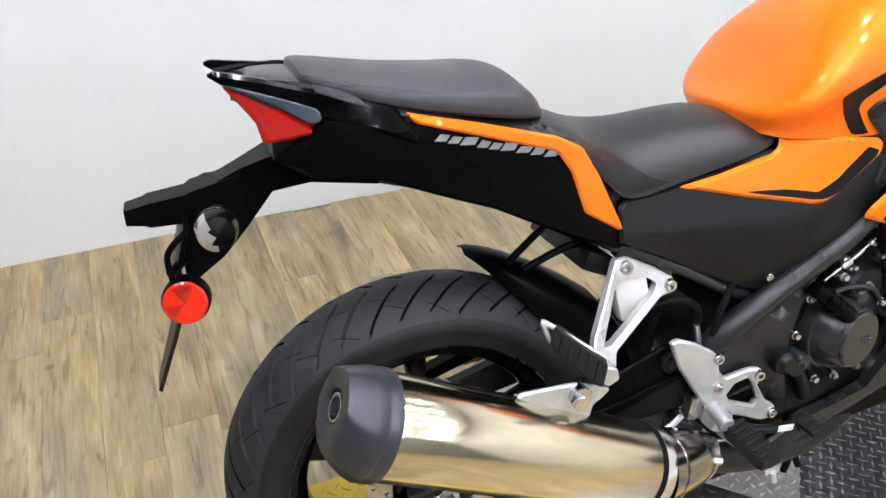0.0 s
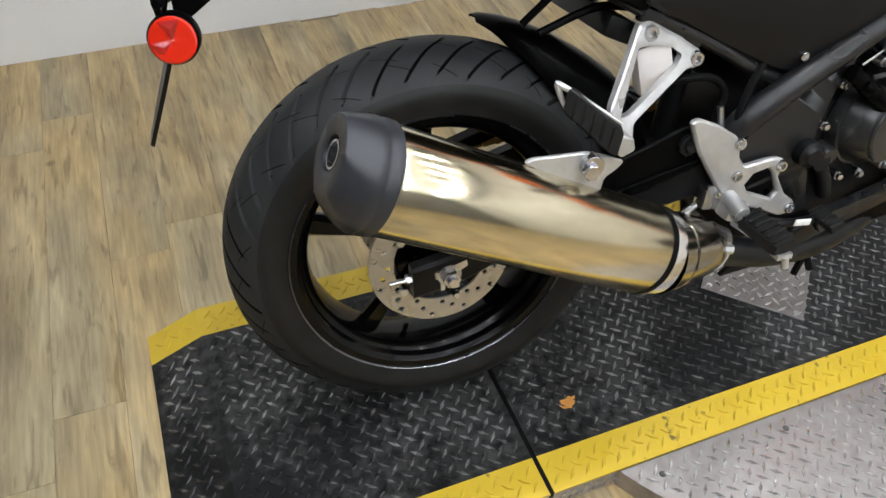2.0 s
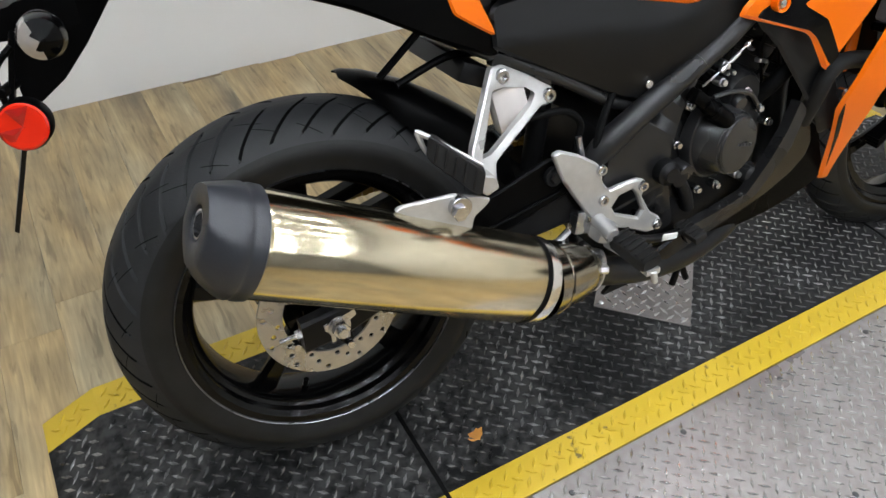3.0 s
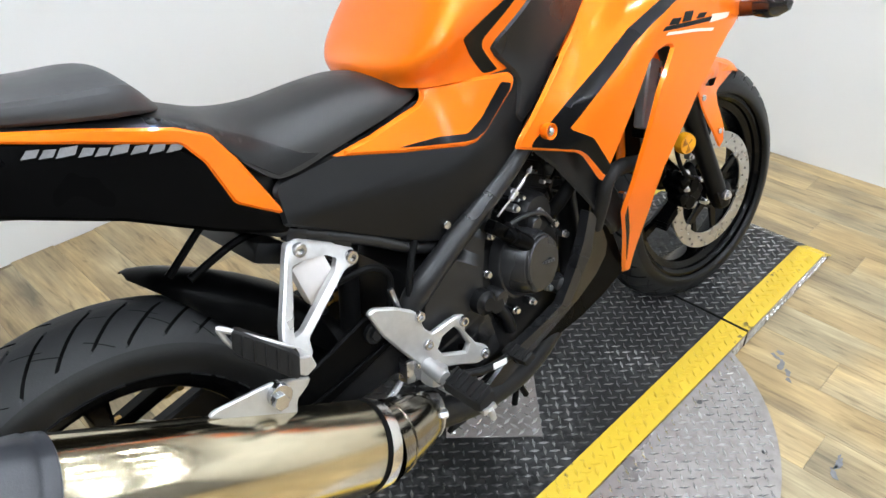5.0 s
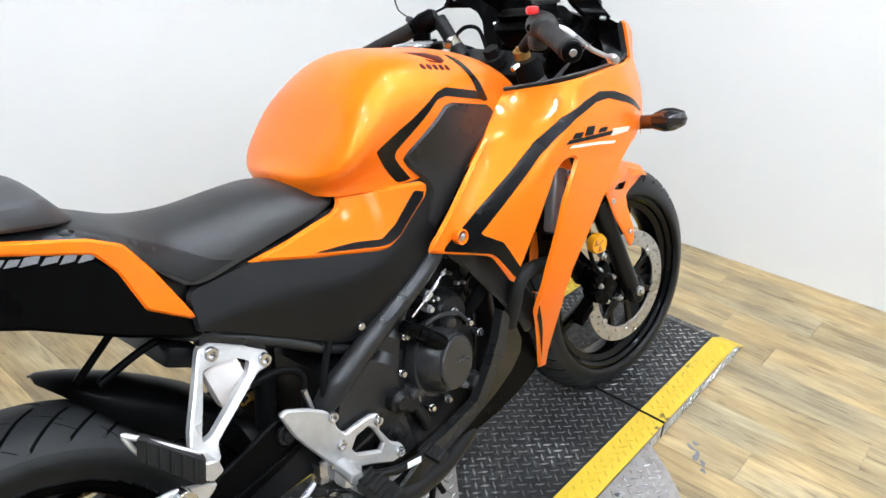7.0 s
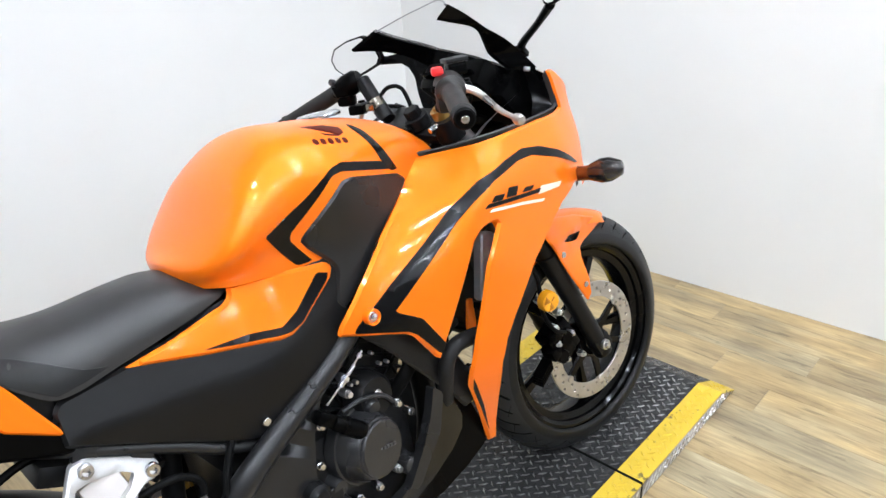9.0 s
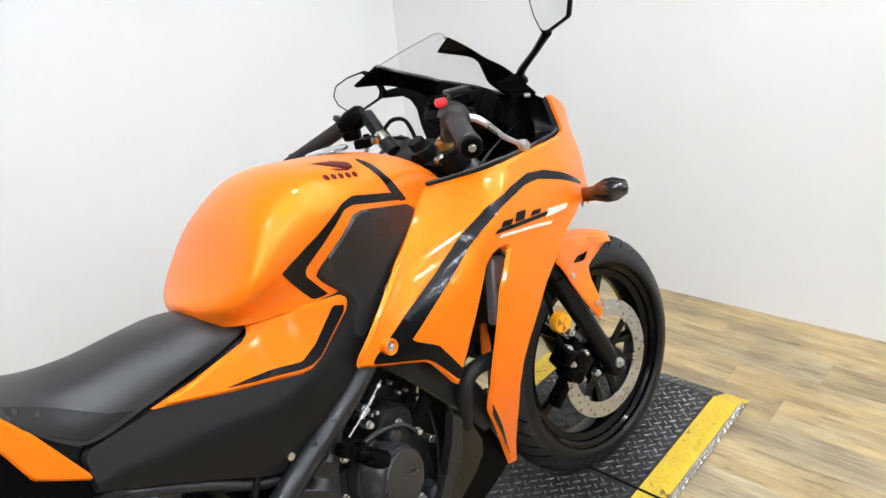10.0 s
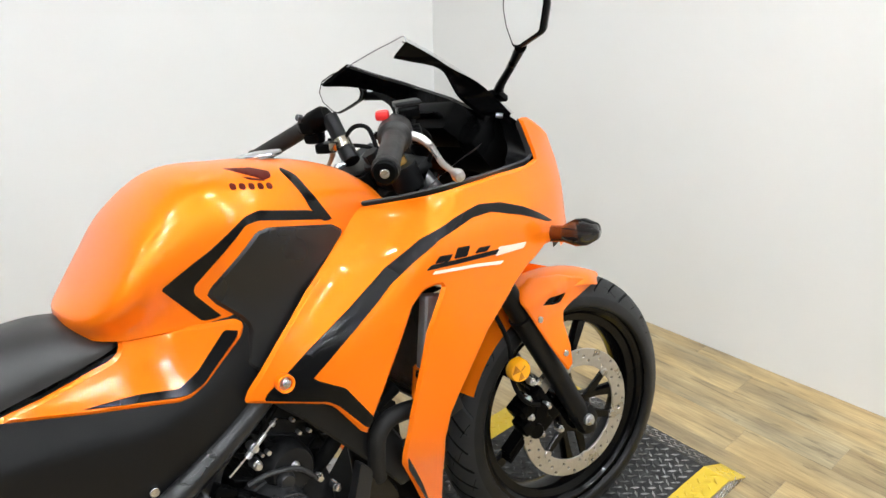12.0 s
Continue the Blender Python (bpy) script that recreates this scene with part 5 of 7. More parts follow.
rw = part("rear_wheel", join(moved(lathe([(0.02, -0.05), (0.045, -0.05), (0.05, -0.03), (0.05, 0.03), (0.045, 0.05), (0.02, 0.05)], seg=32, closed=True), Matrix.Translation(RC)), moved(spokes(5, 0.045, 0.194, 0.014, 0.016, 19), Matrix.Translation(RC))), RIM, moto, "black cast rear wheel")
tread_bm, sipe_bm = tyre(0.307, 0.07, 0.217)
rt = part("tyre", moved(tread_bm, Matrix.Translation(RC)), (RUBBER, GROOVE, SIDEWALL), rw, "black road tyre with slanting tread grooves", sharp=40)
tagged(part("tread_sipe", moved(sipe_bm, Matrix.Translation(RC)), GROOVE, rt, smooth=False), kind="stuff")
for r, y in ((0.2035, -0.0500), (0.234, -0.0655), (0.252, -0.0685)):
    part("moulded_ring", moved(lathe([(r - 0.0012, y), (r, y - 0.0012), (r + 0.0012, y), (r, y + 0.0012)], seg=96, closed=True), Matrix.Translation(RC)), RIM if r < 0.22 else SIDEWALL, rt if r > 0.22 else rw)
part("rim", moved(lathe(rim_profile(0.060, 0.2125, 0.026), seg=96, closed=True), Matrix.Translation(RC)), RIM, rw)
part("rim_edge", moved(lathe([(0.2195, -0.0640), (0.2210, -0.0652), (0.2213, -0.0620), (0.2195, -0.0620)], seg=120, closed=True), Matrix.Translation(RC)), LIP, rw)
holes = [(0.080 + 0.0105 * (k % 3), 2 * math.pi * k / 36, 0.0040) for k in range(36)]
part("brake_disc", ring_plate((RC[0], 0, RC[2]), 0.110, 0.072, -0.079, -0.075, holes), DISC, rw, "drilled steel brake disc")


def star(n, r0, r1, w0, w1, turn=0.0):
    """The outline of a carrier with n arms."""
    pts = []
    for k in range(n):
        a = 2 * math.pi * k / n + turn
        for r, w in ((r0, -w0), (r1, -w1), (r1, w1), (r0, w0)):
            pts.append((r * math.cos(a) - w * math.sin(a), r * math.sin(a) + w * math.cos(a)))
    return pts


part("hub_flange", moved(lathe([(0.03, -0.062), (0.064, -0.064), (0.067, -0.060), (0.067, -0.050), (0.03, -0.048)], seg=48, closed=True), Matrix.Translation(RC)), RIM, rw)
part("disc_carrier", moved(plate(star(5, 0.04, 0.079, 0.013, 0.008), -0.077, -0.071, 0.001, 0.02, 0, [circle2(0, 0, 0.024, 20)]), Matrix.Translation(RC)), RIM, rw)
for k in range(5):
    a = 2 * math.pi * k / 5
    part("disc_bolt", hexrod((RC[0] + 0.074 * math.cos(a), -0.076, RC[2] - 0.074 * math.sin(a)), (RC[0] + 0.074 * math.cos(a), -0.085, RC[2] - 0.074 * math.sin(a)), 0.007), STEEL, rw)
part("balance_weight", block((RC[0] - 0.205, -0.03, RC[2] + 0.01), (0.006, 0.012, 0.028), (0, 0, 0), 0.002), STEEL, rw)
part("valve_stem", rod((RC[0] - 0.05, -0.005, RC[2] - 0.19), (RC[0] - 0.045, -0.012, RC[2] - 0.165), 0.0045), SATIN, rw)
part("sprocket", ring_plate((RC[0], 0, RC[2]), 0.098, 0.06, 0.07, 0.076, [(0.078, 2 * math.pi * k / 6, 0.008) for k in range(6)], 0.0015), DISC, rw)

# swing arm
for s in (-1, 1):
    rings = []
    for x, z, h, w in ((0.50, 0.395, 0.035, 0.016), (0.40, 0.385, 0.034, 0.016), (0.25, 0.365, 0.032, 0.015), (0.10, 0.332, 0.026, 0.014), (0.02, 0.310, 0.027, 0.013), (-0.042, 0.300, 0.026, 0.012)):
        y = s * (0.098 if x > 0.05 else 0.108)
        rings.append([(x, y + w * a, z + h * b) for a, b in ((-1, -0.8), (-0.7, -1), (0.7, -1), (1, -0.8), (1, 0.8), (0.7, 1), (-0.7, 1), (-1, 0.8))])
    arm = part("swing_arm", loft(rings), FRAME_PAINT, moto, "black box-section swing arm")
    part("axle_nut", hexrod((RC[0], s * 0.12, RC[2]), (RC[0], s * 0.137, RC[2]), 0.0135), STEEL, arm)
    part("axle_washer", rod((RC[0], s * 0.119, RC[2]), (RC[0], s * 0.124, RC[2]), 0.018), STEEL, arm)
    part("axle_end", rod((RC[0], s * 0.13, RC[2]), (RC[0], s * 0.145, RC[2]), 0.008), STEEL, arm)
    part("chain_adjuster", moved(plate([(-0.014, -0.024), (-0.008, -0.024), (-0.007, -0.012), (0.007, -0.012), (0.008, -0.024), (0.014, -0.024), (0.015, 0.004), (0.028, 0.012), (0.026, 0.022), (0.006, 0.016), (-0.012, 0.012), (-0.022, 0.008), (-0.021, -0.002), (-0.014, -0.006)], -0.002, 0.002, 0.0006, 0.006, 0), Matrix.Translation((RC[0], s * 0.1215, RC[2]))), STEEL, arm)
    part("adjuster_bolt", join(rod((-0.03, s * 0.108, 0.305), (-0.075, s * 0.108, 0.301), 0.004), hexrod((-0.038, s * 0.108, 0.3045), (-0.05, s * 0.108, 0.303), 0.008)), STEEL, arm)
part("swing_arm_bridge", block((0.36, 0, 0.385), (0.09, 0.2, 0.05), (0, 8, 0), 0.01), FRAME_PAINT, moto)
part("arm_guard", join(plate([(0.13, 0.40), (0.30, 0.455), (0.37, 0.48), (0.42, 0.46), (0.43, 0.42), (0.30, 0.38), (0.16, 0.35)], -0.122, -0.112, 0.003), tube([(0.17, -0.123, 0.372), (0.30, -0.124, 0.402), (0.40, -0.124, 0.425)], 0.003, 8)), SATIN, moto)
part("arm_pivot_bolt", join(rod((0.375, -0.12, 0.452), (0.375, -0.13, 0.452), 0.016), hexrod((0.375, -0.128, 0.452), (0.375, -0.136, 0.452), 0.010)), ENGINE, moto)
# chain guard and chain on the far side
part("chain_guard", plate([(0.02, 0.40), (0.20, 0.455), (0.40, 0.46), (0.40, 0.44), (0.21, 0.435), (0.03, 0.382)], 0.062, 0.092, 0.003), SATIN, moto)
bms = []
for k in range(44):
    u = k / 43
    for z0, z1 in ((0.402, 0.425), (0.212, 0.36)):
        bms.append(block((0.02 + 0.45 * u, 0.073, z0 + (z1 - z0) * u), (0.0095, 0.016 if k % 2 else 0.011, 0.009), (0, 0, 0), 0.0))
tagged(part("drive_chain", join(*bms), BRONZE, moto, "drive chain", smooth=False), kind="stuff")

# hugger over the tyre
rings = []
for x, z, w, yc in ((0.112, 0.618, 0.016, 0.062), (0.122, 0.622, 0.036, 0.045), (0.145, 0.622, 0.054, 0.022), (0.17, 0.615, 0.062, 0.010), (0.20, 0.602, 0.066, 0.004), (0.25, 0.572, 0.068, 0.0), (0.30, 0.535, 0.07, 0.0), (0.335, 0.49, 0.07, 0.0), (0.355, 0.43, 0.07, 0.0)):
    k = min(1.0, (x - 0.112) / 0.09)
    rings.append([(x, yc + w * math.sin(radians(a)), z - (0.006 + 0.044 * k) * (1 - math.cos(radians(a))) - (0.03 * k if abs(a) > 89 else 0)) for a in range(-90, 91, 15)])
hug = loft(rings, False, False)
bmesh.ops.solidify(hug, geom=hug.faces[:], thickness=0.004)
part("tyre_hugger", hug, SATIN, moto, "black tyre hugger", sharp=50)

# muffler
MA, MB = Vector((0.285, -0.188, 0.332)), Vector((-0.0975, -0.2061, 0.5286))
ax = (MB - MA).normalized()
muf = part("muffler", turned([(0.0001, 0.0), (0.05, 0.0), (0.0635, 0.02), (0.066, 0.03), (0.0665, 0.5), (0.067, 0.985), (0.065, 1.0), (0.0001, 1.0)], MA, MB, 64), CHROME, moto, "polished steel muffler", sharp=50)
C0, C1 = MB - ax * 0.003, MB + ax * 0.064
rings = []
for r, u, fct in ((0.066, 0.0, 0), (0.0695, 0.03, 0), (0.0700, 0.20, 0), (0.0685, 0.25, 0), (0.0688, 0.32, 0), (0.0700, 0.36, 0.1), (0.0680, 0.50, 0.3), (0.0640, 0.68, 0.7), (0.0585, 0.84, 0.9), (0.0520, 0.96, 1.0), (0.0480, 1.0, 1.0), (0.026, 1.0, 0.5), (0.022, 0.97, 0), (0.019, 0.70, 0), (0.0002, 0.70, 0)):
    ring = []
    rise = 0.70 * (0.070 - max(r, 0.048)) * (1 if u > 0.33 else 0)
    for k in range(72):
        a = 2 * math.pi * k / 72
        d = (a + radians(20)) % (math.pi / 3) - math.pi / 6
        q = r * (1 - fct * (1 - math.cos(math.pi / 6) / math.cos(d)) * 0.4)
        ring.append((q * math.cos(a), u * (C1 - C0).length, q * math.sin(a) + rise))
    rings.append(ring)
cap = moved(loft(rings, True, False), Matrix.Translation(C0) @ (C1 - C0).to_track_quat("Y", "Z").to_matrix().to_4x4())
part("end_cap", cap, CAP, muf, "dark grey muffler end cap", sharp=40)
part("tail_pipe", turned([(0.0175, 0.6), (0.0175, 1.0), (0.0150, 1.0), (0.0150, 0.6)], C0 + Vector((0.006, 0, 0.013)), C1 + Vector((0.006, 0, 0.013)) - ax * 0.004, 24), STEEL, muf)
F0 = MA + ax * 0.012
part("clamp_band", turned([(0.056, 0.0), (0.0655, 0.06), (0.0672, 0.5), (0.0672, 0.94), (0.063, 1)], F0 - ax * 0.028, F0 - ax * 0.007, 48), BAND, muf)
part("gasket", turned([(0.060, 0.0), (0.0664, 0.1), (0.0664, 0.9), (0.060, 1)], F0 - ax * 0.008, F0 + ax * 0.001, 48), JOINT, muf)
E1, E2 = F0 - ax * 0.03, Vector((0.425, -0.160, 0.287))
part("inlet_cone", turned([(0.062, 0), (0.059, 0.1), (0.052, 0.4), (0.042, 0.75), (0.034, 0.93), (0.026, 1.0)], E1, E2, 40), DARKSTEEL, muf)
part("cone_shield", turned([(0.054, 0.20), (0.0585, 0.23), (0.049, 0.6), (0.045, 0.72), (0.040, 0.72)], E1, E2 + Vector((0, 0, 0.002)), 14), DARKSTEEL, muf)
part("pipe_clamp", join(turned([(0.032, 0), (0.037, 0.1), (0.037, 0.9), (0.032, 1)], E2 - Vector((0.015, -0.003, -0.006)), E2 + Vector((0.006, -0.001, -0.003)), 28), hexrod(E2 + Vector((-0.01, -0.03, 0.018)), E2 + Vector((0.006, -0.036, 0.016)), 0.007)), STEEL, muf)
part("exhaust_pipe", tube([E2, (0.47, -0.15, 0.262), (0.56, -0.14, 0.235), (0.68, -0.12, 0.225), (0.80, -0.09, 0.26), (0.88, -0.06, 0.36), (0.89, -0.05, 0.48)], [0.026, 0.024, 0.0225, 0.0225, 0.0225], 16), ENGINE, moto, "dark exhaust pipe")
hang = part("muffler_hanger", plate([(0.092, 0.507), (0.100, 0.512), (0.176, 0.508), (0.208, 0.497), (0.232, 0.486), (0.222, 0.476), (0.205, 0.466), (0.198, 0.438), (0.165, 0.450), (0.112, 0.492)], -0.196, -0.188, 0.002), ALU, moto, "aluminium muffler hanger")
part("hanger_bolt", join(rod((0.182, -0.188, 0.490), (0.182, -0.206, 0.490), 0.0160), hexrod((0.178, -0.205, 0.486), (0.178, -0.213, 0.486), 0.0115)), STEEL, hang)

# pillion peg bracket


def socket_bolt(x, y, z, r, h=0.006):
    """A flat bolt head with a hollow in its middle, facing the near side."""
    return turned([(0.0001, 0.35), (0.48 * r, 0.35), (0.52 * r, 0.98), (0.86 * r, 1.0), (r, 0.75), (r, 0.0), (0.0001, 0.0)], (x, y + 0.002, z), (x, y - h, z), 24)


BR = [(0.273, 0.621), (0.282, 0.633), (0.302, 0.634), (0.315, 0.627), (0.364, 0.599), (0.384, 0.585), (0.387, 0.575), (0.376, 0.564), (0.356, 0.565), (0.312, 0.546), (0.256, 0.522), (0.251, 0.503), (0.238, 0.501), (0.226, 0.515), (0.216, 0.536), (0.223, 0.551), (0.245, 0.581)]
hole = [(0.277, 0.607), (0.298, 0.606), (0.336, 0.596), (0.352, 0.584), (0.339, 0.571), (0.251, 0.533), (0.234, 0.533), (0.258, 0.573)]


def w_bracket(x, z):
    """The bracket's face leans out towards its foot, to clear the muffler."""
    return 0.114 - 0.292 * (x - 0.297) - 0.433 * (z - 0.621)


brk = part("pillion_peg_bracket", sheet(BR, w_bracket, -1, 0.014, 0.010, 0.0035, 0.0, 1, [hole]), ALU, moto, "cast aluminium pillion peg bracket")
for x, z in ((0.297, 0.621), (0.374, 0.576)):
    part("bracket_bolt", socket_bolt(x, -w_bracket(x, z), z, 0.0105), STEEL, brk)
for x, z in ((0.306, 0.636), (0.372, 0.600)):
    part("rail_lug", block((x, -0.094, z), (0.032, 0.018, 0.020), (0, 22, 0), 0.003), SPAR, moto)
part("fluid_reservoir", block((0.315, -0.098, 0.570), (0.054, 0.026, 0.072), (0, -14, 0), 0.008), TANK_PL, moto, "milky brake fluid reservoir behind the bracket")
part("reservoir_hose", tube([(0.345, -0.105, 0.545), (0.40, -0.11, 0.545), (0.43, -0.11, 0.52), (0.425, -0.108, 0.48), (0.42, -0.10, 0.42)], 0.006, 10), JOINT, moto)
pa, pb = Vector((0.157, -0.166, 0.573)), Vector((0.217, -0.204, 0.518))
pu = Vector((0.25, 0.05, 0.967)).normalized()
pn = (pb - pa).cross(pu).normalized()
rings = []
for u, k in ((0.0, 0.70), (0.04, 0.92), (0.12, 1.0), (0.5, 1.0), (0.88, 1.0), (0.96, 0.9), (1.0, 0.7)):
    c = pa.lerp(pb, u)
    h = 0.0165 + 0.003 * u
    rings.append([tuple(c + pu * h * a * k + pn * 0.011 * b * k) for a, b in ((-1, -0.7), (-0.85, -1), (0.85, -1), (1, -0.7), (1, 0.7), (0.85, 1), (-0.85, 1), (-1, 0.7))])
peg = part("pillion_peg", loft(rings), PEGRUB, moto, "folded pillion footpeg with black rubber")
for k in range(5):
    c = pa.lerp(pb, 0.16 + 0.17 * k) + pn * (0.0115 if pn.y < 0 else -0.0115)
    part("peg_rib", moved(block((0, 0, 0), (0.027, 0.003, 0.0035), (0, 0, 0), 0.001), Matrix.Translation(c) @ pu.to_track_quat("X", "Z").to_matrix().to_4x4()), PEGRUB, peg)
part("peg_tip", tube([(0.216, -0.205, 0.545), (0.180, -0.182, 0.570), (0.150, -0.161, 0.589), (0.148, -0.160, 0.586), (0.154, -0.164, 0.566), (0.169, -0.172, 0.540)], [0.0025, 0.003, 0.0042, 0.0044, 0.0034, 0.0018], 8, 5), ALU, peg, "bare aluminium peg tip")
part("peg_base", sheet([(0.212, 0.530), (0.236, 0.522), (0.240, 0.503), (0.222, 0.496), (0.205, 0.512)], lambda x, z: 0.205, -1, 0.03, 0.008, 0.003), ALU, peg)

# rider heel plate and peg
HP = [(0.364, 0.494), (0.376, 0.498), (0.41, 0.483), (0.442, 0.462), (0.452, 0.45), (0.455, 0.425), (0.468, 0.408), (0.50, 0.412), (0.522, 0.413), (0.538, 0.406), (0.540, 0.392), (0.532, 0.38), (0.552, 0.345), (0.572, 0.33), (0.578, 0.318), (0.565, 0.306), (0.548, 0.306), (0.51, 0.325), (0.46, 0.345), (0.435, 0.365), (0.405, 0.41), (0.38, 0.45)]
hh = [(0.487, 0.392), (0.512, 0.397), (0.522, 0.386), (0.536, 0.352), (0.528, 0.341), (0.482, 0.361), (0.474, 0.375)]
heel = part("heel_plate", plate(HP, -0.142, -0.130, 0.003, 0.01, 1, [hh]), ALU, moto, "cast aluminium heel plate")
for x, z in ((0.449, 0.449), (0.455, 0.395), (0.531, 0.399), (0.565, 0.319)):
    part("plate_bolt", socket_bolt(x, -0.142, z, 0.0088), STEEL, heel)
part("peg_mount", join(block((0.452, -0.150, 0.345), (0.034, 0.034, 0.036), (0, 20, 0), 0.009), rod((0.447, -0.140, 0.362), (0.447, -0.182, 0.352), 0.0125), rod((0.470, -0.140, 0.335), (0.466, -0.172, 0.332), 0.008)), ALU, heel)
ra, rb = Vector((0.466, -0.170, 0.338)), Vector((0.452, -0.272, 0.349))
rings = []
for u, k in ((0.0, 0.85), (0.08, 1.0), (0.9, 1.0), (1.0, 0.85)):
    c = ra.lerp(rb, u)
    rings.append([(c.x + a * 0.0185 * k, c.y, c.z + b * 0.0105 * k + a * 0.004) for a, b in ((-1, -0.6), (-0.9, 0.7), (-0.6, 1), (0.6, 1), (0.9, 0.7), (1, -0.6), (0.6, -1), (-0.6, -1))])
rp = part("rider_peg", loft(rings), PEGRUB, moto, "rider footpeg with ribbed black rubber")
for k in range(6):
    c = ra.lerp(rb, 0.1 + k * 0.16)
    part("peg_rib", block((c.x, c.y, c.z + 0.0115), (0.033, 0.0045, 0.004), (0, -12, 8), 0.001), PEGRUB, rp)
part("peg_core", loft([[(c.x + a * 0.012, c.y, c.z - 0.011 + b * 0.004) for a, b in ((-1, -1), (1, -1), (1, 1), (-1, 1))] for c in (ra + Vector((-0.006, 0.012, -0.002)), ra.lerp(rb, 0.5), rb + Vector((0, -0.004, -0.002)))]), ALU, rp, "bare aluminium core of the footpeg")
part("peg_nub", rod(tuple(rb + Vector((0, -0.004, -0.012))), tuple(rb + Vector((0.002, -0.006, -0.030))), 0.005), ALU, rp)
pedal = part("brake_pedal", tube([(0.45, -0.15, 0.34), (0.52, -0.168, 0.316), (0.575, -0.170, 0.308), (0.603, -0.168, 0.311)], [0.009, 0.007, 0.007, 0.008], 10), FRAME_PAINT, moto, "black rear brake pedal")
part("foot_pad", block((0.602, -0.184, 0.313), (0.024, 0.056, 0.014), (0, -20, 0), 0.004), PEGRUB, pedal)
for k in range(5):
    part("pad_rib", block((0.600, -0.164 - 0.010 * k, 0.3205), (0.020, 0.004, 0.004), (0, -20, 0), 0.001), PEGRUB, pedal)
part("pedal_label", block((0.565, -0.178, 0.312), (0.03, 0.002, 0.011), (0, 8, 0), 0.0005), WHITE_PL, moto)
part("brake_master_cylinder", join(rod((0.43, -0.125, 0.43), (0.44, -0.13, 0.36), 0.012), block((0.425, -0.125, 0.36), (0.03, 0.025, 0.04), (0, 10, 0), 0.004), tube([(0.40, -0.13, 0.35), (0.36, -0.14, 0.335), (0.33, -0.14, 0.325)], 0.006, 8)), STEEL, moto)
part("brake_light_spring", tube([(0.425, -0.115, 0.50), (0.432, -0.118, 0.455), (0.437, -0.12, 0.42)], 0.005, 8), STEEL, moto)

# ---- frame and engine ----
for s in (-1, 1):
    part("seat_rail", tube([(0.60, s * 0.097, 0.495), (0.497, s * 0.097, 0.534), (0.426, s * 0.096, 0.576), (0.349, s * 0.095, 0.618), (0.29, s * 0.093, 0.648), (0.10, s * 0.085, 0.750), (-0.08, s * 0.07, 0.81)], 0.0095, 12), SPAR, moto)
    part("main_spar", tube([(0.442, s * 0.098, 0.425), (0.462, s * 0.114, 0.462), (0.50, s * 0.123, 0.497), (0.555, s * 0.125, 0.531), (0.637, s * 0.126, 0.576), (0.697, s * 0.128, 0.614), (0.80, s * 0.12, 0.69), (0.95, s * 0.08, 0.80)], [0.010, 0.021, 0.0200, 0.0185, 0.0165, 0.016, 0.016], 18, 6), SPAR, moto, "black frame spar, its sheen put into the paint colour")
    part("weld_bead", turned([(0.0160, 0), (0.0178, 0.3), (0.0178, 0.7), (0.0160, 1)], (0.633, s * 0.126, 0.574), (0.637, s * 0.126, 0.5765), 24), SPAR, moto)
    part("pivot_plate", plate([(0.690, 0.590), (0.640, 0.548), (0.614, 0.499), (0.598, 0.435), (0.600, 0.37), (0.616, 0.296), (0.566, 0.282), (0.50, 0.33), (0.469, 0.40), (0.455, 0.455), (0.48, 0.48), (0.55, 0.523)], s * 0.124, s * 0.104, 0.006), SPAR, moto, "black frame plate at the swing arm pivot")
    if s < 0:
        part("tail_strut", tube([(0.205, s * 0.06, 0.690), (0.140, s * 0.055, 0.634)], 0.0055, 8), SATIN, moto)
        part("tail_strut", tube([(0.300, s * 0.06, 0.640), (0.243, s * 0.057, 0.645), (0.165, s * 0.055, 0.619)], 0.006, 8), SATIN, moto)
part("seat_rail_bridge", block((0.27, 0, 0.62), (0.05, 0.18, 0.03), (0, 25, 0), 0.006), FRAME_PAINT, moto)
part("undertray", block((0.40, 0, 0.675), (0.30, 0.15, 0.07), (0, 8, 0), 0.02), PLASTIC, moto, "black air box and undertray")
part("air_box", block((0.62, 0, 0.68), (0.30, 0.15, 0.14), (0, 0, 0), 0.03), PLASTIC, moto)
part("shock_absorber", join(rod((0.44, 0, 0.58), (0.40, 0, 0.36), 0.018), tube([(0.43 + 0.001 * k - 0.003 * k, 0.035 * math.cos(k * 0.9), 0.56 - 0.0024 * k) for k in range(60)], 0.005, 6, 1)), ENGINE, moto)
part("cable_run", tube([(0.50, -0.10, 0.56), (0.46, -0.118, 0.50), (0.455, -0.12, 0.44), (0.47, -0.115, 0.39)], 0.006, 8), JOINT, moto)

eng = part("engine", block((0.66, 0, 0.37), (0.30, 0.22, 0.22), (0, 0, 0), 0.03), ENGINE, moto, "black engine block")
part("gearbox", block((0.55, 0, 0.42), (0.16, 0.19, 0.16), (0, 0, 0), 0.03), ENGINE, eng)
part("cylinder", block((0.76, 0, 0.52), (0.14, 0.17, 0.20), (0, 25, 0), 0.02), ENGINE, eng)
part("cylinder_head", block((0.81, 0, 0.64), (0.15, 0.17, 0.10), (0, 25, 0), 0.02), ENGINE, eng)
part("sump", block((0.64, 0, 0.255), (0.26, 0.18, 0.05), (0, 0, 0), 0.02), ENGINE, eng)
for k in range(7):
    part("cooling_fin", block((0.715 + 0.012 * k, 0, 0.455 + 0.02 * k), (0.15, 0.185, 0.004), (0, 25, 0), 0.001), ENGINE, eng)
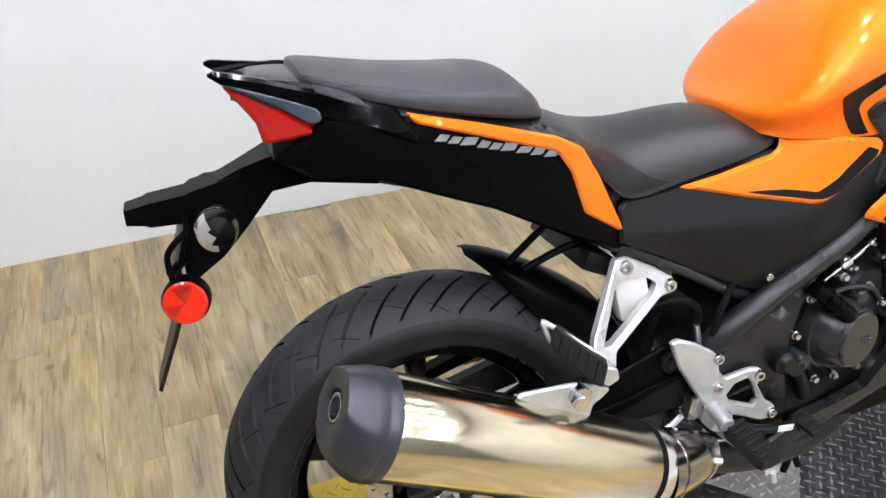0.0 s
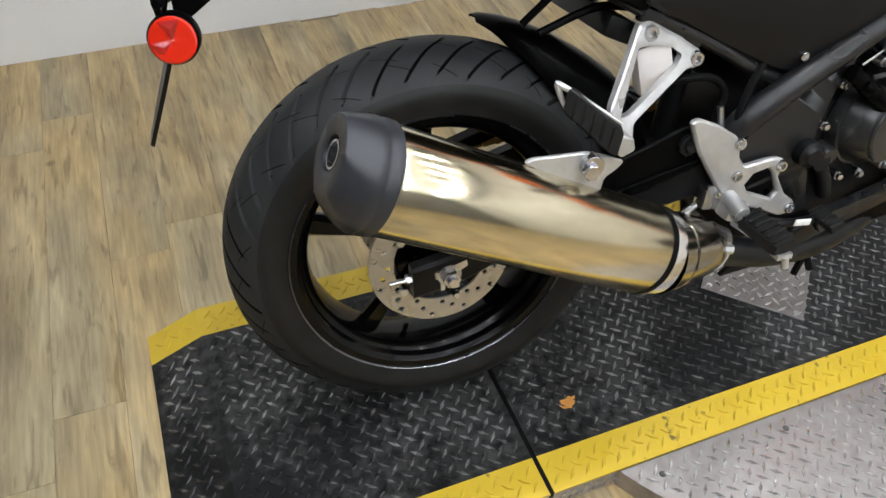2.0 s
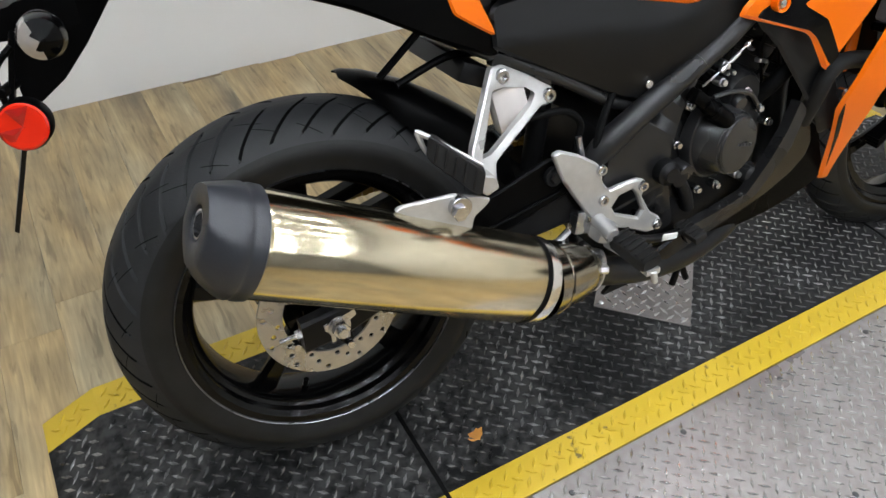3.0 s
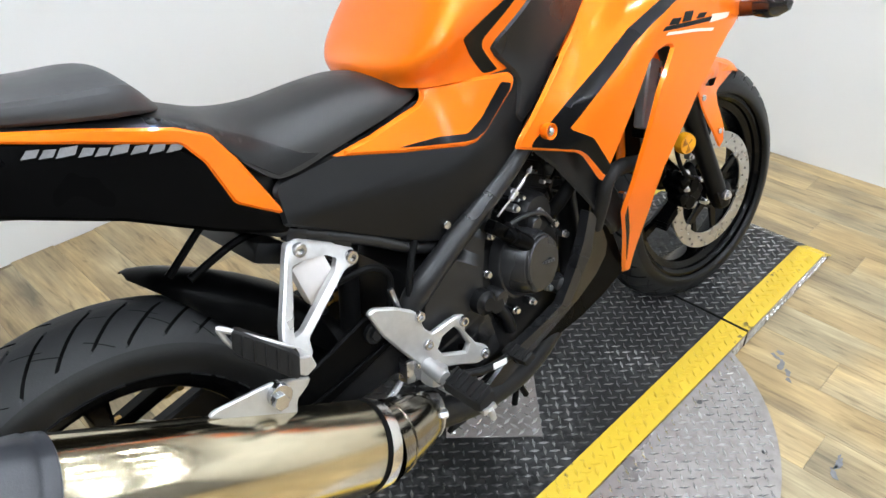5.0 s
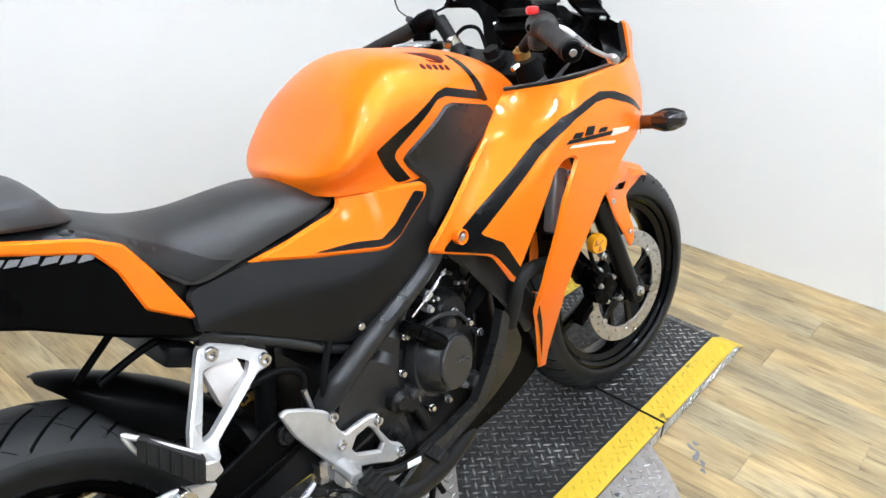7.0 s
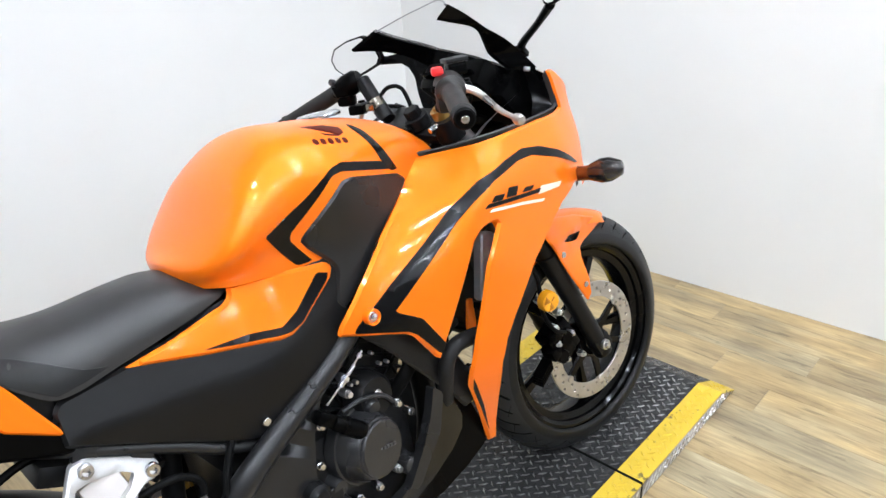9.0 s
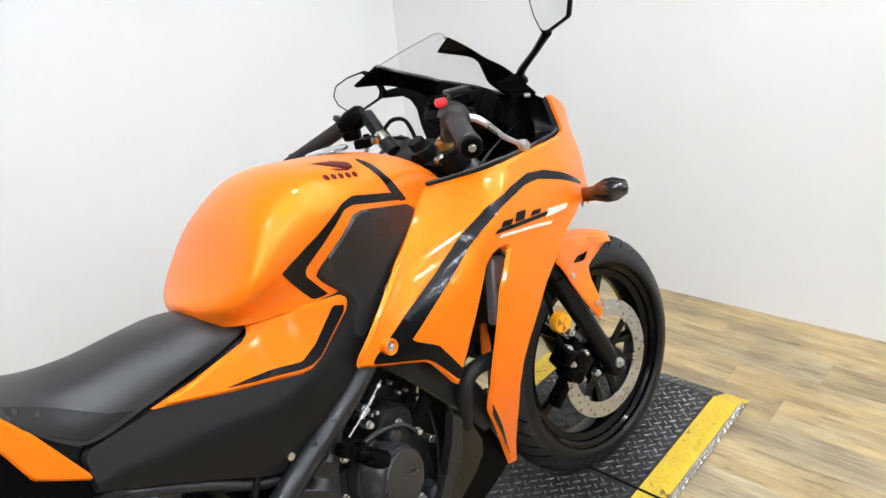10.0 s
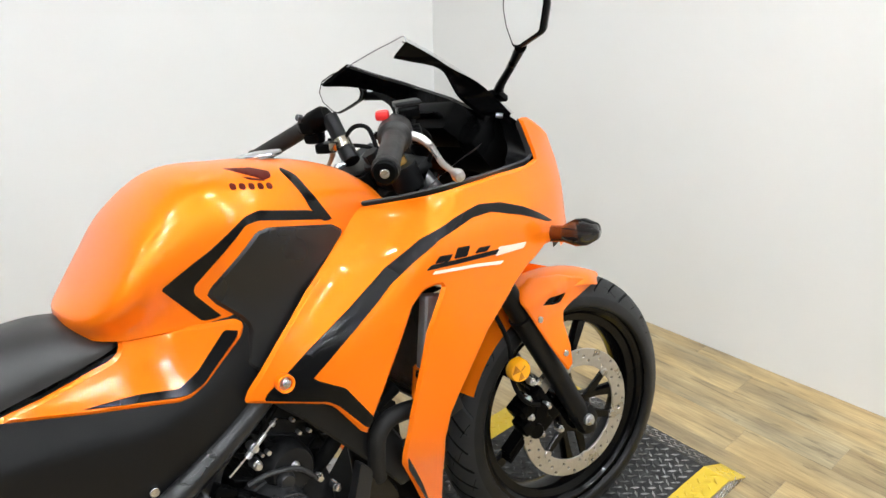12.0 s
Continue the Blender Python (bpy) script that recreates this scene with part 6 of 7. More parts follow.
part("clutch_cover", turned([(0.0001, 1.0), (0.0445, 1.0), (0.0475, 0.97), (0.0485, 0.90), (0.0505, 0.885), (0.0535, 0.80), (0.058, 0.60), (0.062, 0.40), (0.063, 0.33), (0.067, 0.32), (0.068, 0.28), (0.068, 0.0), (0.0001, 0)], (0.690, -0.10, 0.432), (0.703, -0.166, 0.434), 56), COVER, eng, "round black clutch cover", sharp=30)
part("cover_boss", turned([(0.0001, 1.0), (0.011, 1.0), (0.014, 0.8), (0.017, 0.0)], (0.722, -0.11, 0.497), (0.722, -0.140, 0.492), 20), COVER, eng)
part("gear_cover", turned([(0.0001, 1.0), (0.034, 1.0), (0.040, 0.8), (0.044, 0.0), (0.0001, 0)], (0.735, -0.09, 0.50), (0.738, -0.128, 0.50), 32), ENGINE, eng)
for k in range(8):
    part("badge_bar", block((0.680 + 0.0066 * k, -0.1645 - 0.0002 * k, 0.438 - 0.0010 * k), (0.0048, 0.003, 0.0050), (0, 8, 11), 0.0), DARKGREY, eng, smooth=False)
part("clutch_arm_cover", block((0.628, -0.142, 0.523), (0.036, 0.022, 0.022), (0, 40, 0), 0.005), SATIN, eng)
for x, z in ((0.625, 0.508), (0.607, 0.445), (0.687, 0.533), (0.742, 0.506), (0.701, 0.347), (0.746, 0.355), (0.688, 0.561), (0.775, 0.47), (0.66, 0.35), (0.80, 0.44)):
    part("engine_bolt", join(rod((x, -0.11, z), (x, -0.129, z), 0.0075), hexrod((x, -0.128, z), (x, -0.135, z), 0.0058)), STEEL, eng)
part("oil_filler", turned([(0.0001, 0), (0.012, 0), (0.0135, 0.1), (0.0135, 0.3), (0.015, 0.32), (0.015, 0.9), (0.013, 1.0), (0.0001, 1.0)], (0.640, -0.145, 0.513), (0.682, -0.156, 0.476), 20), SATIN, eng, "black ribbed filler cap")
part("drain_cap", turned([(0.0001, 1), (0.010, 1.0), (0.016, 0.9), (0.019, 0.6), (0.020, 0.0)], (0.769, -0.11, 0.353), (0.769, -0.145, 0.353), 28), COVER, eng)
part("cover_rib", tube([(0.665, -0.135, 0.515), (0.70, -0.138, 0.518), (0.745, -0.135, 0.503), (0.775, -0.13, 0.465)], 0.004, 8), COVER, eng)
part("gear_lever_boss", turned([(0.0001, 1), (0.013, 1.0), (0.016, 0.7), (0.018, 0.0)], (0.628, -0.105, 0.395), (0.628, -0.135, 0.392), 20), COVER, eng)
part("water_pipe", tube([(0.625, -0.118, 0.375), (0.640, -0.122, 0.345), (0.648, -0.122, 0.315)], 0.011, 12), ENGINE, eng)
part("sight_cap", turned([(0.0001, 1), (0.012, 1.0), (0.014, 0.9), (0.017, 0.85), (0.021, 0.8), (0.022, 0.3), (0.0001, 0.3)], (0.585, -0.105, 0.405), (0.585, -0.15, 0.405), 28), ENGINE, eng)
part("starter_cap", rod((0.615, -0.11, 0.385), (0.615, -0.135, 0.385), 0.016), ENGINE, eng)
part("idle_screw", join(tube([(0.643, -0.132, 0.537), (0.686, -0.136, 0.566), (0.726, -0.138, 0.596)], 0.0017, 6), rod((0.672, -0.1345, 0.5555), (0.681, -0.1355, 0.562), 0.0050), rod((0.690, -0.136, 0.568), (0.706, -0.137, 0.580), 0.0033), rod((0.716, -0.1375, 0.588), (0.722, -0.138, 0.5925), 0.0042)), STEEL, eng)
rnd = random.Random(21)
for k in range(11):
    x, z = rnd.uniform(0.66, 0.86), rnd.uniform(0.54, 0.66)
    y = -0.10 - rnd.uniform(0, 0.02)
    part("head_bolt", hexrod((x, y, z), (x, y - 0.012, z), rnd.uniform(0.0028, 0.0046)), STEEL, eng)
for k in range(7):
    x = 0.66 + 0.03 * k
    part("wire", tube([(x, -0.09, 0.66), (x + rnd.uniform(-0.02, 0.02), -0.108 - rnd.uniform(0, 0.01), 0.61), (x + rnd.uniform(-0.05, 0.05), -0.105, 0.56), (x + rnd.uniform(-0.05, 0.06), -0.09, 0.50)], rnd.uniform(0.0025, 0.0045), 8, 5), JOINT, eng)
part("water_pump_hose", tube([(0.78, -0.09, 0.46), (0.80, -0.12, 0.50), (0.83, -0.13, 0.53), (0.87, -0.14, 0.545), (0.93, -0.13, 0.56)], 0.013, 12), JOINT, moto)

# belly rail and front engine guard
part("belly_rail", plate([(0.834, 0.479), (0.852, 0.459), (0.828, 0.394), (0.786, 0.348), (0.763, 0.323), (0.644, 0.288), (0.626, 0.266), (0.606, 0.300), (0.675, 0.314), (0.742, 0.332), (0.785, 0.384), (0.814, 0.43)], -0.160, -0.140, 0.005, 0.012), SPAR, moto, "satin black belly rail beside the engine")


def w_belly(x, z):
    return 0.153 - 0.16 * max(0.0, 0.6 * x - 0.8 * z - 0.155)


part("belly_side", sheet([(0.852, 0.464), (0.878, 0.440), (0.903, 0.385), (0.899, 0.355), (0.868, 0.326), (0.812, 0.300), (0.745, 0.281), (0.665, 0.262), (0.545, 0.232), (0.532, 0.255), (0.599, 0.288), (0.644, 0.294), (0.763, 0.327), (0.786, 0.352), (0.828, 0.398)], w_belly, -1, 0.005, 0.012, 0.006), BELLY, moto, "gloss black belly panel reflecting the track")
part("belly_lower", sheet([(0.885, 0.44), (0.938, 0.395), (0.972, 0.300), (0.955, 0.283), (0.900, 0.262), (0.834, 0.246), (0.74, 0.236), (0.66, 0.236), (0.70, 0.28), (0.86, 0.34)], lambda x, z: 0.122, -1, 0.006, 0.014, 0.004), SATIN, moto, "black lower edge of the belly panel")
part("belly_pan", loft([[(x, y, z) for y, z in ((-w, zt), (-w * 0.9, zb + 0.02), (-w * 0.5, zb), (w * 0.5, zb), (w * 0.9, zb + 0.02), (w, zt))] for x, w, zb, zt in ((0.60, 0.085, 0.20, 0.26), (0.72, 0.085, 0.19, 0.27), (0.84, 0.075, 0.21, 0.31), (0.93, 0.07, 0.27, 0.40), (0.965, 0.065, 0.35, 0.50))]), SATIN, moto, "black belly pan")
FRT = [(0.716, 0.635), (0.728, 0.617), (0.756, 0.588), (0.825, 0.503), (0.875, 0.438), (0.902, 0.400), (0.925, 0.41), (0.930, 0.455), (0.895, 0.520), (0.873, 0.560), (0.821, 0.625), (0.773, 0.645)]
both("fairing_inner", lambda s: sheet(FRT, lambda x, z: min(w_fair(x, z) - 0.012, 0.163), s, 0.004, 0.014, 0.005), PLASTIC, label="black inner fairing panel")
part("frame_wedge", plate([(0.477, 0.191), (0.536, 0.243), (0.605, 0.255), (0.590, 0.202)], -0.122, -0.114, 0.003), FRAME_PAINT, moto)

both("fairing_return", lambda s: sheet([(0.984, 0.574), (0.999, 0.572), (0.998, 0.525), (0.984, 0.484), (0.966, 0.492), (0.972, 0.530)], lambda x, z: 0.118, s, 0.004, 0.012, 0.003), ORANGE, label="orange inner flange of the fairing")
# radiator behind the fairing slot
rad = part("radiator", block((1.01, 0, 0.60), (0.03, 0.29, 0.26), (0, -12, 0), 0.004), RAD, moto, "aluminium radiator")
for k in range(16):
    part("radiator_fin", block((1.028, 0, 0.49 + 0.0145 * k), (0.034, 0.286, 0.002), (0, -12, 0), 0.0), RAD, rad, smooth=False)
for s in (-1, 1):
    side_tank = part("radiator_tank", block((0.986, s * 0.177, 0.648), (0.034, 0.024, 0.122), (0, 14, 0), 0.009, 3), RADTANK, rad, "bare aluminium radiator tank")
    part("tank_seam", rod((0.987, s * 0.190, 0.588), (1.013, s * 0.190, 0.700), 0.0022, 8), STEEL, side_tank)
    part("tank_foot", block((0.970, s * 0.178, 0.580), (0.034, 0.026, 0.014), (0, 14, 0), 0.004), SATIN, side_tank)
part("radiator_hose", tube([(1.00, -0.15, 0.51), (0.955, -0.168, 0.528), (0.896, -0.172, 0.536), (0.867, -0.172, 0.520), (0.860, -0.165, 0.485), (0.868, -0.14, 0.43)], 0.0145, 14), PEGRUB, moto, "curved black radiator hose")
part("hose_clamp_bolt", hexrod((0.91, -0.165, 0.48), (0.912, -0.178, 0.48), 0.0085), STEEL, moto)

# side stand on the far side
part("side_stand", join(tube([(0.56, 0.11, 0.26), (0.60, 0.17, 0.18), (0.66, 0.235, 0.06)], 0.011, 12), block((0.665, 0.242, 0.058), (0.06, 0.05, 0.008), (-12, 0, 20), 0.003)), FRAME_PAINT, moto, "black side stand")
part("drain_hose", tube([(0.63, -0.11, 0.27), (0.645, -0.118, 0.205), (0.634, -0.12, 0.158)], 0.006, 8), JOINT, moto)
part("drain_hose", tube([(0.64, -0.11, 0.27), (0.650, -0.118, 0.205), (0.665, -0.12, 0.162)], 0.006, 8), JOINT, moto)

# ---- front end, turned with the bars ----
STEER = -6.0
A0 = Vector((1.345, 0, 0.29))
AXIS = Vector((-math.sin(radians(25.5)), 0, math.cos(radians(25.5))))
TURN = Matrix.Translation(A0) @ Matrix.Rotation(radians(STEER), 4, AXIS) @ Matrix.Translation(-A0)
FC = Vector((1.388, 0, 0.288))


WHEEL_TURN = Matrix.Translation((0.023, 0.028, -0.002)) @ TURN


def fpart(name, bm, material, parent=None, label="", sharp=32, smooth=True):
    """A part of the wheel and fork."""
    return part(name, moved(bm, WHEEL_TURN), material, parent or moto, label, sharp, smooth)


def bpart(name, bm, material, parent=None, label="", sharp=32, smooth=True):
    """A part of the handlebars."""
    return part(name, moved(bm, TURN), material, parent or moto, label, sharp, smooth)


TF = Matrix.Translation(FC)
fw = fpart("front_wheel", join(moved(lathe([(0.015, -0.045), (0.035, -0.045), (0.04, -0.03), (0.04, 0.03), (0.035, 0.045), (0.015, 0.045)], seg=32, closed=True), TF), moved(spokes(5, 0.036, 0.198, 0.012, 0.013, 62), TF)), RIM, None, "black cast front wheel")
tread_bm, sipe_bm = tyre(0.294, 0.059, 0.226)
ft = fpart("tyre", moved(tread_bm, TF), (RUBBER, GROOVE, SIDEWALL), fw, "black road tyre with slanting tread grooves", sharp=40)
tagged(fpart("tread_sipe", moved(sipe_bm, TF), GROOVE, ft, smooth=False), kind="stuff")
fpart("rim", moved(lathe(rim_profile(0.046, 0.222), seg=96, closed=True), TF), RIM, fw)
fpart("rim_edge", moved(lathe([(0.2290, -0.0520), (0.2305, -0.0532), (0.2308, -0.0500), (0.229, -0.0500)], seg=120, closed=True), TF), LIP, fw)
holes = [(0.116 + 0.010 * (k % 3), 2 * math.pi * k / 48, 0.0034) for k in range(48)]
fpart("brake_disc", moved(ring_plate((0, 0, 0), 0.143, 0.106, -0.072, -0.0675, holes), TF), DISC, fw, "drilled steel brake disc")
fpart("disc_carrier", moved(plate(star(6, 0.042, 0.112, 0.010, 0.0065, -0.4), -0.072, -0.064, 0.001, 0.02, 0, [circle2(0, 0, 0.022, 20)]), TF), RIM, fw)
for k in range(6):
    a = 2 * math.pi * k / 6 + 0.4
    fpart("disc_button", rod((FC.x + 0.108 * math.cos(a), -0.066, FC.z - 0.108 * math.sin(a)), (FC.x + 0.108 * math.cos(a), -0.0755, FC.z - 0.108 * math.sin(a)), 0.0085), DISC, fw)
fpart("valve_stem", rod((FC.x + 0.02, -0.005, FC.z - 0.19), (FC.x + 0.02, -0.012, FC.z - 0.165), 0.0045), SATIN, fw)
for s in (-1, 1):
    up = AXIS
    foot = FC + Vector((0, s * 0.088, 0))
    top = foot + up * 0.655 + Vector((-0.022, 0.020 if s < 0 else 0.0, 0))
    leg = fpart("fork_leg", join(turned([(0.0001, 0), (0.021, 0), (0.0235, 0.03), (0.0215, 0.10), (0.0220, 0.5), (0.0245, 0.93), (0.0265, 0.97), (0.0265, 1.0), (0.020, 1.0)], foot - up * 0.035, foot + up * 0.30, 28), block(tuple(foot + Vector((0.004, 0, 0))), (0.05, 0.04, 0.05), (0, -25, 0), 0.012)), FRAME_PAINT, None, "black fork leg")
    fpart("fork_sleeve", rod(foot + up * 0.29, foot + up * 0.50, 0.0225, 24), FRAME_PAINT, leg)
    fpart("fork_tube", rod(foot + up * 0.49, top, 0.0205, 24), STEEL, leg)
    fpart("axle_end", join(rod(foot + Vector((0, s * 0.018, 0)), foot + Vector((0, s * 0.028, 0)), 0.0125), hexrod(foot + Vector((0, s * 0.026, 0)), foot + Vector((0, s * 0.034, 0)), 0.008)), STEEL, leg)
fpart("triple_clamp", join(block((1.105, 0, 0.80), (0.09, 0.24, 0.03), (0, -25, 0), 0.01), block((1.058, 0, 0.884), (0.08, 0.22, 0.022), (0, -25, 0), 0.008)), FRAME_PAINT, None, "black fork clamp")
# caliper, hoses and amber reflector
cal = fpart("brake_caliper", join(
    block((1.255, -0.088, 0.345), (0.05, 0.05, 0.085), (0, -32, 0), 0.008),
    block((1.235, -0.098, 0.375), (0.03, 0.04, 0.03), (0, -20, 0), 0.006),
    block((1.232, -0.098, 0.335), (0.03, 0.04, 0.03), (0, -20, 0), 0.006),
    block((1.29, -0.085, 0.35), (0.04, 0.02, 0.09), (0, -28, 0), 0.006),
    rod((1.25, -0.10, 0.32), (1.25, -0.118, 0.32), 0.016), rod((1.265, -0.10, 0.36), (1.265, -0.118, 0.36), 0.016)), SATIN, None, "black brake caliper")
for x, z in ((1.252, 0.428), (1.284, 0.363), (1.238, 0.395), (1.31, 0.30), (1.262, 0.308), (1.24, 0.355)):
    fpart("caliper_bolt", join(rod((x, -0.10, z), (x, -0.116, z), 0.0075), hexrod((x, -0.114, z), (x, -0.121, z), 0.005)), STEEL, cal)
for z in (0.285, 0.29, 0.297, 0.304):
    fpart("pad_fin", block((1.205, -0.09, z), (0.05, 0.03, 0.003), (0, -38, 0), 0.0005), SATIN, cal, smooth=False)
fpart("brake_hose", tube([(1.262, -0.115, 0.375), (1.225, -0.12, 0.40), (1.205, -0.115, 0.45), (1.215, -0.10, 0.52), (1.19, -0.09, 0.60)], 0.005, 8), JOINT)
fpart("hose_bracket", block((1.23, -0.098, 0.47), (0.03, 0.012, 0.018), (0, -30, 0), 0.002), STEEL)
am = fpart("amber_reflector", turned([(0.0001, 0), (0.020, 0), (0.0230, 0.2), (0.0230, 0.75), (0.0205, 1.0), (0.0001, 1.0)], (1.212, -0.118, 0.476), (1.209, -0.140, 0.476), 32), AMBER, None, "round amber reflector on the fork")
for k in range(3):
    a0 = radians(120 * k + 5)
    bm = raw([(0, 0, 0), (0.0195 * math.cos(a0), 0, 0.0195 * math.sin(a0)), (0.0195 * math.cos(a0 + 1.0), 0, 0.0195 * math.sin(a0 + 1.0)), (0.011 * math.cos(a0 + 0.5), -0.0016, 0.013 * math.sin(a0 + 0.5))], [(0, 1, 3), (1, 2, 3), (2, 0, 3), (0, 2, 1)])
    fpart("reflector_facet", moved(bm, Matrix.Translation((1.209, -0.1402, 0.476))), DARK_AMBER, am, smooth=False)

# front mudguard
rings = []
for a in np.linspace(61, 152, 22):
    r = 0.302 + 0.006 * math.sin(radians((a - 61) / 91 * 180))
    ring = []
    for k in range(-10, 11):
        u = k / 10
        hw = 0.066 * min(1, 0.25 + (a - 61) / 14) if a < 72 else 0.066
        ring.append((FC.x + (r - 0.024 * abs(u) ** 2.5) * math.cos(radians(a)), hw * u, FC.z + (r - 0.024 * abs(u) ** 2.5) * math.sin(radians(a))))
    rings.append(ring)
mg = loft(rings, False, False)
bmesh.ops.solidify(mg, geom=mg.faces[:], thickness=0.003)
guard = fpart("front_mudguard", mg, ORANGE, None, "glossy orange front mudguard", sharp=60)
FEND = [(1.25, 0.620), (1.291, 0.628), (1.378, 0.605), (1.452, 0.575), (1.487, 0.556), (1.480, 0.546), (1.40, 0.540), (1.362, 0.536), (1.350, 0.520), (1.346, 0.468), (1.348, 0.440), (1.334, 0.425), (1.305, 0.476), (1.280, 0.526), (1.252, 0.574), (1.240, 0.597)]
FHOLE = [(1.297, 0.574), (1.321, 0.581), (1.389, 0.564), (1.361, 0.555), (1.332, 0.562)]


def w_guard(x, z):
    """The mudguard's cheek: narrow at its beak, wide where it is bolted outside the fork."""
    a = spl(x, [(1.26, 0.126), (1.30, 0.112), (1.34, 0.098), (1.39, 0.074), (1.45, 0.055), (1.50, 0.038)])
    return a + (0.127 - a) * max(0.0, min(1.0, (0.545 - z) / 0.07)) - max(0.0, z - 0.59) * 0.8


for s in (-1, 1):
    fpart("mudguard_side", sheet(FEND, w_guard, s, 0.004, 0.01, 0.004, 0.0, 1, [FHOLE]), ORANGE, guard)
    fpart("mudguard_recess", sheet(FHOLE, lambda x, z: w_guard(x, z) - 0.012, s, 0.003, 0.01, 0.001, 0.0, 0), SATIN, guard)
    for x, z in ((1.280, 0.553), (1.329, 0.468)):
        fpart("mudguard_bolt", rod((x, s * (w_guard(x, z) - 0.008), z), (x, s * (w_guard(x, z) + 0.004), z), 0.0065), STEEL, guard)

# ---- handlebars and controls ----
for s in (-1, 1):
    gi, ge = (Vector((0.985, -0.205, 0.968)), Vector((0.898, -0.338, 0.953))) if s < 0 else (Vector((1.011, 0.205, 0.956)), Vector((0.931, 0.310, 0.902)))
    gd = (ge - gi).normalized()
    if s < 0:
        bar = bpart("clip_on_bar", join(tube([(1.045, -0.09, 0.925), (1.03, -0.13, 0.950), gi.lerp(Vector((1.03, -0.13, 0.955)), 0.4), gi], 0.0115, 12), rod((1.062, -0.088, 0.865), (1.050, -0.088, 0.905), 0.026, 24)), FRAME_PAINT, None, "black clip-on handlebar")
        bpart("fork_cap", join(rod((1.052, -0.080, 0.902), (1.044, -0.080, 0.922), 0.0155, 24), hexrod((1.045, -0.080, 0.920), (1.043, -0.080, 0.927), 0.009)), BRONZE, bar, "bronze-coloured fork cap")
    else:
        bar = bpart("clip_on_bar", join(tube([(1.043, 0.150, 0.962), (1.035, 0.180, 0.966), gi.lerp(Vector((1.03, 0.18, 0.966)), 0.3), gi], 0.0125, 12), rod((1.044, 0.156, 0.974), (1.043, 0.118, 0.930), 0.0150, 24), rod((1.043, 0.106, 0.918), (1.043, 0.086, 0.896), 0.0165, 24)), FRAME_PAINT, None, "black clip-on handlebar")
        bpart("clamp_ring", join(turned([(0.013, 0), (0.0165, 0.08), (0.0165, 0.92), (0.013, 1.0)], (1.043, 0.121, 0.934), (1.043, 0.103, 0.914), 24), block((1.026, 0.110, 0.926), (0.020, 0.018, 0.016), (0, 0, 30), 0.004)), DARKSTEEL, bar, "bare metal clamp ring")
        bpart("choke_cable", tube([(1.05, 0.12, 0.935), (1.065, 0.10, 0.955), (1.08, 0.075, 0.950), (1.085, 0.06, 0.91)], 0.0042, 8), JOINT, bar)
    bpart("bar_clamp_bolt", hexrod((1.03, s * 0.09, 0.895), (1.012, s * 0.09, 0.89), 0.006), STEEL, bar)
    bpart("grip", turned([(0.0001, -0.02), (0.020, -0.02), (0.0205, 0.0), (0.0175, 0.03), (0.0165, 0.1), (0.0165, 0.9), (0.0185, 0.94), (0.0185, 0.97), (0.0145, 1.0), (0.0001, 1.0)], gi, ge, 28), GRIP, bar, "black rubber grip")
    end = bpart("bar_end", rod(ge - gd * 0.002, ge + gd * 0.014, 0.0165, 24, 0.003), SATIN, bar)
    bpart("end_screw", rod(ge + gd * 0.012, ge + gd * 0.0165, 0.006, 12), STEEL, end)
    sw = gi - gd * 0.028
    if s < 0:
        housing = bpart("switch_housing", join(turned([(0.0001, 0), (0.019, 0.0), (0.0255, 0.12), (0.0270, 0.5), (0.0250, 0.88), (0.019, 1), (0.0001, 1)], sw - gd * 0.024, sw + gd * 0.030, 28), block(tuple(sw + Vector((-0.012, 0, -0.022))), (0.03, 0.04, 0.03), (0, 0, -32), 0.009)), GRIP, bar, "black switch housing")
        bpart("kill_switch", block(tuple(sw + Vector((-0.012, 0.010, 0.029))), (0.020, 0.024, 0.014), (0, 0, -32), 0.005), REDSW, housing, "red engine stop switch")
        bpart("starter_button", rod(sw + Vector((-0.024, 0.004, 0.002)), sw + Vector((-0.031, 0.0, 0.003)), 0.006), SATIN, housing)
    else:
        housing = bpart("switch_housing", join(turned([(0.0001, 0), (0.017, 0.0), (0.0225, 0.15), (0.0235, 0.6), (0.020, 0.9), (0.0001, 1)], sw - gd * 0.03, sw + gd * 0.026, 24), block(tuple(sw + Vector((-0.014, 0.004, -0.008))), (0.026, 0.04, 0.026), (0, 0, 32), 0.010), block(tuple(sw + Vector((-0.006, 0.006, -0.026))), (0.03, 0.036, 0.030), (0, 0, 32), 0.010)), SATIN, bar, "black switch housing")
        bpart("switch_button", rod(sw + Vector((-0.02, 0.018, 0.010)), sw + Vector((-0.031, 0.016, 0.013)), 0.0065), COWL_LIP, housing)
    piv = gi + (Vector((0.045, 0.015, -0.002)) if s < 0 else Vector((0.045, -0.010, -0.040)))
    if s < 0:
        ball, near = Vector((0.976, -0.325, 0.908)), Vector((0.984, -0.285, 0.920))
        ld = (ball - near).normalized()
        part("lever", join(tube([(0.980, -0.190, 0.966), (0.988, -0.202, 0.961), (1.000, -0.216, 0.953), (1.004, -0.232, 0.941), (0.994, -0.260, 0.929), near, ball], [0.0055, 0.0062, 0.0066, 0.0056, 0.0048, 0.0044, 0.0040], 12, 6, 0.7), turned([(0.0001, 0), (0.007, 0.1), (0.0092, 0.5), (0.007, 0.9), (0.0001, 1)], ball - ld * 0.010, ball + ld * 0.010, 16)), LEVER, bar, "dull aluminium hand lever")
    else:
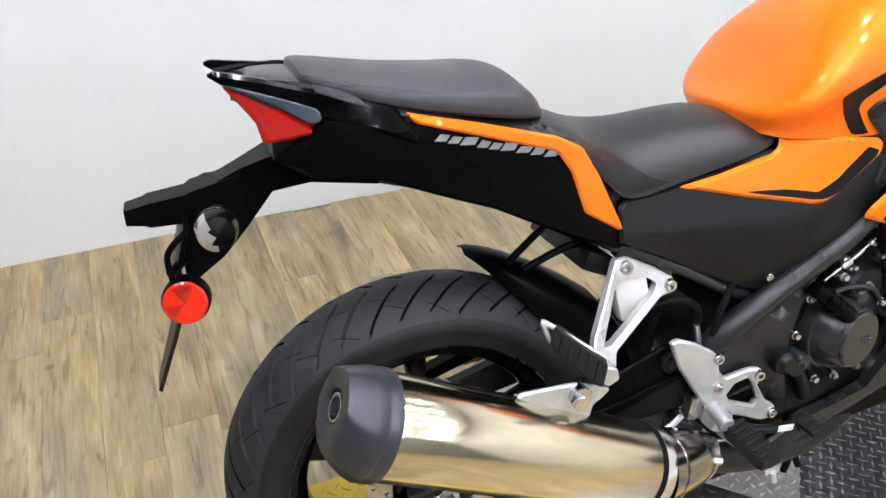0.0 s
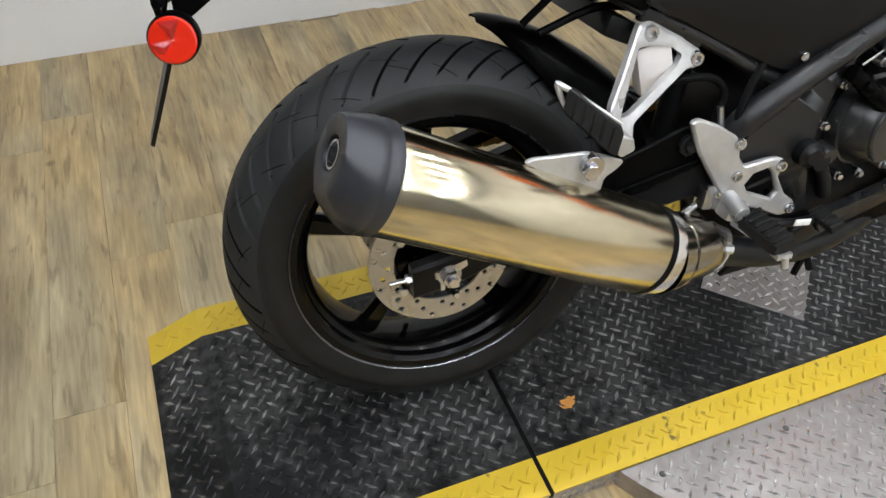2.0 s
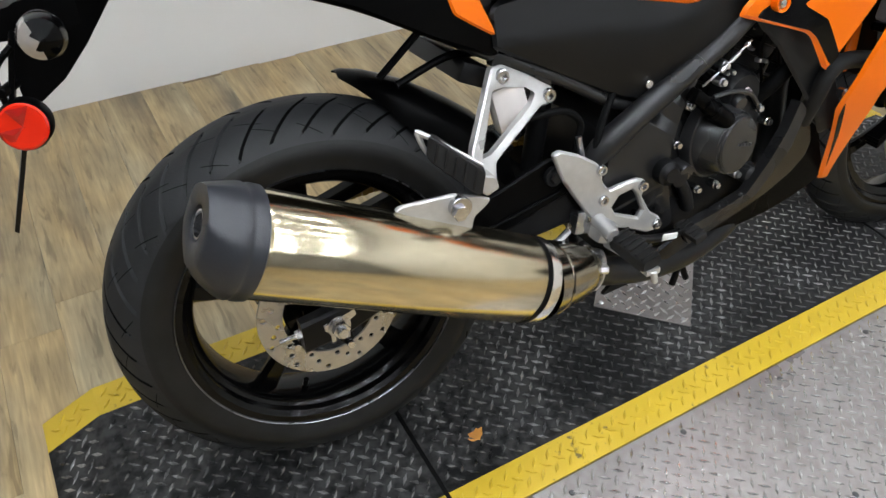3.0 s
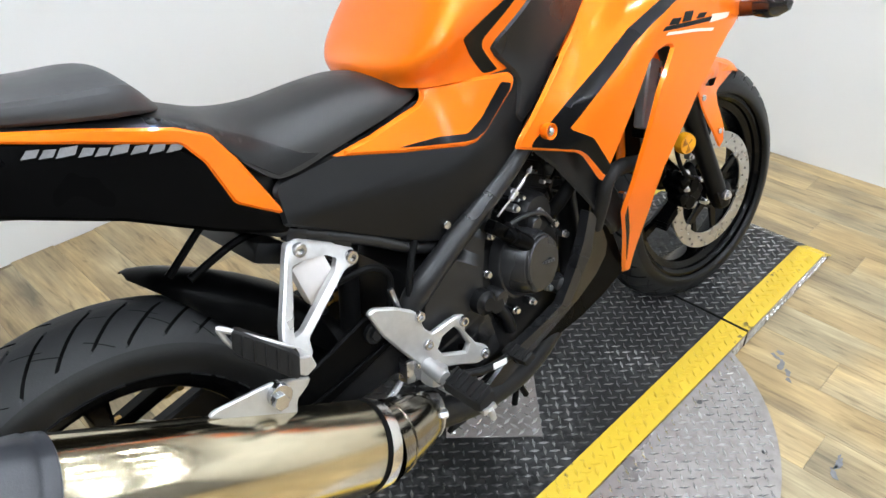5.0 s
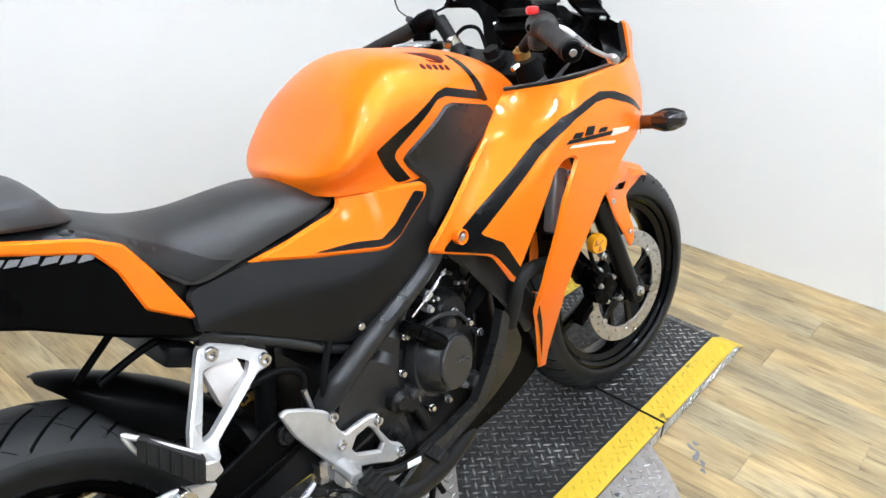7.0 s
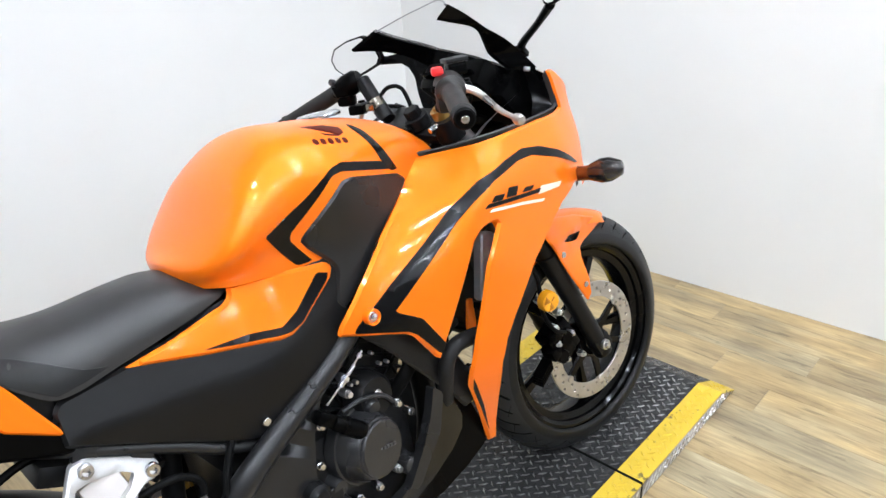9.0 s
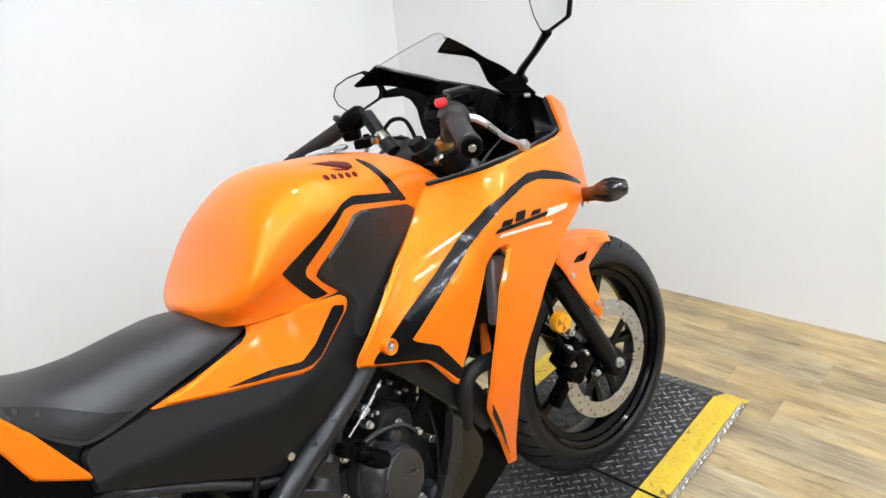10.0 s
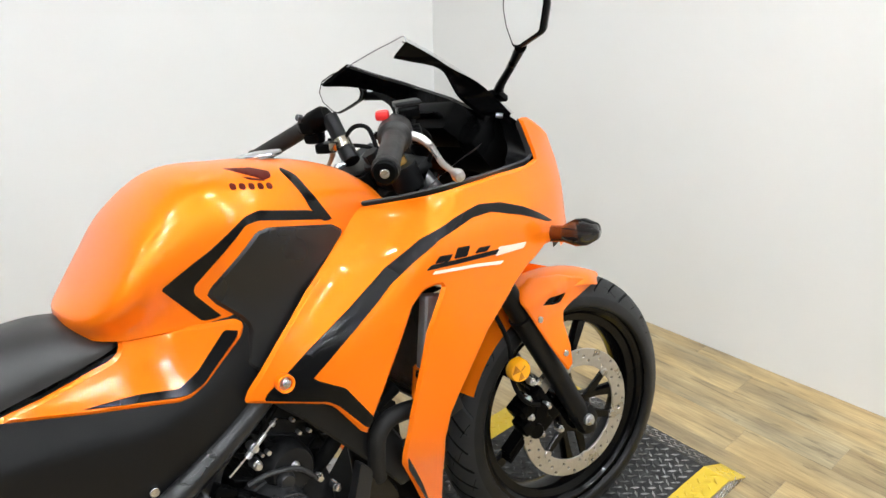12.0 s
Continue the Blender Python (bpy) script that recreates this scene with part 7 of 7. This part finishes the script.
        ball = ge + Vector((0.10, -0.012, -0.11))
        ld = (ball - piv)
        bpart("lever", join(tube([piv, piv + ld * 0.25 + Vector((0.012, 0, 0.004)), piv + ld * 0.6 + Vector((0.004, 0, 0)), ball], [0.0075, 0.0058, 0.0045, 0.0042], 12, 8, 0.7), turned([(0.0001, 0), (0.007, 0.1), (0.0092, 0.5), (0.007, 0.9), (0.0001, 1)], ball - ld.normalized() * 0.01, ball + ld.normalized() * 0.011, 16)), LEVER, bar, "dull aluminium hand lever")
    bpart("lever_bracket", join(block(tuple(piv + Vector((-0.012, s * -0.012, 0))), (0.05, 0.035, 0.02), (0, 0, s * 32), 0.006), rod(piv + Vector((0, 0, -0.014)), piv + Vector((0, 0, 0.014)), 0.0075)), SATIN, bar)
    bpart("control_cable", tube([piv + Vector((0.0, s * -0.02, 0)), piv + Vector((0.05, s * -0.06, -0.01)), piv + Vector((0.08, s * -0.10, -0.05)), (1.10, s * 0.04, 0.84)], 0.004, 8), JOINT, bar)
pot = bpart("brake_fluid_pot", join(block((1.04, -0.155, 0.995), (0.034, 0.030, 0.022), (0, 0, -20), 0.005), rod((1.04, -0.155, 0.96), (1.04, -0.155, 0.99), 0.010)), GLOSS, None, "black brake fluid pot")
bpart("pot_lid", block((1.04, -0.155, 1.009), (0.040, 0.036, 0.008), (0, 0, -20), 0.003), COWL, pot)
bpart("steering_nut", join(hexrod((1.048, 0, 0.905), (1.040, 0, 0.921), 0.016), rod((1.056, 0, 0.885), (1.048, 0, 0.905), 0.024)), FRAME_PAINT)
part("ignition_lock", join(rod((1.025, 0.01, 0.85), (1.015, 0.01, 0.885), 0.021, 24), rod((1.015, 0.01, 0.885), (1.014, 0.01, 0.889), 0.012)), SATIN, moto)
part("clamp_tie", tube([(1.050, 0.056, 0.858), (1.048, 0.042, 0.868), (1.048, 0.026, 0.872)], 0.005, 10), STEEL, moto, "small bright metal tie")
part("instrument_panel", join(block((1.185, 0.0, 0.940), (0.06, 0.17, 0.075), (0, -48, 0), 0.014), block((1.165, 0.0, 0.950), (0.006, 0.14, 0.06), (0, -48, 0), 0.004)), SATIN, moto, "black instrument panel")
part("instrument_glass", block((1.158, 0.0, 0.953), (0.004, 0.13, 0.055), (0, -48, 0), 0.002), GLOSS, moto)
DASH = [(0.262, 1.008), (0.228, 0.994), (0.194, 0.977), (0.181, 0.955), (0.181, 0.92), (0.165, 0.84), (-0.06, 0.84), (-0.10, 0.88), (-0.09, 0.955), (-0.034, 0.972), (0.0, 0.984), (0.09, 1.006), (0.18, 1.012)]
part("dash_panel", moved(plate(DASH, -0.006, 0.006, 0.002), pose(1.226, 0, 0) @ pose(0, 0, 0, 0, 0, 90)), SATIN, moto, "black dash panel under the screen")
part("dash_cover", block((1.24, 0, 0.90), (0.10, 0.22, 0.10), (0, -35, 0), 0.03), SATIN, moto)
part("head_tube", join(rod((1.06, 0, 0.86), (1.14, 0, 0.71), 0.034, 24), block((1.0, 0, 0.76), (0.18, 0.10, 0.10), (0, 20, 0), 0.02)), FRAME_PAINT, moto)
for k in range(5):
    part("loom_cable", tube([(0.93 + 0.02 * k, -0.10 + 0.03 * k, 0.79), (1.0, -0.09 + 0.04 * k, 0.83 + 0.006 * k), (1.08, -0.06 + 0.04 * k, 0.82), (1.15, -0.03 + 0.02 * k, 0.86)], 0.005, 8), JOINT, moto)
part("cockpit_tray", block((1.06, 0, 0.79), (0.28, 0.26, 0.03), (0, 0, 0), 0.01), SATIN, moto)
# folded ledge inside the near and far cowl; its lit tone is in the grey
for s in (-1, 1):
    rows = [[(1.02, s * 0.172, 0.862), (1.06, s * 0.175, 0.886), (1.10, s * 0.175, 0.902), (1.147, s * 0.172, 0.916)], [(1.035, s * 0.150, 0.862), (1.075, s * 0.150, 0.880), (1.115, s * 0.150, 0.894), (1.155, s * 0.150, 0.906)]]
    ledge = loft(rows, False, False)
    bmesh.ops.solidify(ledge, geom=ledge.faces[:], thickness=0.003)
    part("cowl_ledge", ledge, COWL_LIP, moto, "ledge inside the cowl, greyed as if lit from above")

# mirrors
for s in (-1, 1):
    if s < 0:
        base, foot = Vector((1.262, -0.094, 0.982)), Vector((1.202, -0.232, 1.056))
        M = pose(1.194, -0.255, 1.104) @ pose(0, 0, 0, 0, 5, 5)
        out = [(-0.049, 0.012), (-0.044, 0.040), (-0.025, 0.052), (0.022, 0.050), (0.036, 0.040), (0.040, 0.012), (0.036, -0.016), (0.024, -0.047), (0.012, -0.050), (-0.036, -0.032)]
    else:
        base, foot = Vector((1.262, 0.094, 0.982)), Vector((1.224, 0.286, 1.000))
        M = pose(1.208, 0.372, 1.012)
        out = [(0.088, 0.006), (0.078, -0.018), (0.034, -0.042), (0.012, -0.045), (-0.03, -0.036), (-0.098, -0.018), (-0.112, -0.002), (-0.092, 0.032), (-0.055, 0.050), (0.010, 0.044), (0.066, 0.030)]
    mir = part("mirror_stem", join(tube([base, base.lerp(foot, 0.15) + Vector((0, 0, 0.004)), base.lerp(foot, 0.6), foot], [0.012, 0.0095, 0.0085, 0.011], 12, 6, 0.8), block(tuple(base + Vector((0.0, 0, -0.004))), (0.034, 0.024, 0.012), (0, 30, s * -20), 0.004)), SATIN, moto, "black mirror stem")
    poly = thin(soften(dense(out, 0.012), 1), 0.004)
    n = len(poly)
    shell = []
    for d, k in ((-0.002, 0.985), (0.0, 1.0), (0.006, 0.99), (0.016, 0.86), (0.024, 0.6), (0.028, 0.2)):
        shell.append([(d, p.x * k, p.y * k) for p in poly])
    part("mirror_housing", moved(loft(shell, True, True), M), GLOSS, mir, "gloss black mirror housing", sharp=50)
    part("mirror_glass", moved(raw([(-0.004, p.x * 0.89, p.y * 0.90) for p in poly] + [(-0.002, p.x * 0.89, p.y * 0.90) for p in poly], [tuple(range(n)), tuple(range(n, 2 * n))] + [(i, (i + 1) % n, n + (i + 1) % n, n + i) for i in range(n)]), M), MIRROR, mir, "silvered mirror glass", smooth=False)

# front turn signals
for s in (-1, 1):
    st = part("front_signal_stalk", tube([(1.250, s * 0.165, 0.738), (1.258, s * 0.205, 0.738), (1.263, s * 0.230, 0.740)], [0.016, 0.0145, 0.0155], 14), ORANGE_LENS, moto, "dark amber signal stalk")
    part("signal_lens", turned([(0.0001, 0.0), (0.016, 0.0), (0.0225, 0.33), (0.0215, 0.6), (0.013, 0.9), (0.0001, 1.0)], (1.262, s * 0.224, 0.739), (1.270, s * 0.292, 0.747), 28), SMOKE, st, "smoked turn signal lens")
    part("signal_body", turned([(0.0001, 0.0), (0.0165, 0.0), (0.0230, 0.33), (0.0220, 0.6), (0.0135, 0.9), (0.0001, 1.0)], (1.2645, s * 0.224, 0.7395), (1.2745, s * 0.289, 0.7485), 28), GLOSS, st)

# tank badge, drawn as plain shapes, and the cap
def on_tank(outline, name, material, s):
    part(name, sheet(outline, w_tank, s, 0.0012, 0.006, 0.0003, 0.0012, 1), material, tank)
for s in (-1, 1):
    on_tank([(0.752, 0.957), (0.793, 0.950), (0.813, 0.941), (0.806, 0.934), (0.792, 0.933), (0.784, 0.939)], "badge_wing", DECAL_RED, s)
    on_tank([(0.766, 0.944), (0.788, 0.936), (0.796, 0.931), (0.772, 0.938)], "badge_wing", DECAL_RED, s)
    for k in range(5):
        x = 0.737 + 0.0128 * k
        z = 0.9325 - 0.0026 * k
        on_tank([(x, z), (x + 0.004, z + 0.008), (x + 0.0125, z + 0.006), (x + 0.0085, z - 0.002)], "badge_bar", DECAL_RED, s)
part("tank_cap", join(lathe([(0.0001, 0.003), (0.026, 0.003), (0.036, 0.002), (0.038, 0), (0.038, -0.004)], seg=36)), STEEL, moto, "steel fuel cap")
bpy.data.objects["tank_cap"].matrix_local = pose(0.84, 0, 0.9575, 90, 0, 0) @ pose(0, 0, 0, 0, 0, 0)
FSTR = [(0.836, 0.942), (0.846, 0.931), (0.851, 0.908), (0.864, 0.880), (0.879, 0.855), (0.862, 0.857), (0.843, 0.880), (0.839, 0.895), (0.832, 0.920), (0.829, 0.937)]
for s in (-1, 1):
    part("front_tank_stripe", sheet(FSTR, w_tank, s, 0.0012, 0.008, 0.0004, 0.0014), DECAL_BLK, tank)

# ---- floor planks ----
PW_, PL_ = 0.122, 0.92
plank_mesh = {}


def plank_data(w, ln):
    key = (round(w, 3), round(ln, 3))
    if key not in plank_mesh:
        e = 0.0003
        v = [(-w / 2, -ln / 2, -0.004), (w / 2, -ln / 2, -0.004), (w / 2, ln / 2, -0.004), (-w / 2, ln / 2, -0.004)]
        v += [(x - math.copysign(e, x) * 0.3, y - math.copysign(e, y) * 0.3, -e) for x, y, _ in v] + [(x - math.copysign(e, x) * 1.3, y - math.copysign(e, y) * 1.3, 0) for x, y, _ in v[:4]]
        f = [(8, 9, 10, 11)] + [(4 * r + i, 4 * r + (i + 1) % 4, 4 * r + 4 + (i + 1) % 4, 4 * r + 4 + i) for r in range(2) for i in range(4)]
        me = bpy.data.meshes.new("plank")
        me.from_pydata(v, [], f)
        me.materials.append(WOOD)
        plank_mesh[key] = me
    return plank_mesh[key]


rnd = random.Random(11)
x = LEFT_X + 0.07
while x < WALL_X + 0.2:
    y = BACK_Y - rnd.uniform(0, PL_)
    while y < WALL_Y:
        y0, y1 = max(y, BACK_Y), min(y + PL_, WALL_Y)
        if y1 - y0 > 0.05:
            ob = new("plank", plank_data(PW_ - 0.0004, y1 - y0 - 0.0004))
            ob.parent = floor_ob
            ob.location = (x - 0.0, (y0 + y1) / 2, FLOOR)
        y += PL_
    x += PW_
